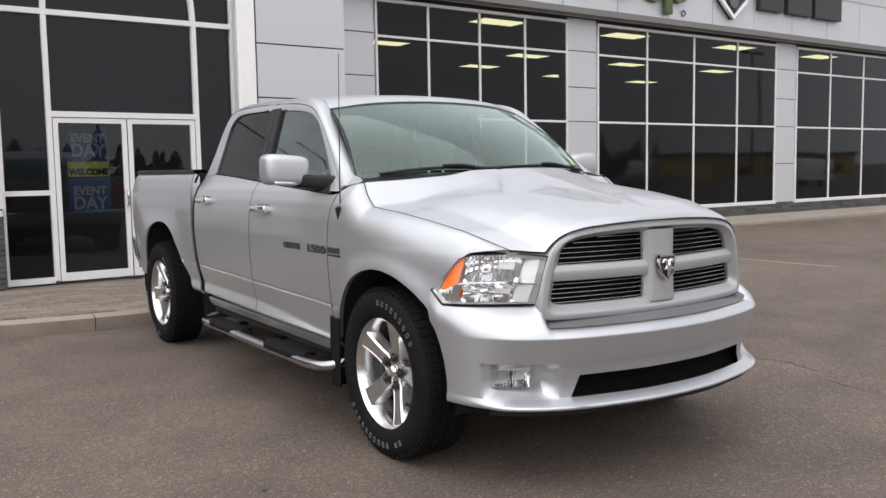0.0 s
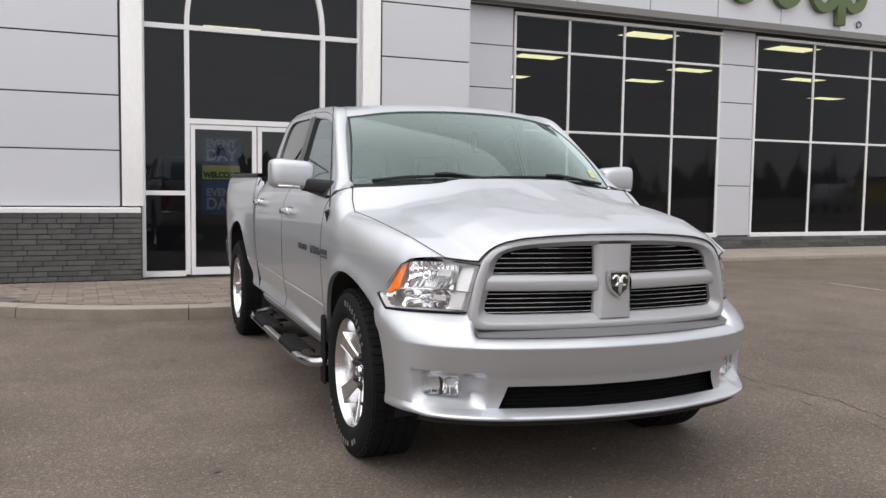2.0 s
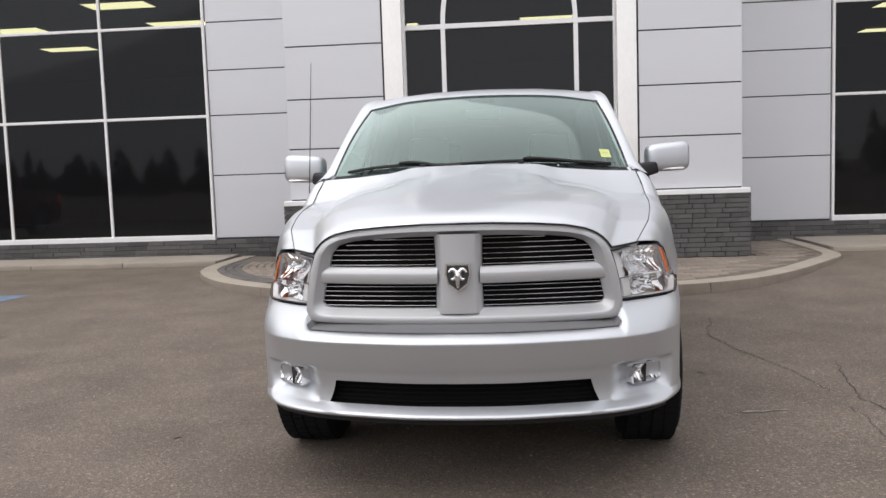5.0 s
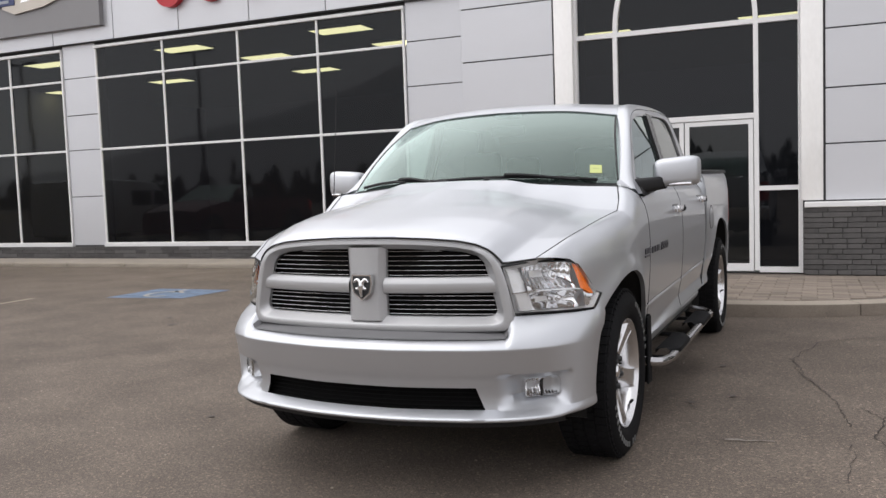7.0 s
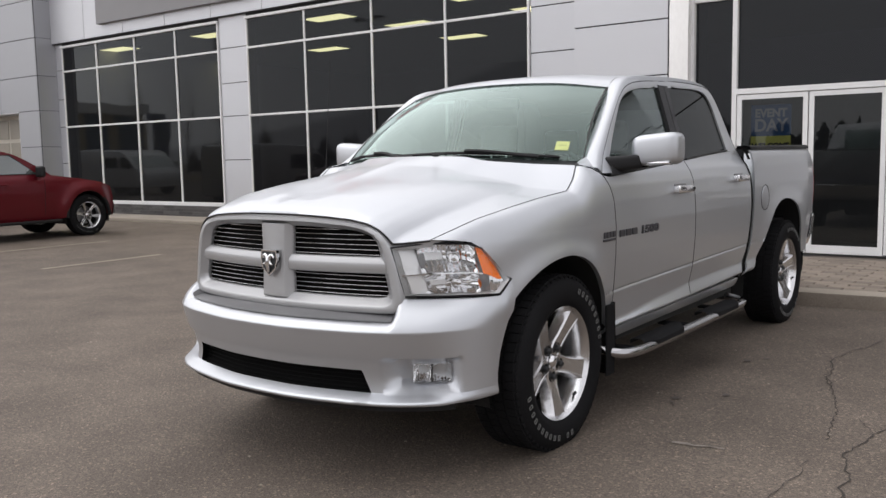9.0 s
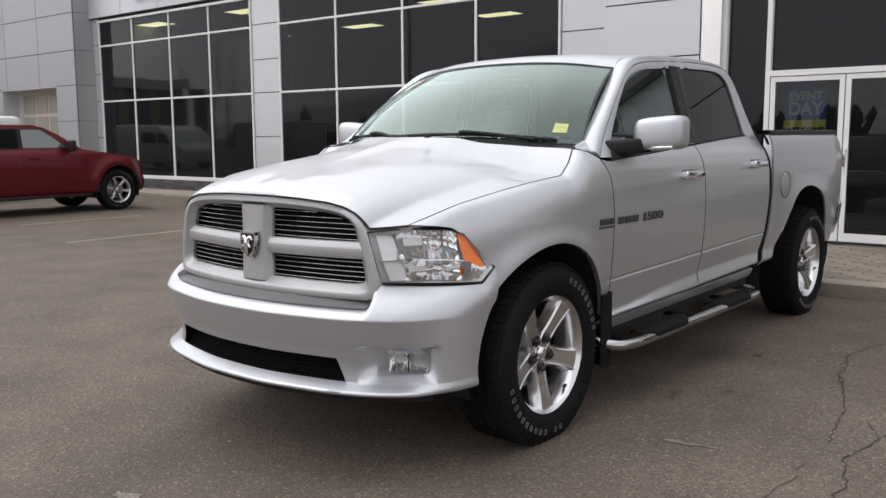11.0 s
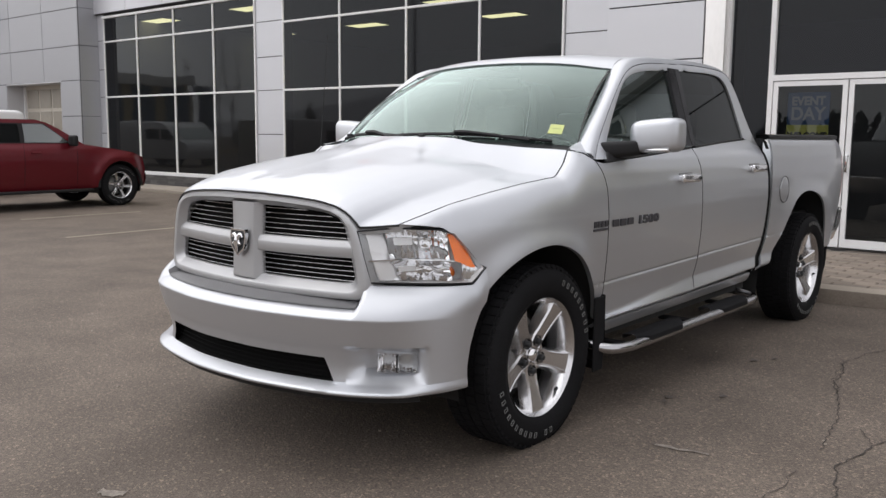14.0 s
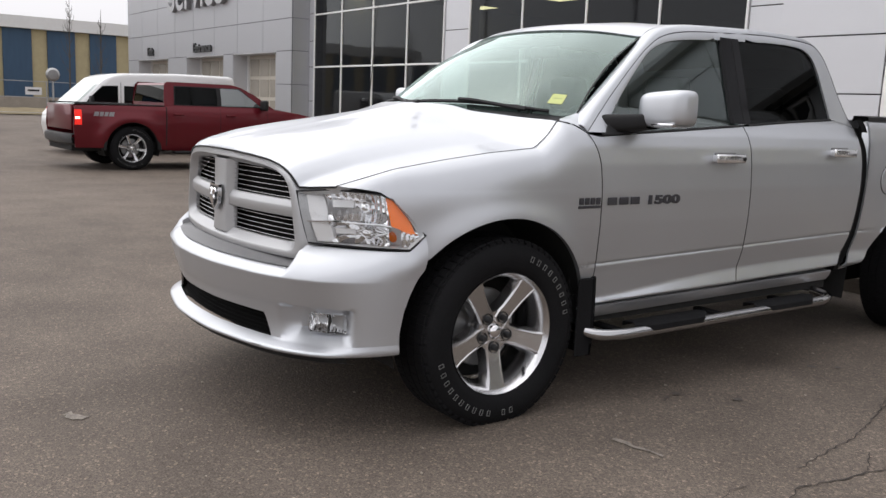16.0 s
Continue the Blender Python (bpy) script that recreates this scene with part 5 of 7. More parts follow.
# dark cowl and the wipers
CW = spline([(-0.80, 0.405, 1.290), (-0.5, 0.215, 1.315), (0, 0.115, 1.325), (0.5, 0.215, 1.315), (0.80, 0.405, 1.290)], 31)
part("cowl", Geo().grid([CW + np.array([0, -0.05, -0.02]), CW, WB + np.array([0, 0.01, -0.002])]), BLACK_PLASTIC, truck, "black cowl grille")
for piv, tip in (((0.62, 0.10, 0.10), None), ((-0.12, 0.10, 0.1), None)):
    x0 = piv[0]
    a, b = (0.93, 0.36) if x0 > 0 else (0.46, 0.07)
    arm = [on_glass(a - 0.06, 0.0, 0.02), on_glass((a + b) / 2 + 0.06, 0.028, 0.034), on_glass((a + b) / 2, 0.042, 0.028)]
    wp = part("wiper", Geo().tube(spline(arm, 12), 0.010, 6), BLACK_PLASTIC, truck, "black wiper arm")
    part("wiper_blade", Geo().tube([on_glass(t, 0.012 + 0.030 * math.sin((t - b) / (a - b) * math.pi), 0.014) for t in np.linspace(a, b, 16)], 0.009, 6), BLACK_PLASTIC, wp)

# hood
E_h = [(float(fender_x(y, z)), y, z) for y, z in zip(SEAM_Y[1:8], SEAM_Z[1:8])]
F_ = [(0, -0.880, 1.130), (0.16, -0.874, 1.129), (0.30, -0.860, 1.123), (0.43, -0.838, 1.112), (0.51, -0.822, 1.095), (0.56, -0.808, 1.070), (0.590, -0.798, 1.040), (0.606, -0.788, 1.016), (0.640, -0.757, 1.017), (E_h[0][0], -0.684, 1.025)]
R_ = [(0, 0.080, 1.353), (0.24, 0.104, 1.350), (0.45, 0.178, 1.339), (0.62, 0.256, 1.325), E_h[-1]]
C_ = [(0, -0.880, 1.130), (0, -0.868, 1.150), (0, -0.82, 1.168), (0, -0.70, 1.194), (0, -0.50, 1.234), (0, -0.20, 1.295), (0, 0.080, 1.353)]
H = coons(np.array(F_), spline(R_, 40), spline(C_, 60), np.array(E_h), 50, 60)
uu = np.linspace(0, 1, 50)[:, None]
vv = np.linspace(0, 1, 60)[None, :]
crown = 0.019 * np.sin(np.pi * np.clip(uu, 0, 1)) ** 1.7 * np.sin(np.pi * np.clip(vv, 0, 1) ** 0.7) ** 0.8
rise = smooth01(0.50, 0.86, vv)
dome = 0.009 * rise * (1 - smooth01(0.34, 0.50, uu))
scallop = -0.013 * rise * smooth01(0.36, 0.56, uu) * (1 - 0.85 * smooth01(0.74, 1.0, uu)) * (1 - 0.3 * smooth01(0.85, 1.0, vv))
H[..., 2] += crown + dome + scallop
full = np.concatenate([(H * np.array([-1, 1, 1]))[:0:-1], H])
full[..., 0] *= 0.995
hood = part("hood", Geo().grid(flanged(full, (0, 0.25, -1), 0.03)), SILVER, truck, sharp=45)
for x0 in (0.242, -0.242):
    part("washer_nozzle", Geo().box((x0, -0.015, 1.365), (0.030, 0.022, 0.014), 0.004), BLACK_PLASTIC, hood)

# ---- nose: grille, lamps, bumper ----
def grille_y(x, z):
    return -0.880 + 0.21 * x * x + 0.02 * (z - 0.92)


GO = [(0.0, 1.118), (0.16, 1.117), (0.28, 1.112), (0.39, 1.103), (0.46, 1.094), (0.53, 1.076), (0.572, 1.048), (0.600, 1.008), (0.622, 0.945), (0.636, 0.872), (0.646, 0.805), (0.649, 0.765), (0.640, 0.740), (0.615, 0.730), (0.50, 0.727), (0.28, 0.725), (0.0, 0.724)]
GI = [(0.0, 1.076), (0.20, 1.075), (0.36, 1.068), (0.44, 1.060), (0.495, 1.044), (0.525, 1.018), (0.540, 0.965), (0.556, 0.90), (0.571, 0.84), (0.577, 0.808), (0.565, 0.793), (0.52, 0.789), (0.30, 0.788), (0.0, 0.788)]
Oh, Ih = resample(GO, 60), resample(GI, 60)
mir = lambda A: np.concatenate([A, (A * np.array([-1, 1]))[-2:0:-1]])
Oh, Ih = mir(Oh), mir(Ih)
rows = []
for k, d in ((0, 0.10), (0, 0.008), (0.04, 0.001), (0.10, -0.002), (0.44, -0.003), (0.49, -0.001), (0.54, 0.004), (0.96, 0.028), (1.0, 0.032), (1.0, 0.048)):
    M = Oh * (1 - k) + Ih * k
    rows.append(np.stack([M[:, 0], grille_y(M[:, 0], M[:, 1]) + d, M[:, 1]], 1))
grille = part("grille", Geo().grid(np.array(rows), close_v=True), SILVER_TRIM, truck, "painted silver grille surround", sharp=40)
# upright post, with a soft waist, and cross bars
rows = []
for z in np.linspace(0.768, 1.085, 18):
    w = 0.092 + 0.004 * ((z - 0.92) / 0.15) ** 2
    rows.append([(x, grille_y(x, z) + d, z) for x, d in ((-w, 0.046), (-w, 0.034), (-w + 0.005, 0.028), (-w + 0.022, 0.007), (-w + 0.030, 0.003), (0, 0.001), (w - 0.030, 0.003), (w - 0.022, 0.007), (w - 0.005, 0.028), (w, 0.034), (w, 0.046))])
part("grille_post", Geo().grid(rows), SILVER_TRIM, grille, sharp=50)
for s in (1, -1):
    rows = []
    for t in np.linspace(0, 1, 16):
        x = 0.085 + (0.585 - 0.085) * t
        zt_, zb_ = 0.953 + 0.004 * t, 0.885 + 0.004 * t
        rows.append([(s * x, grille_y(x, z) + d, z) for z, d in ((zt_, 0.044), (zt_, 0.030), (zt_ - 0.004, 0.026), (zt_ - 0.022, 0.013), (zt_ - 0.028, 0.012), (zb_ + 0.008, 0.012), (zb_ + 0.002, 0.016), (zb_, 0.024), (zb_, 0.044))])
    part("grille_crossbar", Geo().grid(rows), SILVER_TRIM, grille, sharp=50)
# black mesh behind, chrome slats in the four openings
P = np.array([[(x, grille_y(x, z) + 0.095 - 0.052 * float(smooth01(0.52, 0.60, abs(x))), z) for x in np.linspace(-0.61, 0.61, 49) for z in (float(np.interp(abs(x), [0.30, 0.45, 0.53, 0.58, 0.61], [zt_, min(zt_, 1.070), min(zt_, 1.035), min(zt_, 0.975), min(zt_, 0.935)])),)] for zt_ in (0.76, 0.9, 1.0, 1.08)])
part("grille_backing", Geo().grid(P), BLACK_BACK, grille)
for s in (1, -1):
    for z0, pitch, n in ((0.963, 0.0205, 6), (0.798, 0.0193, 5)):
        for k in range(n):
            z = z0 + pitch * k
            xe = float(np.interp(z, [0.79, 0.90, 0.97, 1.02, 1.06, 1.075], [0.580, 0.560, 0.545, 0.525, 0.43, 0.2]))
            pts = [(s * x, float(grille_y(x, z)) + 0.032, z) for x in np.linspace(0.095, xe, 14)]
            rows = [[(p[0], p[1] + dy, p[2] + dz) for dy, dz in ((0, -0.0013), (-0.0006, 0.0), (0.0004, 0.0014), (0.003, 0.0013), (0.003, -0.0012))] for p in pts]
            part("grille_slat", Geo().grid(rows, close_v=True), SLAT, grille, "thin chrome slat" if k == 0 else "", sharp=60)
# badge: plain shield with two curled chrome shapes
pl = lambda a, b, d: (a, grille_y(a, 0.915 + b) - 0.008 - d, 0.915 + b)
out = [(-0.046, 0.054), (0.046, 0.054), (0.050, 0.015), (0.040, -0.025), (0.0, -0.056), (-0.040, -0.025), (-0.050, 0.015)]
badge = part("badge", Geo().prism(out, pl, -0.002, 0.012), SIGN_DARK, grille, "dark shield badge", smooth=False)
rows = [[pl(a * k, b * k, d) for k, d in ((1.04, 0.0), (1.03, 0.016), (0.90, 0.016), (0.88, 0.010))] for a, b in out]
part("badge_rim", Geo().grid(rows, close_u=True), CHROME, badge, "chrome rim", sharp=25)
q = Geo()
for s in (1, -1):
    q.tube([pl(s * (0.020 + 0.014 * math.cos(a)), 0.014 + 0.020 * math.sin(a), 0.018) for a in np.linspace(0.4, 5.2, 14)], [0.010 - 0.004 * abs(t) for t in np.linspace(-1, 1, 14)], 7)
q.tube([pl(0, 0.028, 0.018), pl(0, 0.0, 0.024), pl(0, -0.040, 0.018)], [0.010, 0.012, 0.006], 8)
part("badge_inlay", q, CHROME, badge, "chrome inlay", sharp=60)

# headlamps: plan line from the grille round to the fender
HP = spline([(0.600, -0.797), (0.645, -0.762), (0.70, -0.712), (0.79, -0.630), (0.862, -0.545), (0.905, -0.455), (0.918, -0.390)], 41)


def lamp_pt(u, v, depth, s):
    """A point of the lamp: u from grille to tip, v up, depth inwards."""
    zlo = np.interp(u, [0, 0.86, 1.0], [0.795, 0.788, 0.846])
    zhi = np.interp(u, [0, 0.25, 0.62, 0.74, 1.0], [1.000, 1.012, 1.004, 0.985, 0.852])
    lean = 0.035 * v * smooth01(0.0, 0.5, u)
    u = u + (1 - u) * 0.10 * (1 - v)            # the inner edge slants along the grille
    p = np.array([np.interp(u, np.linspace(0, 1, 41), HP[:, k]) for k in (0, 1)])
    t = np.array([np.interp(min(u + 0.03, 1), np.linspace(0, 1, 41), HP[:, k]) - np.interp(max(u - 0.03, 0), np.linspace(0, 1, 41), HP[:, k]) for k in (0, 1)])
    t /= np.linalg.norm(t)
    nn = np.array([t[1], -t[0]])
    q_ = p - nn * (depth + lean - 0.010 * math.sin(math.pi * v))
    return (s * q_[0], q_[1], zlo + (zhi - zlo) * v)


for s in (1, -1):
    lamp = part("headlight", Geo().grid([[lamp_pt(u, v, 0.10 + 0.02 * math.sin(math.pi * u), s) for v in np.linspace(0, 1, 6)] for u in np.linspace(0, 1, 20)]), LAMP_WHITE, truck, "headlamp housing")
    rim_pts = [(u, 0) for u in np.linspace(0, 1, 24)] + [(1, v) for v in (0.3, 0.6)] + [(u, 1) for u in np.linspace(1, 0, 24)] + [(0, v) for v in (0.75, 0.5, 0.25)]
    rows, wall = [], []
    for u, v in rim_pts:
        cu_, cv_ = u + (0.5 - u) * 0.022, v + (0.5 - v) * 0.055
        rows.append([lamp_pt(u, v, 0.03, s), lamp_pt(u, v, -0.002, s), lamp_pt(cu_, cv_, -0.003, s), lamp_pt(cu_, cv_, 0.010, s)])
        wall.append([lamp_pt(cu_, cv_, 0.010, s), lamp_pt(cu_, cv_, 0.11, s)])
    part("bezel", Geo().grid(rows, close_u=True), BLACK_PLASTIC, lamp, "black bezel", sharp=40)
    part("housing_wall", Geo().grid(wall, close_u=True), LAMP_WHITE, lamp, "silver housing wall", sharp=40)
    lens = part("lens", Geo().grid([[lamp_pt(u, v, -0.001, s) for v in np.linspace(0.03, 0.97, 8)] for u in np.linspace(0.012, 0.988, 24)]), LENS, lamp, "clear lens")
    lens.visible_shadow = False
    # thin shelf that divides the lamp
    part("divider", Geo().grid([[lamp_pt(u, v + 0.03 * u, d, s) for v, d in ((0.405, 0.09), (0.412, 0.014), (0.432, 0.014), (0.440, 0.09))] for u in np.linspace(0.03, 0.72, 14)]), CHROME, lamp, sharp=40)
    # smooth silver block next to the grille, stepping back to the bowls
    part("inner_block", Geo().grid([[lamp_pt(u + 0.05 * (1 - v), v, d + 0.012 * (v > 0.43), s) for v in (0.05, 0.20, 0.405, 0.435, 0.62, 0.80, 0.955)] for u, d in ((0.02, 0.030), (0.035, 0.016), (0.11, 0.022), (0.17, 0.036), (0.20, 0.085))]), LAMP_WHITE, lamp, "smooth silver inner block", sharp=30)
    # reflector bowls: fluted above, faceted below
    for uc, vc, ru, rv, fl in ((0.445, 0.70, 0.250, 0.255, 1), (0.445, 0.225, 0.250, 0.180, 0)):
        rows = []
        for j, vv_ in enumerate(np.linspace(-1, 1, 11)):
            row = []
            for i, uu_ in enumerate(np.linspace(-1, 1, 61 if fl else 25)):
                r2 = min(1.0, (uu_ * uu_ + vv_ * vv_) / 1.5)
                d = 0.098 - 0.068 * r2
                if fl:
                    d += 0.0016 * math.sin(i * 1.05)
                else:
                    d += 0.004 * math.sin(i * 0.6) * math.cos(j * 0.9)
                row.append(lamp_pt(uc + ru * uu_, min(max(vc + rv * vv_, 0.04), 0.965), d, s))
            rows.append(row)
        part("reflector_bowl", Geo().grid(rows), CHROME, lamp, "bright fluted reflector", sharp=70)
        cap = [(1.0, 0.095), (1.0, 0.046), (0.86, 0.040), (0.80, 0.046), (0.45, 0.044), (0.40, 0.036), (0.02, 0.034)]
        part("bulb_cap", Geo().grid([[lamp_pt(uc + 0.045 + 0.050 * r * math.cos(a), vc + 0.02 + (0.10 if fl else 0.085) * r * math.sin(a), d, s) for a in np.linspace(0, 2 * math.pi, 17)] for r, d in cap]), CHROME, lamp, sharp=25)
        part("side_facet", Geo().grid([[lamp_pt(u, v, d, s) for v in (vc - rv * 0.10, vc + rv * 0.42)] for u, d in ((uc - 0.20, 0.030), (uc - 0.055, 0.062))]), LAMP_WHITE, lamp)
    # amber marker above the clear corner
    part("amber_marker", Geo().grid([[lamp_pt(u + 0.075 * (1 - v), v, 0.010 + 0.05 * abs(u - 0.72), s) for v in np.linspace(0.45, 0.965, 6)] for u in (0.675, 0.73, 0.79, 0.84, 0.885)]), AMBER, lamp, "amber marker", sharp=40)
    part("amber_bulb", Geo().grid([[lamp_pt(0.735 + 0.042 * r * math.cos(a), 0.20 + 0.11 * r * math.sin(a), d, s) for a in np.linspace(0, 2 * math.pi, 15)] for r, d in ((1.0, 0.10), (1.0, 0.082), (0.6, 0.076), (0.02, 0.074))]), AMBER, lamp, "amber bulb")
    rows = [[lamp_pt(u, v, 0.034 + 0.008 * (k % 2), s) for v in np.linspace(0.05, 0.95, 7)] for k, u in enumerate(np.linspace(0.80, 0.965, 9))]
    part("corner_reflector", Geo().grid(rows), CHROME, lamp, sharp=50)

# bumper: plan line and upright section
BP = spline([(0, -1.010), (0.20, -1.000), (0.40, -0.962), (0.55, -0.922), (0.68, -0.862), (0.79, -0.775), (0.872, -0.655), (0.908, -0.550), (0.918, -0.450), (0.922, -0.360)], 61)
BT = resample(BP, 61)
NB = np.gradient(BT, axis=0)
NB = np.stack([NB[:, 1], -NB[:, 0]], 1) / np.linalg.norm(NB, axis=1)[:, None]
BZ = [(0.790, -0.062), (0.745, -0.040), (0.715, -0.021), (0.688, -0.011), (0.673, -0.001), (0.667, 0.000), (0.660, -0.002), (0.62, -0.011), (0.595, -0.018), (0.572, -0.024), (0.560, -0.028), (0.552, -0.031), (0.544, -0.035), (0.53, -0.038), (0.505, -0.044), (0.49, -0.049), (0.46, -0.053), (0.43, -0.053), (0.412, -0.051), (0.404, -0.036), (0.389, -0.007), (0.384, 0.001), (0.377, 0.002), (0.371, -0.002), (0.364, -0.05)]


I_LAMP = float(np.interp(0.672, BT[:, 0], np.arange(61)))


def bumper_pt(t, row, s=1):
    """t runs 0..1 from the middle to the wheel, row counts down the section."""
    i = t * 60
    p = np.array([np.interp(i, np.arange(61), BT[:, k]) for k in (0, 1)])
    n_ = np.array([np.interp(i, np.arange(61), NB[:, k]) for k in (0, 1)])
    z, d = BZ[row]
    x = p[0]
    edge = smooth01(0.678, 0.650, x)            # below the grille the top edge drops and shelves back
    if row <= 3:
        z = z - edge * (0.066, 0.044, 0.022, 0.008)[row]
        d = d - edge * (0.062, 0.012, 0.0, 0.0)[row]
    low = smooth01(0.80, 0.915, x)
    z = z + (0.014 * low if row >= 19 else 0.0)
    corner = smooth01(0.76, 0.90, x)
    d = d * (1 - (0.70 if row < 4 else 0.92) * corner)
    # pocket for the fog lamp
    pk = smooth01(0.596, 0.722, x) * smooth01(0.868, 0.834, x) * smooth01(0.412, 0.462, z) * smooth01(0.556, 0.549, z)
    d = d - 0.066 * pk
    q_ = p + n_ * d
    out = np.array([q_[0], q_[1], z])
    if row < 4 and x > 0.64:                  # beside the grille the top edge follows the foot of the lamp
        w = smooth01(0.655, 0.690, x)
        u = float(np.interp(i, [I_LAMP, 60], [0.0, 1.0]))
        foot = np.array(lamp_pt(u, 0.0, 0.002, 1)) + np.array([0, 0, -0.006])
        f = row / 4.0
        mid = foot * (1 - f) + np.array([p[0], p[1], BZ[4][0]]) * f + np.array([n_[0], n_[1], 0.35]) * 0.014 * math.sin(math.pi * f)
        out = out * (1 - w) + mid * w
    return (s * out[0], out[1], out[2])


ts = np.linspace(0, 1, 130)
ends = []
for r in range(len(BZ)):
    t_ = 1.0
    while t_ > 0.8:
        p_ = bumper_pt(t_, r)
        edge_y = -0.385 if p_[2] > 0.745 else -math.sqrt(max(0.492 ** 2 - (p_[2] - 0.415) ** 2, 0.0)) - 0.004
        if p_[1] <= edge_y:
            break
        t_ -= 0.002
    ends.append(t_)
T_END = next(k for k, t in enumerate(ts) if bumper_pt(t * ends[16], 16)[0] > 0.514)       # column at the end of the lower opening
slant = [0.020 * (0.468 - z) / 0.05 if 0.38 < z < 0.54 else 0.0 for z, d in BZ]
half = np.array([[bumper_pt((t + slant[r] * max(0.0, 1 - abs(t - ts[T_END]) / 0.09)) * ends[r], r) for r in range(len(BZ))] for t in ts])
half[..., 0] = np.where(half[..., 0] < 1e-6, 0.0, half[..., 0])
fullb = np.concatenate([(half * np.array([-1, 1, 1]))[:0:-1], half])
gb = Geo()
n_u, n_v = fullb.shape[:2]
base = len(gb.v)
gb.v += [tuple(p) for p in fullb.reshape(-1, 3)]
for i in range(n_u - 1):
    for j in range(n_v - 1):
        if 14 <= j < 18 and abs(i + 0.5 - (len(ts) - 1)) < T_END:
            continue
        a = base + i * n_v + j
        gb.f.append((a, a + n_v, a + n_v + 1, a + 1))
bumper = part("front_bumper", gb, SILVER, truck, "body-coloured bumper", sharp=50)
# grey shelf between grille and bumper, lower opening
tp_ = [t for t in ts if bumper_pt(t, 4)[0] < 0.668]
sh = [[np.array(bumper_pt(abs(t), r, 1 if t >= 0 else -1)) + np.array([0, -0.002, 0.004]) for r in (0, 1)] for t in [-v for v in tp_[:0:-1]] + tp_]
part("bumper_step_pad", Geo().grid(sh), GREY_PLASTIC, bumper, "grey plastic top pad", sharp=40)
rows = [[(x, float(np.interp(abs(x), BT[:, 0], BT[:, 1])) + d, z) for d, z in ((0.075, 0.512), (0.100, 0.502), (0.115, 0.455), (0.100, 0.412), (0.075, 0.408))] for x in np.linspace(-0.57, 0.57, 41)]
low_grille = part("lower_grille", Geo().grid(rows), BLACK_BACK, bumper, "black lower opening", sharp=40)
for x0 in (0.565, -0.565):
    part("opening_end", Geo().box((x0, float(np.interp(0.565, BT[:, 0], BT[:, 1])) + 0.130, 0.458), (0.012, 0.13, 0.12), 0), BLACK_BACK, low_grille, smooth=False)
for k in range(5):
    z = 0.422 + k * 0.018
    part("lower_slat", Geo().tube([(x, float(np.interp(abs(x), BT[:, 0], BT[:, 1])) + 0.085, z) for x in np.linspace(-0.53, 0.53, 31)], 0.003, 5), BLACK_BACK, low_grille)
part("air_dam", Geo().grid([[(s_ * p[0] * 0.985, p[1] + 0.02 + o, z) for o, z in ((0, 0.372), (0.01, 0.345), (0.05, 0.335))] for s_, p in [(-1, p) for p in BT[43:0:-1]] + [(1, p) for p in BT[:44]]]), BLACK_PLASTIC, bumper, "black air dam", sharp=40)


def fog_pt(a, b, d, s):
    """Fog lamp face: a across 0..1 outwards, b up."""
    p0, p1 = np.array([0.688, -0.784]), np.array([0.812, -0.678])
    t = (p1 - p0) / np.linalg.norm(p1 - p0)
    n_ = np.array([t[1], -t[0]])
    p = p0 + (p1 - p0) * a - n_ * (d + 0.006)
    return (s * p[0], p[1], 0.452 + 0.078 * b)


for s in (1, -1):
    L3 = [(0.02, 0.15), (0.05, 0.02), (0.93, 0.0), (1.0, 0.12), (1.0, 0.85), (0.93, 0.97), (0.10, 1.0), (0.02, 0.88)]
    rows = [[fog_pt(0.5 + (a - 0.5) * k, 0.5 + (b - 0.5) * k, d, s) for k, d in ((1.0, 0.012), (0.99, 0.001), (0.985, 0.001), (0.975, 0.07))] for a, b in L3]
    fog = part("fog_lamp", Geo().grid(rows, close_u=True), CHROME, bumper, "chrome-ringed fog lamp", sharp=40)
    for ac, rw in ((0.28, 0.24), (0.73, 0.26)):
        part("reflector_bowl", Geo().grid([[fog_pt(ac + rw * a, 0.5 + 0.47 * b, 0.052 - 0.040 * min(1, (a * a + b * b) / 1.6) + 0.0035 * math.sin(i * 1.7) + 0.002 * math.cos(j * 1.9), s) for i, a in enumerate(np.linspace(-1, 1, 25))] for j, b in enumerate(np.linspace(-1, 1, 7))]), CHROME, fog, sharp=15)
    part("divider", Geo().grid([[fog_pt(0.50 + o + 0.03 * b, b, d, s) for o, d in ((-0.02, 0.06), (-0.012, 0.008), (0.012, 0.008), (0.02, 0.06))] for b in (0.03, 0.5, 0.97)]), BLACK_PLASTIC, fog)
    fl = part("lens", Geo().grid([[fog_pt(a, b, 0.002, s) for b in np.linspace(0.02, 0.98, 4)] for a in np.linspace(0.03, 0.98, 8)]), LENS, fog)
    fl.visible_shadow = False

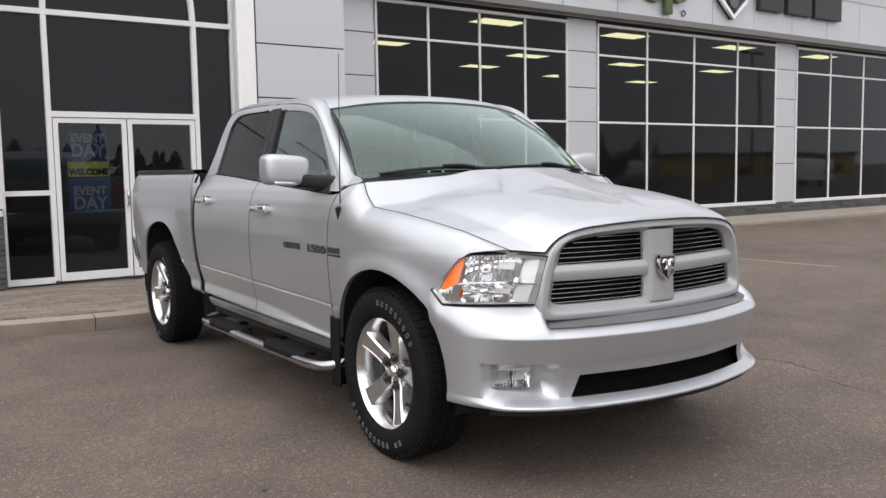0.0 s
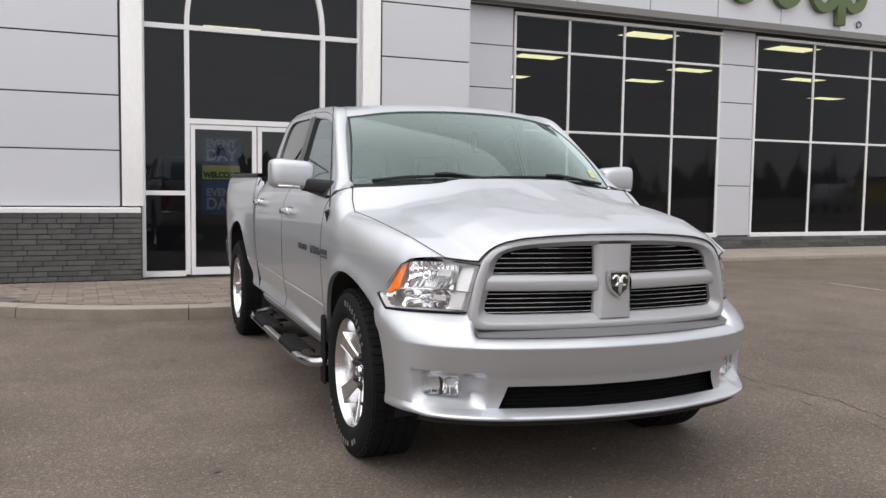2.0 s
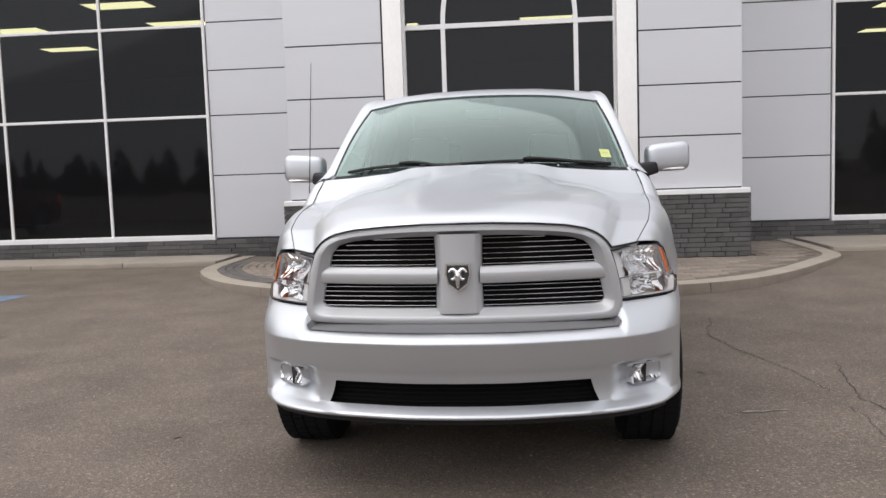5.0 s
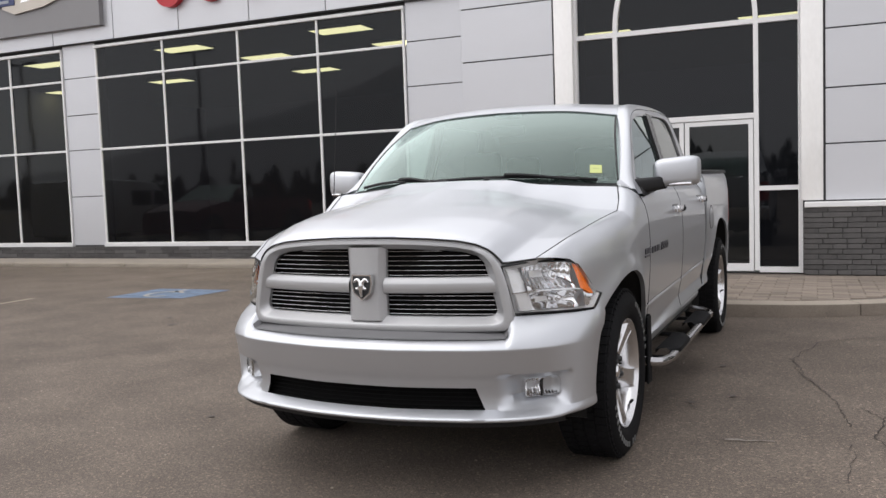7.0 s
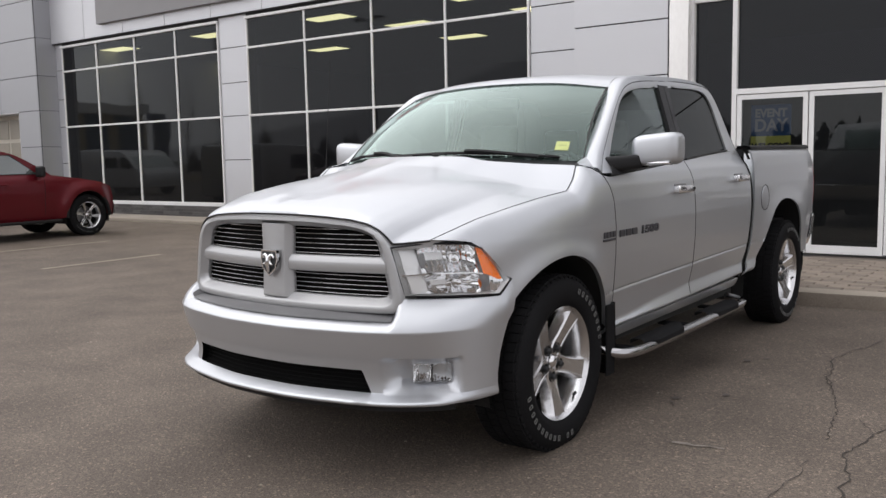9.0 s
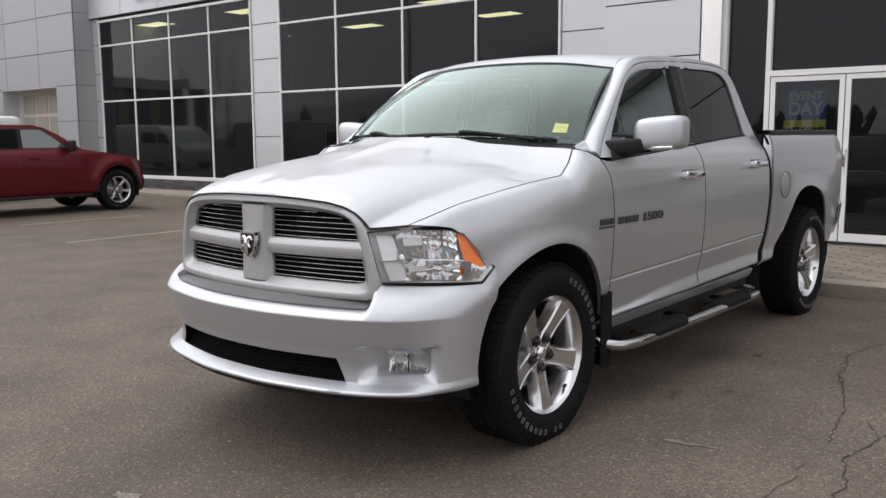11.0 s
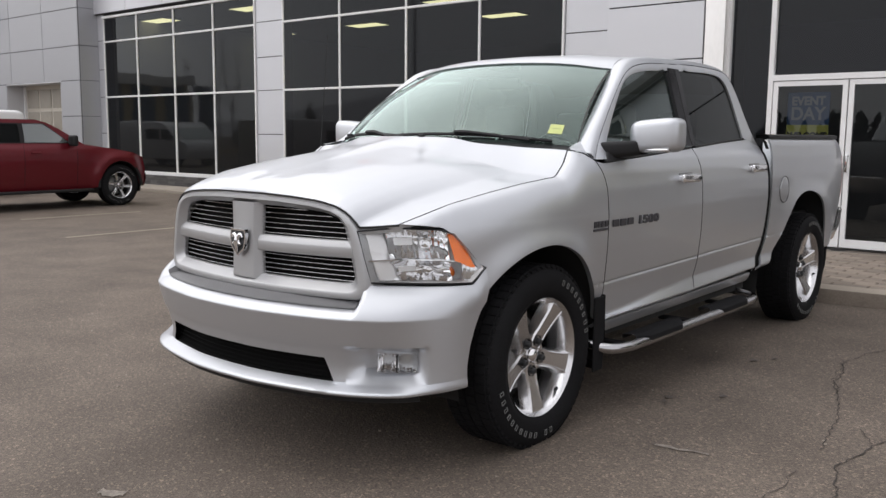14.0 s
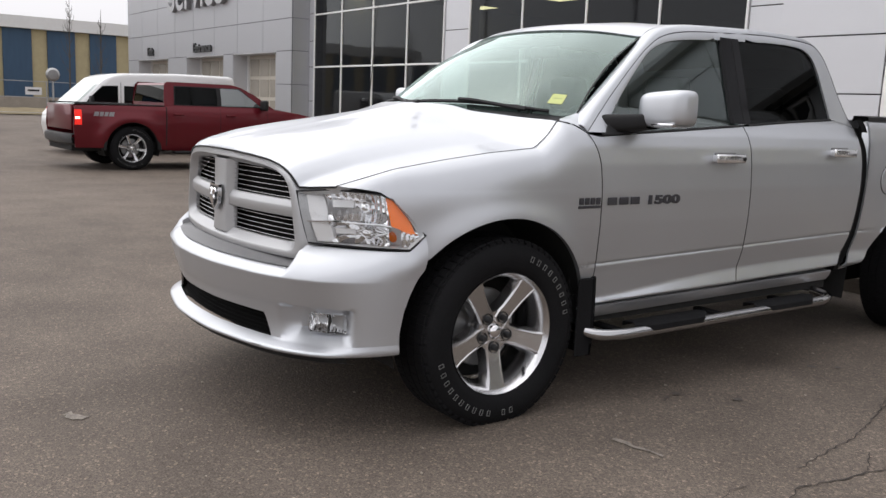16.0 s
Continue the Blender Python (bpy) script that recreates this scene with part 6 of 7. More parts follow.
# dark shut lines between the panels
for s in (1, -1):
    lines = [[(s * float(fender_x(y, z)) + s * 0.0, y, z) for y, z in SEAM1[:-1]], [(s * float(cab_x(y, z)), y, z) for y, z in SEAM2], [(s * float(cab_x(y, z)), y, z) for y, z in SEAM3]]
    lines[0] = [(s * float(cab_x(y, z)), y, z) for y, z in SEAM1]
    lines.append([(s * p[0], p[1], p[2]) for p in LOW_])
    lines.append([(s * x, y, z) for x, y, z in resample(E_h, 40)])
    for k, ln in enumerate(lines):
        part("shut_line", Geo().tube(ln, 0.0019, 5), SHUT, truck)
    for run in (F_[:8], F_[7:]):
        part("shut_line", Geo().tube([(s * x, y + 0.001, z - 0.004) for x, y, z in resample(run, 24)], 0.0045, 5), DARK_VOID, truck)
    part("cab_gap", Geo().grid([[(s * (float(cab_x(y, z)) - 0.02), y, z), (s * (float(cab_x(y, z)) - 0.02), y + 0.085, z)] for y, z in SEAM3]), DARK_VOID, truck)

# side mirrors
for s in (1, -1):
    rows = []
    for ph in np.linspace(-math.pi / 2, math.pi / 2, 17):
        row = []
        for th in np.linspace(0, 2 * math.pi, 33)[:-1]:
            c = lambda v, e: math.copysign(abs(v) ** e, v)
            x = 0.118 * c(math.cos(ph), 0.38) * c(math.cos(th), 0.42)
            y = 0.082 * c(math.cos(ph), 0.45) * c(math.sin(th), 0.62)
            z = 0.081 * c(math.sin(ph), 0.42)
            if y > 0.03:
                y = 0.03 + (y - 0.03) * 0.25
            z += 0.010 * (x / 0.118) * (1 if z > 0 else 0.3)
            row.append((s * (1.054 + 1.06 * x), 0.800 + y + 0.10 * x, 1.374 + z))
        rows.append(row)
    mirror = part("side_mirror", Geo().grid(rows, close_v=True), SILVER, truck, "silver door mirror", sharp=60)
    part("mirror_glass", Geo().box((s * 1.062, 0.834, 1.378), (0.19, 0.008, 0.115), 0.004), MIRROR, mirror, smooth=False)
    arm = []
    for t in np.linspace(0, 1, 9):
        cx, cy, cz = 0.862 + 0.135 * t, 0.635 + 0.135 * t, 1.298 + 0.020 * t
        hy, hz = 0.085 - 0.035 * t, 0.045 - 0.010 * t
        arm.append([(s * cx, cy + hy * c(math.cos(a), 0.6), cz + hz * c(math.sin(a), 0.6)) for a in np.linspace(0, 2 * math.pi, 25)[:-1]])
    part("mirror_arm", Geo().grid(arm, close_v=True), BLACK_PLASTIC, mirror, "black mirror arm", sharp=60)
    part("sail_panel", Geo().prism([(0.545, 1.250), (0.70, 1.258), (0.70, 1.345), (0.635, 1.335), (0.575, 1.285)], lambda a, b, d: (s * (float(cab_x(0, b)) - 0.008 + d), a, b), 0, 0.016), BLACK_PLASTIC, mirror, smooth=False)
    part("signal_strip", Geo().box((s * 1.080, 0.742, 1.306), (0.125, 0.035, 0.016), 0.005), CHROME, mirror, "clear signal strip")

# antenna on the right fender
part("antenna", Geo().tube([(-0.935, 0.40, 1.18), (-0.918, 0.42, 1.55), (-0.900, 0.44, 1.95)], [0.0032, 0.0024, 0.0015], 6).lathe([(0.004, 0.0), (0.022, 0.010), (0.019, 0.030), (0.007, 0.085), (0.0, 0.09)], 12, pose(-0.940, 0.40, 1.19, 0, 90, 0)), BLACK_PLASTIC, truck, "black whip antenna")

# badges on the doors: brand name as bars, the figures as figures
for s in (1, -1):
    X = float(cab_x(0, 0.957)) + 0.001
    yb, yn = (0.585, 0.925) if s > 0 else (0.885, 0.655)
    q = Geo()
    for k in range(3):
        q.box((s * (X + 0.003), yb + k * 0.074, 0.958), (0.006, 0.058, 0.035), 0.002, seg=1)
    part("badge_bars", q, BADGE, truck, "dark chrome raised badge", smooth=False)
    lettering("1500", 0.056, 0.003, BADGE, "lettering", truck, pose(s * (X + 0.001), yn, 0.939, 0, 0, 90 * s), squeeze=2.1, bold=0.0025)
    q = Geo()
    for k in range(4):
        q.box((s * (fender_x(0.40 + k * 0.034, 0.957) + 0.003), 0.395 + k * 0.034, 0.962), (0.006, 0.026, 0.030), 0.002, seg=1)
    q.box((s * (fender_x(0.45, 0.93) + 0.003), 0.446, 0.936), (0.006, 0.135, 0.012), 0.002, seg=1)
    part("badge_bars", q, BADGE, truck, "dark chrome raised badge", smooth=False)

# tailgate, rear bumper, bed floor, chassis
part("tailgate", Geo().box((0, 4.37, 1.07), (1.70, 0.07, 0.54), 0.02), SILVER, truck, sharp=40)
RB = spline([(-0.905, 4.36), (-0.925, 4.44), (-0.905, 4.53), (-0.80, 4.60), (-0.5, 4.65), (0, 4.67), (0.5, 4.65), (0.80, 4.60), (0.905, 4.53), (0.925, 4.44), (0.905, 4.36)], 61)
rows = [[(x * (1 - k * 0.03), y - k * 0.05 - lean, z) for k, z, lean in ((1.2, 0.82, 0.0), (0.2, 0.812, 0.0), (0.0, 0.79, 0.0), (0.0, 0.66, 0.06), (0.3, 0.57, 0.14), (1.2, 0.54, 0.17))] for x, y in RB]
rear_bumper = part("rear_bumper", Geo().grid(rows), CHROME, truck, "chrome rear bumper", sharp=40)
part("bed_floor", Geo().box((0, 3.56, 0.80), (1.66, 1.66, 0.04)), BLACK_PLASTIC, truck, smooth=False)
part("bed_front", Geo().box((0, 2.74, 1.08), (1.72, 0.04, 0.58)), BLACK_PLASTIC, truck, smooth=False)
q = Geo()
q.box((0, 1.5, 0.45), (1.72, 2.06, 0.14))
q.box((0, -0.05, 0.50), (1.10, 1.45, 0.34))
q.box((0.40, 1.9, 0.42), (0.12, 4.9, 0.14))
q.box((-0.40, 1.9, 0.42), (0.12, 4.9, 0.14))
q.box((0, 3.3, 0.50), (1.05, 1.5, 0.24))
q.tube([(-0.75, 3.50, 0.40), (0.75, 3.50, 0.40)], 0.055, 10)
q.lathe([(0.0, -0.14), (0.14, -0.10), (0.15, 0.0), (0.14, 0.10), (0.0, 0.14)], 16, Matrix.Translation((0, 3.50, 0.40)))
q.tube([(-0.70, 0.0, 0.37), (0.70, 0.0, 0.37)], 0.045, 10)
q.box((0, 2.66, 0.95), (1.64, 0.03, 0.72))
q.box((0, -0.70, 0.76), (1.0, 0.06, 0.46))
part("chassis", q, DARK_VOID, truck, "dark underbody", smooth=False)
# unseen plate added below the bumper to darken the ground there
part("splash_panel", Geo().box((0, -0.58, 0.385), (1.24, 0.60, 0.02), 0.006, seg=1), DARK_VOID, truck, smooth=False)
# inner lining that closes the cab behind the door skins
for s in (1, -1):
    part("cab_lining", Geo().grid([[(s * 0.84, y, z) for z in (0.52, 1.24)] for y in (0.46, 2.62)]), DARK_VOID, truck)

# cabin
dash = [[(x, y - 0.06 * (1 - (x / 0.8) ** 2), z) for y, z in ((0.30, 1.27), (0.45, 1.315), (0.66, 1.300), (0.78, 1.255), (0.82, 1.10), (0.78, 0.85))] for x in np.linspace(-0.80, 0.80, 17)]
part("dashboard", Geo().grid(dash), BLACK_PLASTIC, truck, "dark grey dashboard", sharp=40)
sw = Geo()
sw.tube([(0.40 + 0.19 * math.cos(a), 0.98 - 0.075 * math.sin(a), 1.20 + 0.175 * math.sin(a)) for a in np.linspace(0, 2 * math.pi, 29)], 0.016, 8, cap=False)
sw.box((0.40, 0.975, 1.19), (0.34, 0.04, 0.06), 0.015)
part("steering_wheel", sw, BLACK_PLASTIC, truck, "black steering wheel")
part("headliner", Geo().grid([[(x, y, z - 0.02 * (x / 0.6) ** 2) for x in np.linspace(-0.62, 0.62, 9)] for y, z in [(y, 1.775) for y in np.linspace(1.02, 2.36, 8)] + [(2.41, 1.760), (2.45, 1.72), (2.47, 1.67)]]), HEADLINER, truck)
part("rear_view_mirror", Geo().box((0.0, 0.98, 1.665), (0.22, 0.035, 0.065), 0.014), BLACK_PLASTIC, truck)
part("sensor_pod", Geo().box((0.0, 0.985, 1.755), (0.16, 0.10, 0.03), 0.012), BLACK_PLASTIC, truck)
for x0 in (0.40, -0.40):
    for y0, zt in ((1.42, 1.30), (2.28, 1.28)):
        seat = part("seat", Geo().box((x0, y0 - 0.22, 0.86), (0.50, 0.50, 0.18), 0.05, seg=3).box((x0, 0, 0), (0.48, 0.13, 0.62), 0.05, Matrix.Translation((0, y0, zt - 0.26)) @ pose(0, 0, 0, -14), 3), SEAT_CLOTH, truck, "dark grey cloth seat")
        part("headrest", Geo().box((x0, y0 + 0.12, zt + 0.16), (0.27, 0.10, 0.20), 0.04, seg=3), SEAT_CLOTH, seat)
        for dx in (-0.06, 0.06):
            part("headrest_post", Geo().tube([(x0 + dx, y0 + 0.10, zt), (x0 + dx, y0 + 0.12, zt + 0.10)], 0.007, 6), CHROME, seat)


# ---- wheels ----
def build_wheel(R=0.405, W=0.27, rim_r=0.263, spokes=5, slim=1.05):
    """A wheel about the x axis, outer face at +x, middle of the hub face at x = 0."""
    wheel = new("wheel")
    xo = 0.085
    prof = [(rim_r - 0.004, xo - 0.030), (rim_r + 0.010, xo - 0.008), (rim_r + 0.035, xo + 0.002), (0.335, xo + 0.006), (0.365, xo), (0.385, xo - 0.012), (R - 0.010, xo - 0.026), (R - 0.003, xo - 0.045), (R - 0.003, xo - W + 0.045), (R - 0.010, xo - W + 0.026), (0.37, xo - W + 0.004), (0.30, xo - W), (rim_r - 0.004, xo - W + 0.03)]
    tyre = part("tyre", Geo().lathe(prof, 72), RUBBER, wheel, "black all-terrain tyre with raised white lettering", sharp=60)
    q = Geo()
    n = 62
    for k in range(n):
        a = 2 * math.pi * k / n
        for row, (x, w) in enumerate(((xo - 0.050, 0.052), (xo - 0.105, 0.044), (xo - 0.160, 0.044), (xo - 0.215, 0.052))):
            b = a + (0.5 if row % 2 else 0.0) * 2 * math.pi / n
            m = Euler((b, 0, 0)).to_matrix().to_4x4()
            q.box((x, 0, R - 0.001), (w, 0.036, 0.010), 0, m @ pose(0, 0, 0, 0, 0, 0))
        m = Euler((a, 0, 0)).to_matrix().to_4x4()
        q.box((xo - 0.026, 0, R - 0.016), (0.022, 0.024, 0.020), 0, m)
    part("tread", q, RUBBER, tyre, smooth=False)
    # lettering as plain pale outlined bars
    q = Geo()
    for a0, a1, n in ((72, 8, 9), (192, 282, 13)):
        for k in range(n):
            if n == 13 and k == 10:
                continue
            a = radians(a0 + (a1 - a0) * (k + 0.5) / n)
            m = Euler((a - math.pi / 2, 0, 0)).to_matrix().to_4x4()
            for dy, dz, sy, sz in ((-0.007, 0.339, 0.0014, 0.024), (0.007, 0.339, 0.0014, 0.024), (0, 0.3505, 0.0154, 0.0014), (0, 0.3275, 0.0154, 0.0014)):
                q.box((xo + 0.0075, dy, dz), (0.003, sy, sz), 0, m)
    part("raised_bars", q, WHITE_INK, tyre, "pale raised bars", smooth=False)["kind"] = "stuff"
    # rim: barrel, lip, spokes, cap, nuts
    prof = [(0.257, xo - W + 0.03), (0.240, xo - W + 0.05), (0.230, -0.06), (0.238, xo - 0.060), (0.247, xo - 0.032), (0.257, xo - 0.020), (rim_r, xo - 0.012), (rim_r + 0.003, xo - 0.020), (rim_r, xo - 0.035)]
    rim = part("rim", Geo().lathe(prof, 72), ALLOY, wheel, "polished five-spoke alloy rim", sharp=50)
    for k in range(spokes):
        a = radians(-90 + 360 / spokes * k)
        m = Euler((a, 0, 0)).to_matrix().to_4x4()     # spoke along +y, turned about x
        rows = []
        for r, w, x, d in ((0.030, 0.040, 0.016, 0.06), (0.078, 0.039, 0.018, 0.06), (0.12, 0.036, 0.027, 0.055), (0.17, 0.038, 0.038, 0.055), (0.215, 0.043, 0.049, 0.055), (0.240, 0.048, 0.055, 0.055), (0.252, 0.053, 0.058, 0.05)):
            rows.append([m @ Vector(p) for p in ((x - d, r, -w * slim - 0.012), (x - 0.008, r, -w * slim), (x, r, -w * slim + 0.006), (x, r, -w * slim + 0.010), (x - 0.003, r, -w * slim + 0.013), (x - 0.003, r, w * slim - 0.013), (x, r, w * slim - 0.010), (x, r, w * slim - 0.006), (x - 0.008, r, w * slim), (x - d, r, w * slim + 0.012))])
        part("spoke", Geo().grid(rows), ALLOY, rim, sharp=22)
        m2 = Euler((a, 0, 0)).to_matrix().to_4x4() @ Matrix.Translation((0.020, 0.070, 0))
        nut = part("lug_nut", Geo().lathe([(0.0, 0.018), (0.010, 0.017), (0.0145, 0.009), (0.0155, -0.006), (0.020, -0.008), (0.023, 0.001), (0.026, 0.002)], 12, m2), SIGN_DARK, rim, "dark lug nut", sharp=50)
    part("hub", Geo().lathe([(0.0, 0.012), (0.086, 0.013), (0.094, -0.004), (0.09, -0.06)], 30), ALLOY, rim, sharp=40)
    part("centre_cap", Geo().lathe([(0.0, 0.036), (0.018, 0.034), (0.030, 0.026), (0.034, 0.016), (0.034, -0.02)], 24), CHROME, rim, sharp=40)
    part("valve_stem", Geo().tube([(xo - 0.035, 0.235 * math.cos(radians(-52)), 0.235 * math.sin(radians(-52))), (xo - 0.02, 0.215 * math.cos(radians(-52)), 0.215 * math.sin(radians(-52)))], 0.008, 8), BLACK_PLASTIC, rim)
    part("brake_disc", Geo().lathe([(0.0, -0.075), (0.17, -0.075), (0.175, -0.085), (0.17, -0.10), (0.0, -0.10)], 40), STEEL, rim, "dull brake disc", sharp=40)
    # dark disc put behind the brake for the shade inside the rim
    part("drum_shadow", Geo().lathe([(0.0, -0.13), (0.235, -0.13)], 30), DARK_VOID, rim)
    return wheel


w0 = build_wheel()
w0.parent = truck
w0.matrix_local = pose(0.862, 0.008, 0.406)
for x, y, flip, turn in ((0.870, 3.605, 0, 33), (-0.862, 0.008, 180, 22), (-0.870, 3.605, 180, -10)):
    w = copy_thing(w0, pose(0, 0, 0))
    w.parent = truck
    w.matrix_local = pose(x, y, 0.406, 0, 0, flip) @ pose(0, 0, 0, turn)


# ---- service wing to the west ----
YS = 12.45
q = Geo()
solid(-32.1, -16.3, YS + 0.02, YS + 0.4, 2.82, 7.2, q)
for a, b in ((-32.1, -30.7), (-27.0, -24.95), (-21.44, -20.62), (-17.36, -16.3)):
    solid(a, b, YS + 0.02, YS + 0.4, 0, 2.82, q)
solid(-16.5, -16.3, YS + 0.4, 13.4, 0, 7.2, q)
solid(-32.1, -31.8, YS + 0.4, 26, 0, 7.2, q)
solid(-32.1, -16.4, 26.0, 26.3, 0, 7.2, q)
solid(-32.1, -16.4, YS + 0.3, 26.2, 7.1, 7.2, q)
service = structure("wall_service", q, PANEL_BACK, "pale grey panelled service wing wall", "wall", smooth=False)
for a, b in ((-32.1, -30.7), (-27.0, -24.95), (-21.44, -20.62), (-17.36, -16.3)):
    zs = [0.02, 0.9, 1.85, 2.82]
    panels(service, [(a, b, c, d, YS + 0.02) for c, d in zip(zs, zs[1:])], mat=PANEL_GREY)
fx = np.linspace(-32.1, -16.3, 9)
for c, d in ((2.82, 3.75), (3.75, 4.75), (4.75, 5.75), (5.75, 7.25)):
    panels(service, [(a, b, c, d, YS + 0.02) for a, b in zip(fx, fx[1:])], mat=PANEL_GREY)
for a, b in zip([0.02, 0.9, 1.85, 2.82, 3.75, 4.75, 5.75], [0.9, 1.85, 2.82, 3.75, 4.75, 5.75, 7.25]):
    part("wall_panel", Geo().box((-16.29, (YS + 13.02) / 2 + 0.02, (a + b) / 2), (0.02, 0.55, b - a - 0.012), 0.003, seg=1), PANEL_GREY, service, smooth=False)
for k, (a, b) in enumerate(((-30.7, -27.0), (-24.95, -21.44), (-20.62, -17.36))):
    q = Geo()
    y = YS + 0.55
    solid(a, b, y + 0.03, y + 0.06, 0, 2.8, q)
    dr = structure("door_%d" % (k + 3), q, DOOR_SECTION, "closed cream sectional overhead door with obscure panes", "overhead door", smooth=False)
    for xj in (a, b):
        part("jamb", Geo().box((xj, YS + 0.28, 1.41), (0.03, 0.54, 2.82)), PANEL, dr, smooth=False)
    part("jamb", Geo().box(((a + b) / 2, YS + 0.28, 2.81), (b - a, 0.54, 0.03)), PANEL, dr, smooth=False)
    nc = 4
    cw = (b - a - 0.2) / nc
    for r in range(4):
        for c in range(nc):
            x0, z0 = a + 0.1 + c * cw, 0.12 + r * 0.66
            part("door_pane", Geo().box((x0 + cw / 2, y + 0.02, z0 + 0.3), (cw - 0.09, 0.012, 0.55), 0.004, seg=1), DOOR_PANE, dr, smooth=False)
    for xx in (a + 0.03, b - 0.03):
        part("door_track", Geo().box((xx, y, 1.4), (0.06, 0.08, 2.8)), MULLION, dr, smooth=False)
sv = lettering("Service", 1.75, 0.08, BRUSHED, "service_sign", None, pose(-23.8, YS - 0.09, 4.52), squeeze=1.08, bold=0.02)
tagged(sv, "large raised metal letters reading Service", "sign")
for txt, xx in (("Exit", -29.0), ("Entrance", -23.3)):
    sg = lettering(txt, 0.46, 0.03, SIGN_DARK, "door_sign", None, pose(xx, YS - 0.03, 2.96), squeeze=1.05, bold=0.01)
    tagged(sg, "dark raised letters reading %s above an overhead door" % txt, "sign")


# ---- red pickup and white van on the west side ----
def simple_vehicle_side(fx, bottom, top, left, right, s, nu=60, nv=20):
    return on_side(coons(bottom, top, left, right, nu, nv, 0.002), fx, s)


red_truck = new("red_pickup")
red_truck.matrix_world = pose(-9.72, 5.60, 0, 0, 0, 1.6)     # y runs forwards from the rear axle
tagged(red_truck, "dark red crew-cab pickup with its nose to the showroom wall", "pickup truck")


def red_x(y, z):
    return soft_interp(z, [0.25, 0.42, 0.6, 0.85, 1.0, 1.10, 1.18], [0.86, 0.90, 0.925, 0.94, 0.935, 0.915, 0.88]) - 0.10 * smooth01(3.95, 4.35, y) + flare(y, z, 0.0, 0.40, 0.52, 0.045) + flare(y, z, 3.70, 0.40, 0.52, 0.045)


for s in (1, -1):
    bot = [(-0.98, 0.40), (-0.55, 0.40)] + circle_arc(0, 0.39, 0.47, 180, 0, 24) + [(0.60, 0.36), (2.0, 0.34), (3.10, 0.36)] + circle_arc(3.70, 0.39, 0.47, 180, 0, 24) + [(4.22, 0.40), (4.33, 0.42)]
    tp = [(-0.98, 1.13), (0.60, 1.17), (1.6, 1.18), (2.55, 1.19), (2.95, 1.16), (3.5, 1.10), (4.0, 1.02), (4.30, 0.93)]
    P = simple_vehicle_side(red_x, bot, tp, [(-0.98, 0.40), (-1.01, 0.8), (-0.98, 1.13)], [(4.33, 0.42), (4.36, 0.7), (4.30, 0.93)], s, 130, 22)
    part("body_side", Geo().grid(flanged(P, (-s, 0, 0), 0.03)), RED_PAINT, red_truck, sharp=40)
    # cab side with glass
    def gx(z):
        return 0.885 - 0.22 * (z - 1.17)
    rows = [[(s * gx(z) , y0 + (y1 - y0) * t, z) for t in np.linspace(0, 1, 8)] for z, y0, y1 in ((1.16, 0.60, 2.95), (1.30, 0.60, 2.72), (1.45, 0.61, 2.45), (1.56, 0.625, 2.20), (1.61, 0.68, 1.98))]
    part("cab_side", Geo().grid(rows), RED_PAINT, red_truck)
    for y0b, y1b, y0t, y1t, mt in ((0.80, 1.62, 0.82, 1.62, PRIVACY_GLASS), (1.72, 2.62, 1.72, 2.12, PALE_GLASS)):
        rows = [[(s * (gx(z) + 0.006), a + (b - a) * t, z) for t in np.linspace(0, 1, 6)] for z, a, b in ((1.205, y0b, y1b), (1.36, (y0b + y0t) / 2, (y1b + y1t) / 2 + 0.02), (1.53, y0t, y1t))]
        part("window", Geo().grid(rows), mt, red_truck)
        rows = [[(s * (gx(z) + 0.004), a + (b - a) * t, z) for t in (0, 1)] for z, a, b in ((1.19, y0b - 0.02, y1b + 0.03), (1.545, y0t - 0.02, y1t + 0.03))]
        part("window_seal", Geo().grid(rows), BLACK_PLASTIC, red_truck)
    part("window_post", Geo().grid([[(s * (gx(z) + 0.005), a, z) for a in (1.60, 1.75)] for z in (1.195, 1.54)]), BLACK_PLASTIC, red_truck, "black post")
    for yy in (0.62, 1.67, 2.75):
        part("door_gap", Geo().tube([(s * (red_x(yy, z) + 0.001), yy + 0.03 * (z - 0.8), z) for z in np.linspace(0.45, 1.15, 8)], 0.011 if yy < 1 else 0.004, 5), DARK_VOID, red_truck)
    for yy in (0.85, 1.90):
        part("door_handle", Geo().box((s * (red_x(yy, 1.0) + 0.018), yy, 1.02), (0.025, 0.20, 0.035), 0.008), RED_PAINT, red_truck)
    for yc in (0.0, 3.70):
        rows = [[(s * (red_x(yc, 0.7) + o), yc + r * math.cos(a), 0.39 + r * math.sin(a)) for r, o in ((0.53, -0.01), (0.51, 0.02), (0.47, 0.022), (0.455, -0.02))] for a in np.linspace(-0.05, math.pi + 0.05, 26)]
        part("arch_trim", Geo().grid(rows), BLACK_PLASTIC, red_truck, "dark plastic arch trim")
        line = [(yc + 0.50 * math.cos(a), max(0.25, 0.39 + 0.50 * math.sin(a))) for a in np.linspace(-0.3, math.pi + 0.3, 20)]
        part("wheel_liner", Geo().grid([[(s * x, y, z) for x in (0.90, 0.5)] for y, z in line]).poly([(s * 0.5, y, z) for y, z in line]), DARK_VOID, red_truck)
    part("running_board", Geo().box((s * 0.93, 1.9, 0.33), (0.16, 2.3, 0.05), 0.02), BLACK_PLASTIC, red_truck, "black running board")
    mr = part("side_mirror", Geo().box((s * 1.03, 2.62, 1.24), (0.20, 0.12, 0.20), 0.04, seg=3), BLACK_PLASTIC, red_truck, "black door mirror")
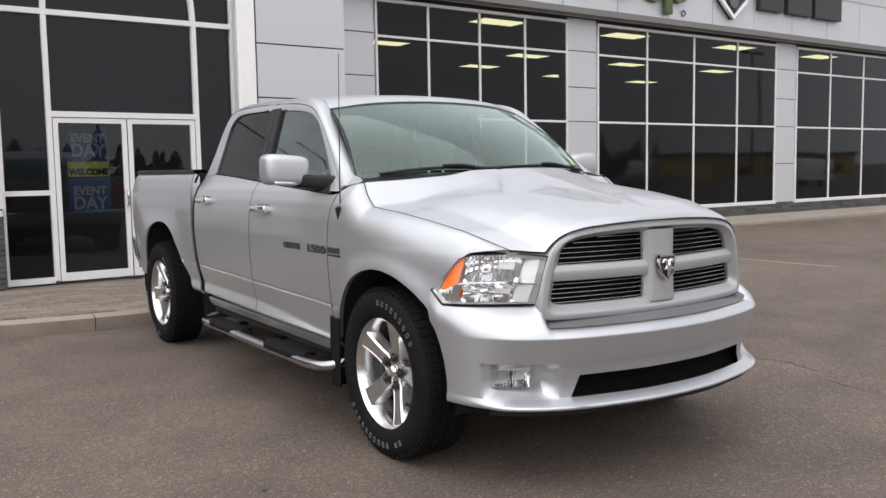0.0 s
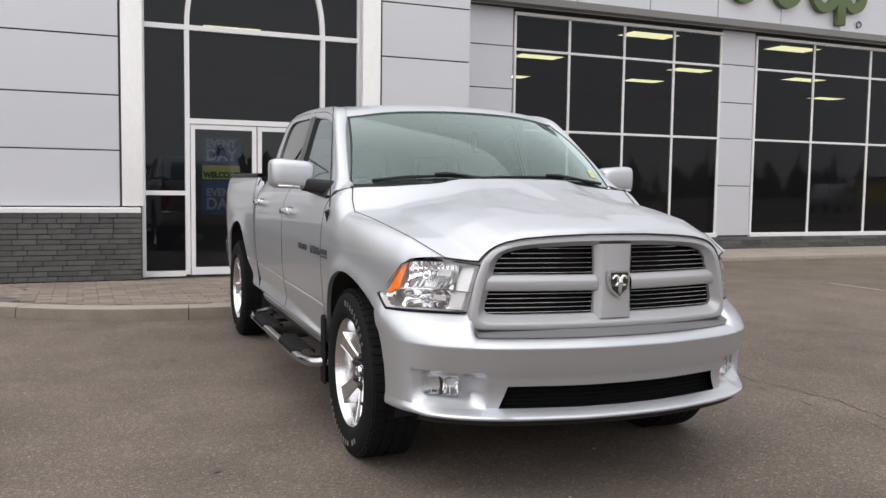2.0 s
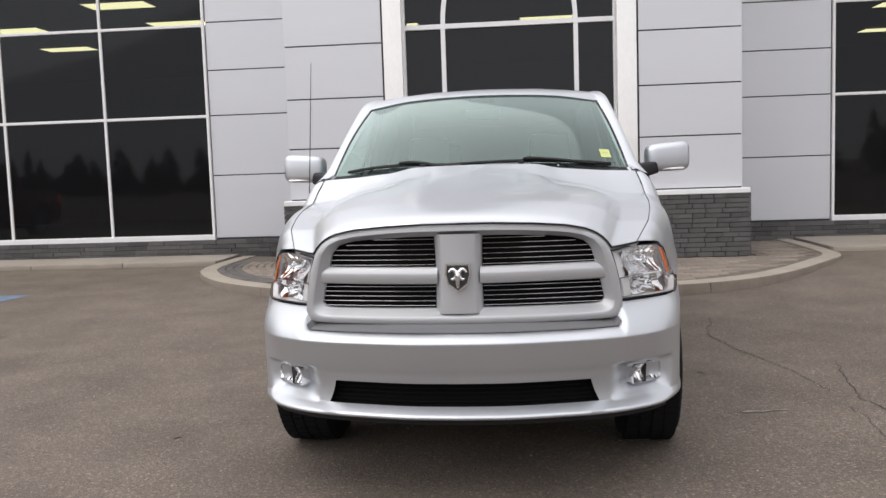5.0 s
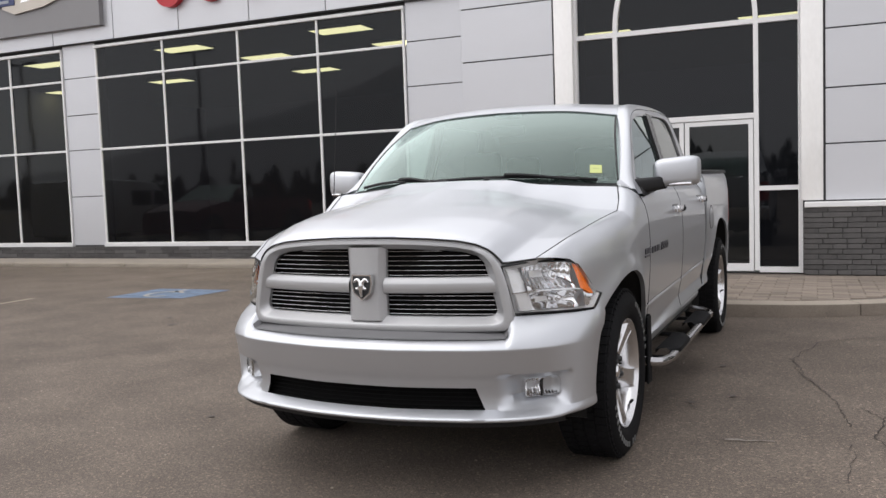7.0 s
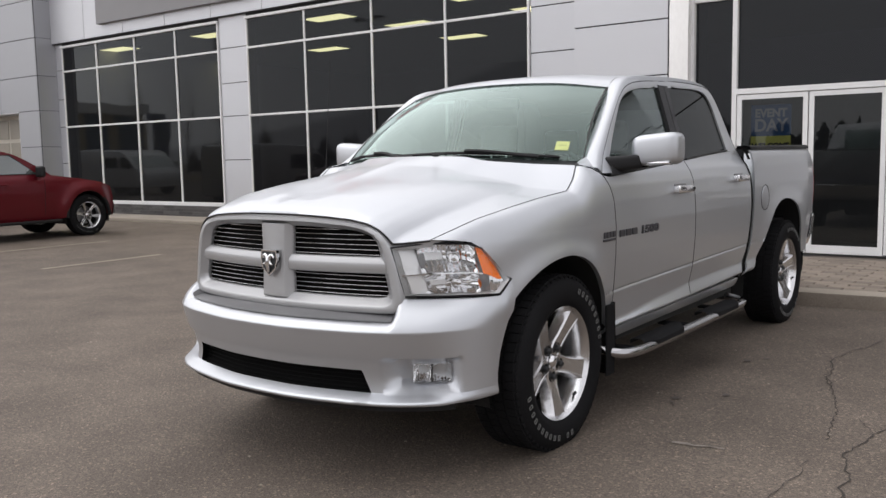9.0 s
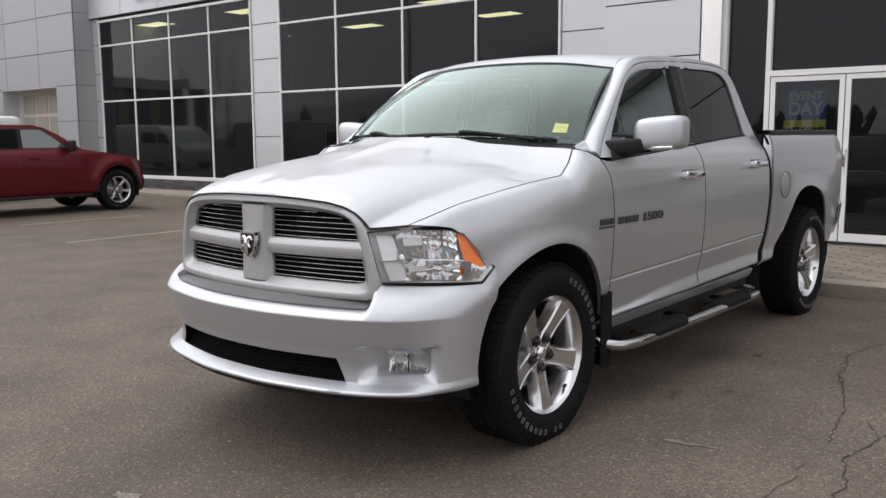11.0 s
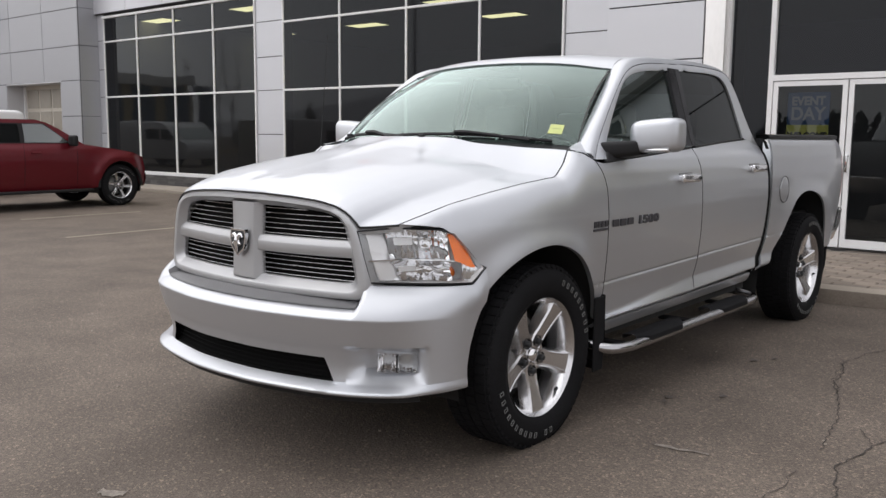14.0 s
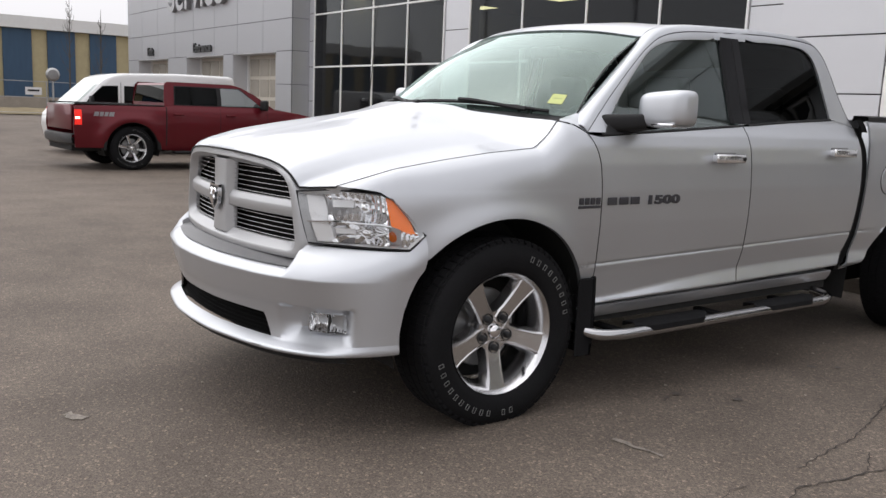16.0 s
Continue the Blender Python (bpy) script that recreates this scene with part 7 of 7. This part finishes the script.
    part("mirror_arm", Geo().box((s * 0.92, 2.62, 1.20), (0.10, 0.05, 0.05), 0.01), BLACK_PLASTIC, mr)
    rows = [[(s * (red_x(y, z) + 0.006), y, z) for y in (-0.99, -0.93, -0.87)] for z in np.linspace(0.80, 1.06, 5)]
    tail = part("tail_light", Geo().grid(rows), LIT_RED, red_truck, "lit red tail lamp")
    part("clear_lens", Geo().grid([[(s * (red_x(y, z) + 0.009), y, z) for y in (-0.98, -0.94, -0.90)] for z in (0.90, 0.94)]), LIT_WHITE, tail, "lit white lens")
    for y0, y1 in ((-0.66, -0.58), (-0.565, -0.50), (-0.485, -0.42), (-0.405, -0.32)):
        part("bed_decal", Geo().grid([[(s * (red_x(y + 0.3 * (z - 0.99), z) + 0.003), y + 0.3 * (z - 0.99), z) for y in (y0, y1)] for z in (0.955, 0.995, 1.03)]), SIGN_GREY, red_truck, "pale grey bed decal")
rows = [[(u * xw, y, z + 0.05 * (1 - u * u)) for u in np.linspace(-1, 1, 11)] for xw, y, z in ((0.84, 2.75, 1.19), (0.85, 3.2, 1.14), (0.83, 3.7, 1.07), (0.80, 4.1, 0.99), (0.78, 4.30, 0.92))]
part("hood", Geo().grid(rows), RED_PAINT, red_truck)
rows = [[(u * xw, y + 0.05 * (1 - u * u), z) for u in np.linspace(-1, 1, 11)] for xw, y, z in ((0.78, 4.30, 0.92), (0.80, 4.36, 0.7), (0.82, 4.40, 0.55), (0.80, 4.36, 0.36))]
part("front_bumper", Geo().grid(rows), RED_PAINT, red_truck)
rows = [[(u * xw, y, z + 0.015 * (1 - u * u)) for u in np.linspace(-1, 1, 11)] for xw, y, z in ((0.79, 0.68, 1.580), (0.785, 1.2, 1.60), (0.785, 1.7, 1.60), (0.79, 2.0, 1.585))]
part("roof", Geo().grid(rows), RED_PAINT, red_truck)
part("windshield", Geo().grid([[(u * xw, y + 0.06 * (1 - u * u), z) for u in np.linspace(-1, 1, 9)] for xw, y, z in ((0.79, 2.0, 1.60), (0.84, 2.5, 1.40), (0.87, 2.93, 1.17))]), WINDSHIELD, red_truck)
part("cab_back", Geo().grid([[(u * xw, y, z) for u in np.linspace(-1, 1, 5)] for xw, y, z in ((0.875, 0.615, 1.235), (0.88, 0.60, 1.1), (0.88, 0.60, 0.5))]), RED_PAINT, red_truck)
part("back_header", Geo().grid([[(u * xw, y, z) for u in np.linspace(-1, 1, 5)] for xw, y, z in ((0.79, 0.68, 1.588), (0.80, 0.645, 1.545))]), RED_PAINT, red_truck)
for s in (1, -1):
    part("back_post", Geo().grid([[(s * x, y, z) for x in (xw, xw - 0.05)] for xw, y, z in ((0.80, 0.645, 1.545), (0.875, 0.605, 1.235))]), RED_PAINT, red_truck)
part("rear_window", Geo().grid([[(u * xw, y + 0.004, z) for u in np.linspace(-1, 1, 5)] for xw, y, z in ((0.755, 0.645, 1.55), (0.83, 0.605, 1.23))]), PRIVACY_GLASS, red_truck, "dark tinted back glass")
part("tailgate", Geo().box((0, -0.985, 0.92), (1.60, 0.06, 0.44), 0.015), RED_PAINT, red_truck, sharp=40)
part("rear_bumper", Geo().grid([[(u * 0.90, -1.03 - 0.09 * (1 - u ** 4) + d, z) for d, z in ((0.10, 0.64), (0.0, 0.63), (-0.012, 0.56), (0.0, 0.48), (0.08, 0.44))] for u in np.linspace(-1, 1, 21)]), SIGN_DARK, red_truck, "dark rear bumper", sharp=40)
part("bed_rail", Geo().box((0.86, -0.18, 1.165), (0.08, 1.56, 0.025), 0.008).box((-0.86, -0.18, 1.165), (0.08, 1.56, 0.025), 0.008), BLACK_PLASTIC, red_truck)
q = Geo().box((0, 1.6, 0.42), (1.5, 5.2, 0.16)).box((0, -0.2, 0.75), (1.6, 1.5, 0.05)).box((0, 3.4, 0.7), (1.1, 1.4, 0.5))
part("chassis", q, DARK_VOID, red_truck, smooth=False)
for x0 in (0.42, -0.42):
    for y0 in (1.1, 1.95):
        part("seat", Geo().box((x0, y0, 1.05), (0.48, 0.14, 0.60), 0.05).box((x0, y0 + 0.02, 1.42), (0.26, 0.10, 0.16), 0.04), SEAT_CLOTH, red_truck)
w1 = build_wheel(spokes=6, slim=0.62)
w1.parent = red_truck
w1.matrix_local = pose(0.855, 0, 0.395) @ pose(0, 0, 0, 20) @ Matrix.Diagonal((0.9, 0.96, 0.96, 1))
for x, y, fl in ((0.855, 3.51, 0), (-0.855, 0, 180), (-0.855, 3.51, 180)):
    w = copy_thing(w1, pose(0, 0, 0))
    w.parent = red_truck
    w.matrix_local = pose(x, y, 0.395, 0, 0, fl) @ pose(0, 0, 0, 20) @ Matrix.Diagonal((0.9, 0.96, 0.96, 1))

for ob in list(red_truck.children):          # short nose ahead of the middle post
    if ob.type == "MESH":
        for v in ob.data.vertices:
            if v.co.y > 1.6:
                v.co.y = 1.6 + (v.co.y - 1.6) * 0.91
van = new("white_van")
van.matrix_world = pose(-14.0, 7.42, 0) @ Matrix.Diagonal((1, 0.89, 0.925, 1))
tagged(van, "white cargo van parked beyond the red pickup", "van")
VO = [(-2.25, 0.35), (-2.32, 0.65), (-2.28, 0.95), (-2.10, 1.10), (-1.95, 1.16), (-1.35, 1.72), (-1.15, 1.88), (-0.8, 1.96), (0.6, 2.02), (2.0, 2.02), (2.14, 1.96), (2.18, 1.6), (2.20, 0.35)]
VO = resample(VO + [VO[0]], 80)[:-1]
vc = VO.mean(0)
rows = []
for x, k in ((-1.0, 0.93), (-0.985, 0.97), (-0.94, 1.0), (0.94, 1.0), (0.985, 0.97), (1.0, 0.93)):
    rows.append([(x, vc[0] + (p[0] - vc[0]) * k, vc[1] + (p[1] - vc[1]) * k) for p in VO])
vb = Geo().grid(rows, close_v=True)
vb.poly(rows[0])
vb.poly(rows[-1], flip=True)
part("body", vb, WHITE_PAINT, van, sharp=40)
for s in (1, -1):
    vw = part("window", Geo().prism([(-1.75, 1.20), (-1.62, 1.36), (-1.33, 1.64), (-0.95, 1.66), (-0.95, 1.20)], lambda a, b, d: (s * (0.998 + d), a, b), 0, 0.008), PRIVACY_GLASS, van, smooth=False)
    part("window", Geo().prism([(-0.80, 1.20), (-0.80, 1.66), (0.10, 1.66), (0.10, 1.20)], lambda a, b, d: (s * (0.998 + d), a, b), 0, 0.008), PRIVACY_GLASS, van, smooth=False)
    part("door_gap", Geo().tube([(s * 1.002, -0.88, z) for z in (0.4, 1.0, 1.75)], 0.005, 5), DARK_VOID, van)
    part("side_mirror", Geo().box((s * 1.12, -1.62, 1.28), (0.18, 0.10, 0.24), 0.04), BLACK_PLASTIC, van)
    part("roof_gutter", Geo().box((s * 0.985, 0.5, 1.82), (0.03, 2.9, 0.02), 0.005), WHITE_PAINT, van)
part("windshield", Geo().grid([[(u * xw, y, z) for u in np.linspace(-1, 1, 7)] for xw, y, z in ((0.86, -1.965, 1.19), (0.84, -1.66, 1.475), (0.80, -1.385, 1.72))]), PALE_GLASS, van)
for x, y, fl in ((0.84, -1.45, 0), (0.84, 1.45, 0), (-0.84, -1.45, 180), (-0.84, 1.45, 180)):
    w = copy_thing(w0, pose(0, 0, 0))
    w.parent = van
    w.matrix_local = pose(x, y, 0.37, 0, 0, fl) @ Matrix.Diagonal((0.9, 0.90, 0.90, 1))

# ---- distance: striped shed, fence, saplings ----
shed = new("striped_shed")
shed.matrix_world = pose(-60, 0, 0)
tagged(shed, "long shed with blue and cream cladding and a pale roof", "building")
y = -20.0
k = 0
q0 = Geo()
solid(-14, -0.1, -20, 45, 0, 5.6, q0)
part("wall", q0, SHED_CREAM, shed, smooth=False)
y0s = 14.04 - 2.88 * 12
while y0s < 45:
    part("wall_panel", Geo().box((0.0, y0s - 0.94, 3.0), (0.12, 1.86, 5.2), 0.01, seg=1), SHED_BLUE, shed, smooth=False)
    y0s += 2.88
q0 = Geo()
solid(-14.4, 0.35, -20.5, 45.5, 5.62, 6.45, q0)
part("roof", q0, SHED_ROOF, shed, "pale roof edge", smooth=False)
part("base_wall", solid(-0.05, 0.18, -20, 45, 0, 0.95), CONCRETE, shed, smooth=False)

fence = new("wire_fence")
fence.matrix_world = pose(-46, 0, 0)
tagged(fence, "chain-link fence with steel posts before the shed", "fence")
for yy in np.arange(-6, 24, 3.0):
    part("post", Geo().tube([(0, yy, 0), (0, yy, 1.9)], 0.035, 8), STEEL, fence)
for z in (0.15, 1.0, 1.88):
    part("rail", Geo().tube([(0, -6, z), (0, 21, z)], 0.02, 6), STEEL, fence)
part("small_sign", Geo().box((0.06, 11.3, 1.35), (0.02, 0.85, 0.42)), WHITE_PAINT, fence, "small white sign", smooth=False)
part("sign_bars", Geo().box((0.075, 11.3, 1.38), (0.01, 0.6, 0.10)), SIGN_DARK, fence, smooth=False)
dish = part("round_sign", Geo().lathe([(0.0, 0.12), (0.35, 0.10), (0.48, 0.0), (0.5, -0.05), (0.0, -0.06)], 28, Matrix.Translation((-43, 11.7, 2.25)) @ Matrix.Scale(0.72, 4)), STEEL, None)
tagged(dish, "round white dish on a slim post by the fence", "dish")
part("post", Geo().tube([(-43.05, 11.7, 0), (-43.05, 11.7, 2.2)], 0.05, 8), STEEL, dish)
q = Geo().grid([[(x + 0.4 * math.sin(3.1 * yy), yy, 0.02 + 0.22 * max(0, math.sin((x + 58) / 12 * math.pi)) + rnd.uniform(0, 0.08)) for yy in np.linspace(-20, 45, 90)] for x in np.linspace(-58, -46, 10)])
structure("grass_strip", q, GRASS, "strip of dry grass before the shed", "grass")


def sapling(h, seed):
    r = random.Random(seed)
    q = Geo()
    q.tube([(0, 0, 0), (0.05, 0.03, h * 0.5), (0.02, 0.08, h)], [0.06, 0.04, 0.008], 6)
    for k in range(34):
        z = r.uniform(0.3, 0.95) * h
        a, ln = r.uniform(0, 6.28), r.uniform(0.5, 1.2) * (1.1 - z / h) * h * 0.28
        p0 = Vector((0.03, 0.04, z))
        p1 = p0 + Vector((math.cos(a) * ln * 0.45, math.sin(a) * ln * 0.45, ln))
        q.tube([p0, (p0 + p1) / 2 + Vector((math.cos(a) * 0.08, math.sin(a) * 0.08, 0)), p1], [0.014, 0.010, 0.004], 4, cap=False)
    return q


for k, (x, y, h) in enumerate(((-45, 13.0, 6.6), (-47, 15.2, 6.2), (-44, 16.6, 6.8), (-46, 17.2, 6.4))):
    t_ = part("sapling", sapling(h, k), TWIGS, None)
    t_.matrix_world = pose(x, y, 0)
    tagged(t_, "slender leafless sapling by the fence", "tree", "saplings by the fence")

# ---- across the road: conifers, a yellow store and lamp posts, mirrored in the glass ----
q, r = Geo(), random.Random(5)


def conifer(cx, cy, h, w):
    q.tube([(cx, cy, 0), (cx, cy, h)], [0.16, 0.02], 5, cap=False)
    n = int(26 + h * 7)
    for k in range(n):
        f = (k + r.random()) / n
        z = h * (0.08 + 0.92 * f)
        a = r.uniform(0, 6.28)
        ln = w * (1 - f) ** 0.85 * r.uniform(0.6, 1.15) + 0.12
        d = Vector((math.cos(a), math.sin(a), -0.25))
        s_ = Vector((-math.sin(a), math.cos(a), 0)) * ln * 0.30
        c = Vector((cx, cy, z))
        q.poly([c, c + d * ln * 0.6 + s_, c + d * ln + Vector((0, 0, -0.1)), c + d * ln * 0.6 - s_])
        q.poly([c + Vector((0, 0, 0.2)), c + d * ln * 0.7 + Vector((0, 0, 0.25)), c + d * ln, c + d * ln * 0.5 + Vector((0, 0, -0.35))])


for k in range(120):
    x = -110 + 220 * (k + r.random()) / 120
    y = -44 - r.uniform(0, 14) - 0.0015 * x * x
    conifer(x, y, r.uniform(2.4, 4.0) if k % 7 or -42 < x < 10 else r.uniform(4.6, 6.4), r.uniform(0.9, 1.7))
for k in range(70):
    x = -110 + 220 * (k + r.random()) / 70
    conifer(x, -62 - r.uniform(0, 8), r.uniform(3.6, 5.2), 2.6)
tagged(part("tree_belt", q, CONIFER, None, smooth=False), "dark belt of conifers across the road", "woods", kind="stuff")
store = new("yellow_store")
store.matrix_world = pose(98, -36, 0)
tagged(store, "low yellow-walled store across the road", "building")
part("wall", solid(-15, 15, -8, 0, 0, 2.5), YELLOW_WALL, store, smooth=False)
part("roof", solid(-15.3, 15.3, -8.3, 0.3, 2.5, 2.9), SIGN_DARK, store, smooth=False)
for xx in (-9, 0, 9):
    part("window", Geo().box((xx, 0.03, 0.75), (5.0, 0.1, 1.0)), PRIVACY_GLASS, store, smooth=False)
# bare trees and parked vehicles that the showroom glass mirrors
for k, (x, y, h) in enumerate(((-62, -27, 9.5), (-66, -28.5, 11.0), (-69, -26, 8.6), (-72.5, -28, 9.8))):
    t_ = part("bare_tree", sapling(h, 20 + k), TWIGS, None)
    t_.matrix_world = pose(x, y, 0) @ Matrix.Diagonal((1.6, 1.6, 1, 1))
    tagged(t_, "tall leafless tree across the lot", "tree", "bare trees across the lot")


def parked(name, at, paint, outline, panes, label, category, axles):
    """A parked vehicle: a rounded shell along y with dark panes, lamps and four wheels."""
    car = new(name)
    car.matrix_world = at
    tagged(car, label, category)
    O = resample(outline + [outline[0]], 72)[:-1]
    c = O.mean(0)
    rings = [[(x, c[0] + (p[0] - c[0]) * k, c[1] + (p[1] - c[1]) * k) for p in O] for x, k in ((-0.93, 0.90), (-0.915, 0.96), (-0.86, 1.0), (0.86, 1.0), (0.915, 0.96), (0.93, 0.90))]
    shell = Geo().grid(rings, close_v=True)
    shell.poly(rings[0])
    shell.poly(rings[-1], flip=True)
    part("body", shell, paint, car, sharp=40)
    for sd in (1, -1):
        for pane_ in panes:
            part("window", Geo().prism(pane_, lambda a, b, d: (sd * (0.926 + d), a, b), 0, 0.008), PRIVACY_GLASS, car, smooth=False)
        part("tail_light", Geo().box((sd * 0.80, max(p[0] for p in outline) - 0.01, 0.95), (0.16, 0.06, 0.26), 0.02), RED_LENS, car)
    for ya in axles:
        for xa, fl_ in ((0.80, 0), (-0.80, 180)):
            w_ = copy_thing(w0, pose(0, 0, 0))
            w_.parent = car
            w_.matrix_local = pose(xa, ya, 0.36, 0, 0, fl_) @ Matrix.Diagonal((0.9, 0.88, 0.88, 1))
    return car


parked("parked_suv", pose(51.5, -4.5, 0, 0, 0, 40), WHITE_PAINT,
       [(-2.3, 0.35), (-2.35, 0.70), (-2.25, 0.95), (-1.25, 1.08), (-0.65, 1.62), (-0.2, 1.72), (1.6, 1.72), (2.1, 1.62), (2.25, 1.05), (2.3, 0.40)],
       [[(-1.05, 1.12), (-0.55, 1.54), (0.15, 1.58), (0.15, 1.12)], [(0.25, 1.12), (0.25, 1.58), (1.15, 1.58), (1.15, 1.12)], [(1.25, 1.12), (1.25, 1.56), (1.85, 1.52), (1.98, 1.12)]],
       "white sport utility vehicle parked across the lot", "car", (-1.4, 1.4))
parked("parked_pickup", pose(43.6, -11.0, 0, 0, 0, 60), SILVER,
       [(-2.6, 0.40), (-2.65, 0.75), (-2.5, 1.00), (-1.35, 1.10), (-0.75, 1.64), (-0.4, 1.72), (0.85, 1.72), (1.05, 1.62), (1.12, 1.12), (2.7, 1.12), (2.75, 0.90), (2.72, 0.45)],
       [[(-1.1, 1.15), (-0.62, 1.56), (0.0, 1.60), (0.0, 1.15)], [(0.1, 1.15), (0.1, 1.60), (0.85, 1.60), (0.92, 1.15)]],
       "grey pickup parked across the lot", "pickup truck", (-1.75, 1.75))
van_b = copy_thing(van, pose(-27.5, 3.6, 0, 0, 0, 90) @ Matrix.Diagonal((1, 1.3, 1.05, 1)))
tagged(van_b, "long white cargo van parked farther out on the lot", "van")
lp = None
for x, y in ((54, -10), (-37, -10), (-26, -12)):
    if lp is None:
        lp = new("street_lamp")
        part("pole", Geo().tube([(0, 0, 0), (0, 0, 9.2)], [0.11, 0.07], 10), SIGN_DARK, lp)
        for s in (1, -1):
            part("lamp_head", Geo().box((s * 0.75, 0, 9.25), (0.75, 0.35, 0.16), 0.04).tube([(0, 0, 9.15), (s * 0.45, 0, 9.25)], 0.04, 6), SIGN_DARK, lp)
        part("base", Geo().lathe([(0.0, 0.75), (0.28, 0.75), (0.30, 0.0)], 18, pose(0, 0, 0, 0, -90, 0)), CONCRETE, lp)
        lp.matrix_world = pose(x, y, 0)
        tagged(lp, "dark twin-headed parking lot lamp post", "lamp post", "lot lamp posts")
    else:
        copy_thing(lp, pose(x, y, 0))


# ---- paving pieces last ----
PW, PD = 0.30, 0.15
cells = []
for r_ in range(int(5.6 / PD)):
    for c_ in range(int(9.6 / PW)):
        x = -1.2 + (c_ + (0.5 if r_ % 2 else 0.0)) * PW
        y = 7.75 + r_ * PD
        if y > 11.0 and (0.2 < x < 6.95) or min(math.hypot(x - p[0], y - p[1]) for p in rim[6:40]) < 1.22 and x < 0.75:
            continue
        if all(inside(x + a, y + b, inner) for a, b in ((-PW / 2, -PD / 2), (PW / 2, -PD / 2), (-PW / 2, PD / 2), (PW / 2, PD / 2))):
            cells.append((x, y))
pm = Geo().box((0, 0, 0), (PW - 0.010, PD - 0.010, 0.05), 0.006, seg=1).mesh("paver", PAVER, smooth=False)
cells.sort(key=lambda c: c[1])
for x, y in cells[:290]:
    ob = new("paver", pm)
    ob.parent = paving
    ob.matrix_local = pose(x, y, plat_z(y) - 0.024 + rnd.uniform(-0.002, 0.002), -1.4, rnd.uniform(-0.4, 0.4), 0)
rest = Geo()
for x, y in cells[290:]:
    rest.box((x, y, plat_z(y) - 0.024 + rnd.uniform(-0.002, 0.002)), (PW - 0.010, PD - 0.010, 0.05), 0)
pr = part("paver_rows", rest, PAVER_JOINED, paving, smooth=False)
pr["kind"] = "stuff"
# curved rows of pavers round the west end, the outer three dark
meshes = [Geo().box((0, 0, 0), (0.192, 0.098, 0.05), 0.006, seg=1).mesh("paver", m_, smooth=False) for m_ in (PAVER_DARK, PAVER)]
for row in range(9):
    line = resample([tuple(p) for p in (rim + nrm * (0.298 + 0.108 * row))[6:40]], 400)
    acc, last = 0.1 * (row % 2), line[0]
    for p0, p1 in zip(line, line[1:]):
        acc += math.hypot(p1[0] - p0[0], p1[1] - p0[1])
        if acc < 0.202:
            continue
        acc -= 0.202
        if p1[0] > 0.75 or p1[1] > 10.95 and p1[0] > 0.2:
            continue
        ob = new("paver", meshes[0 if row < 3 else 1])
        ob.parent = paving
        ob.matrix_local = pose(p1[0], p1[1], plat_z(p1[1]) - 0.018 + rnd.uniform(-0.0015, 0.0015), 0, 0, math.degrees(math.atan2(p1[1] - p0[1], p1[0] - p0[0])))
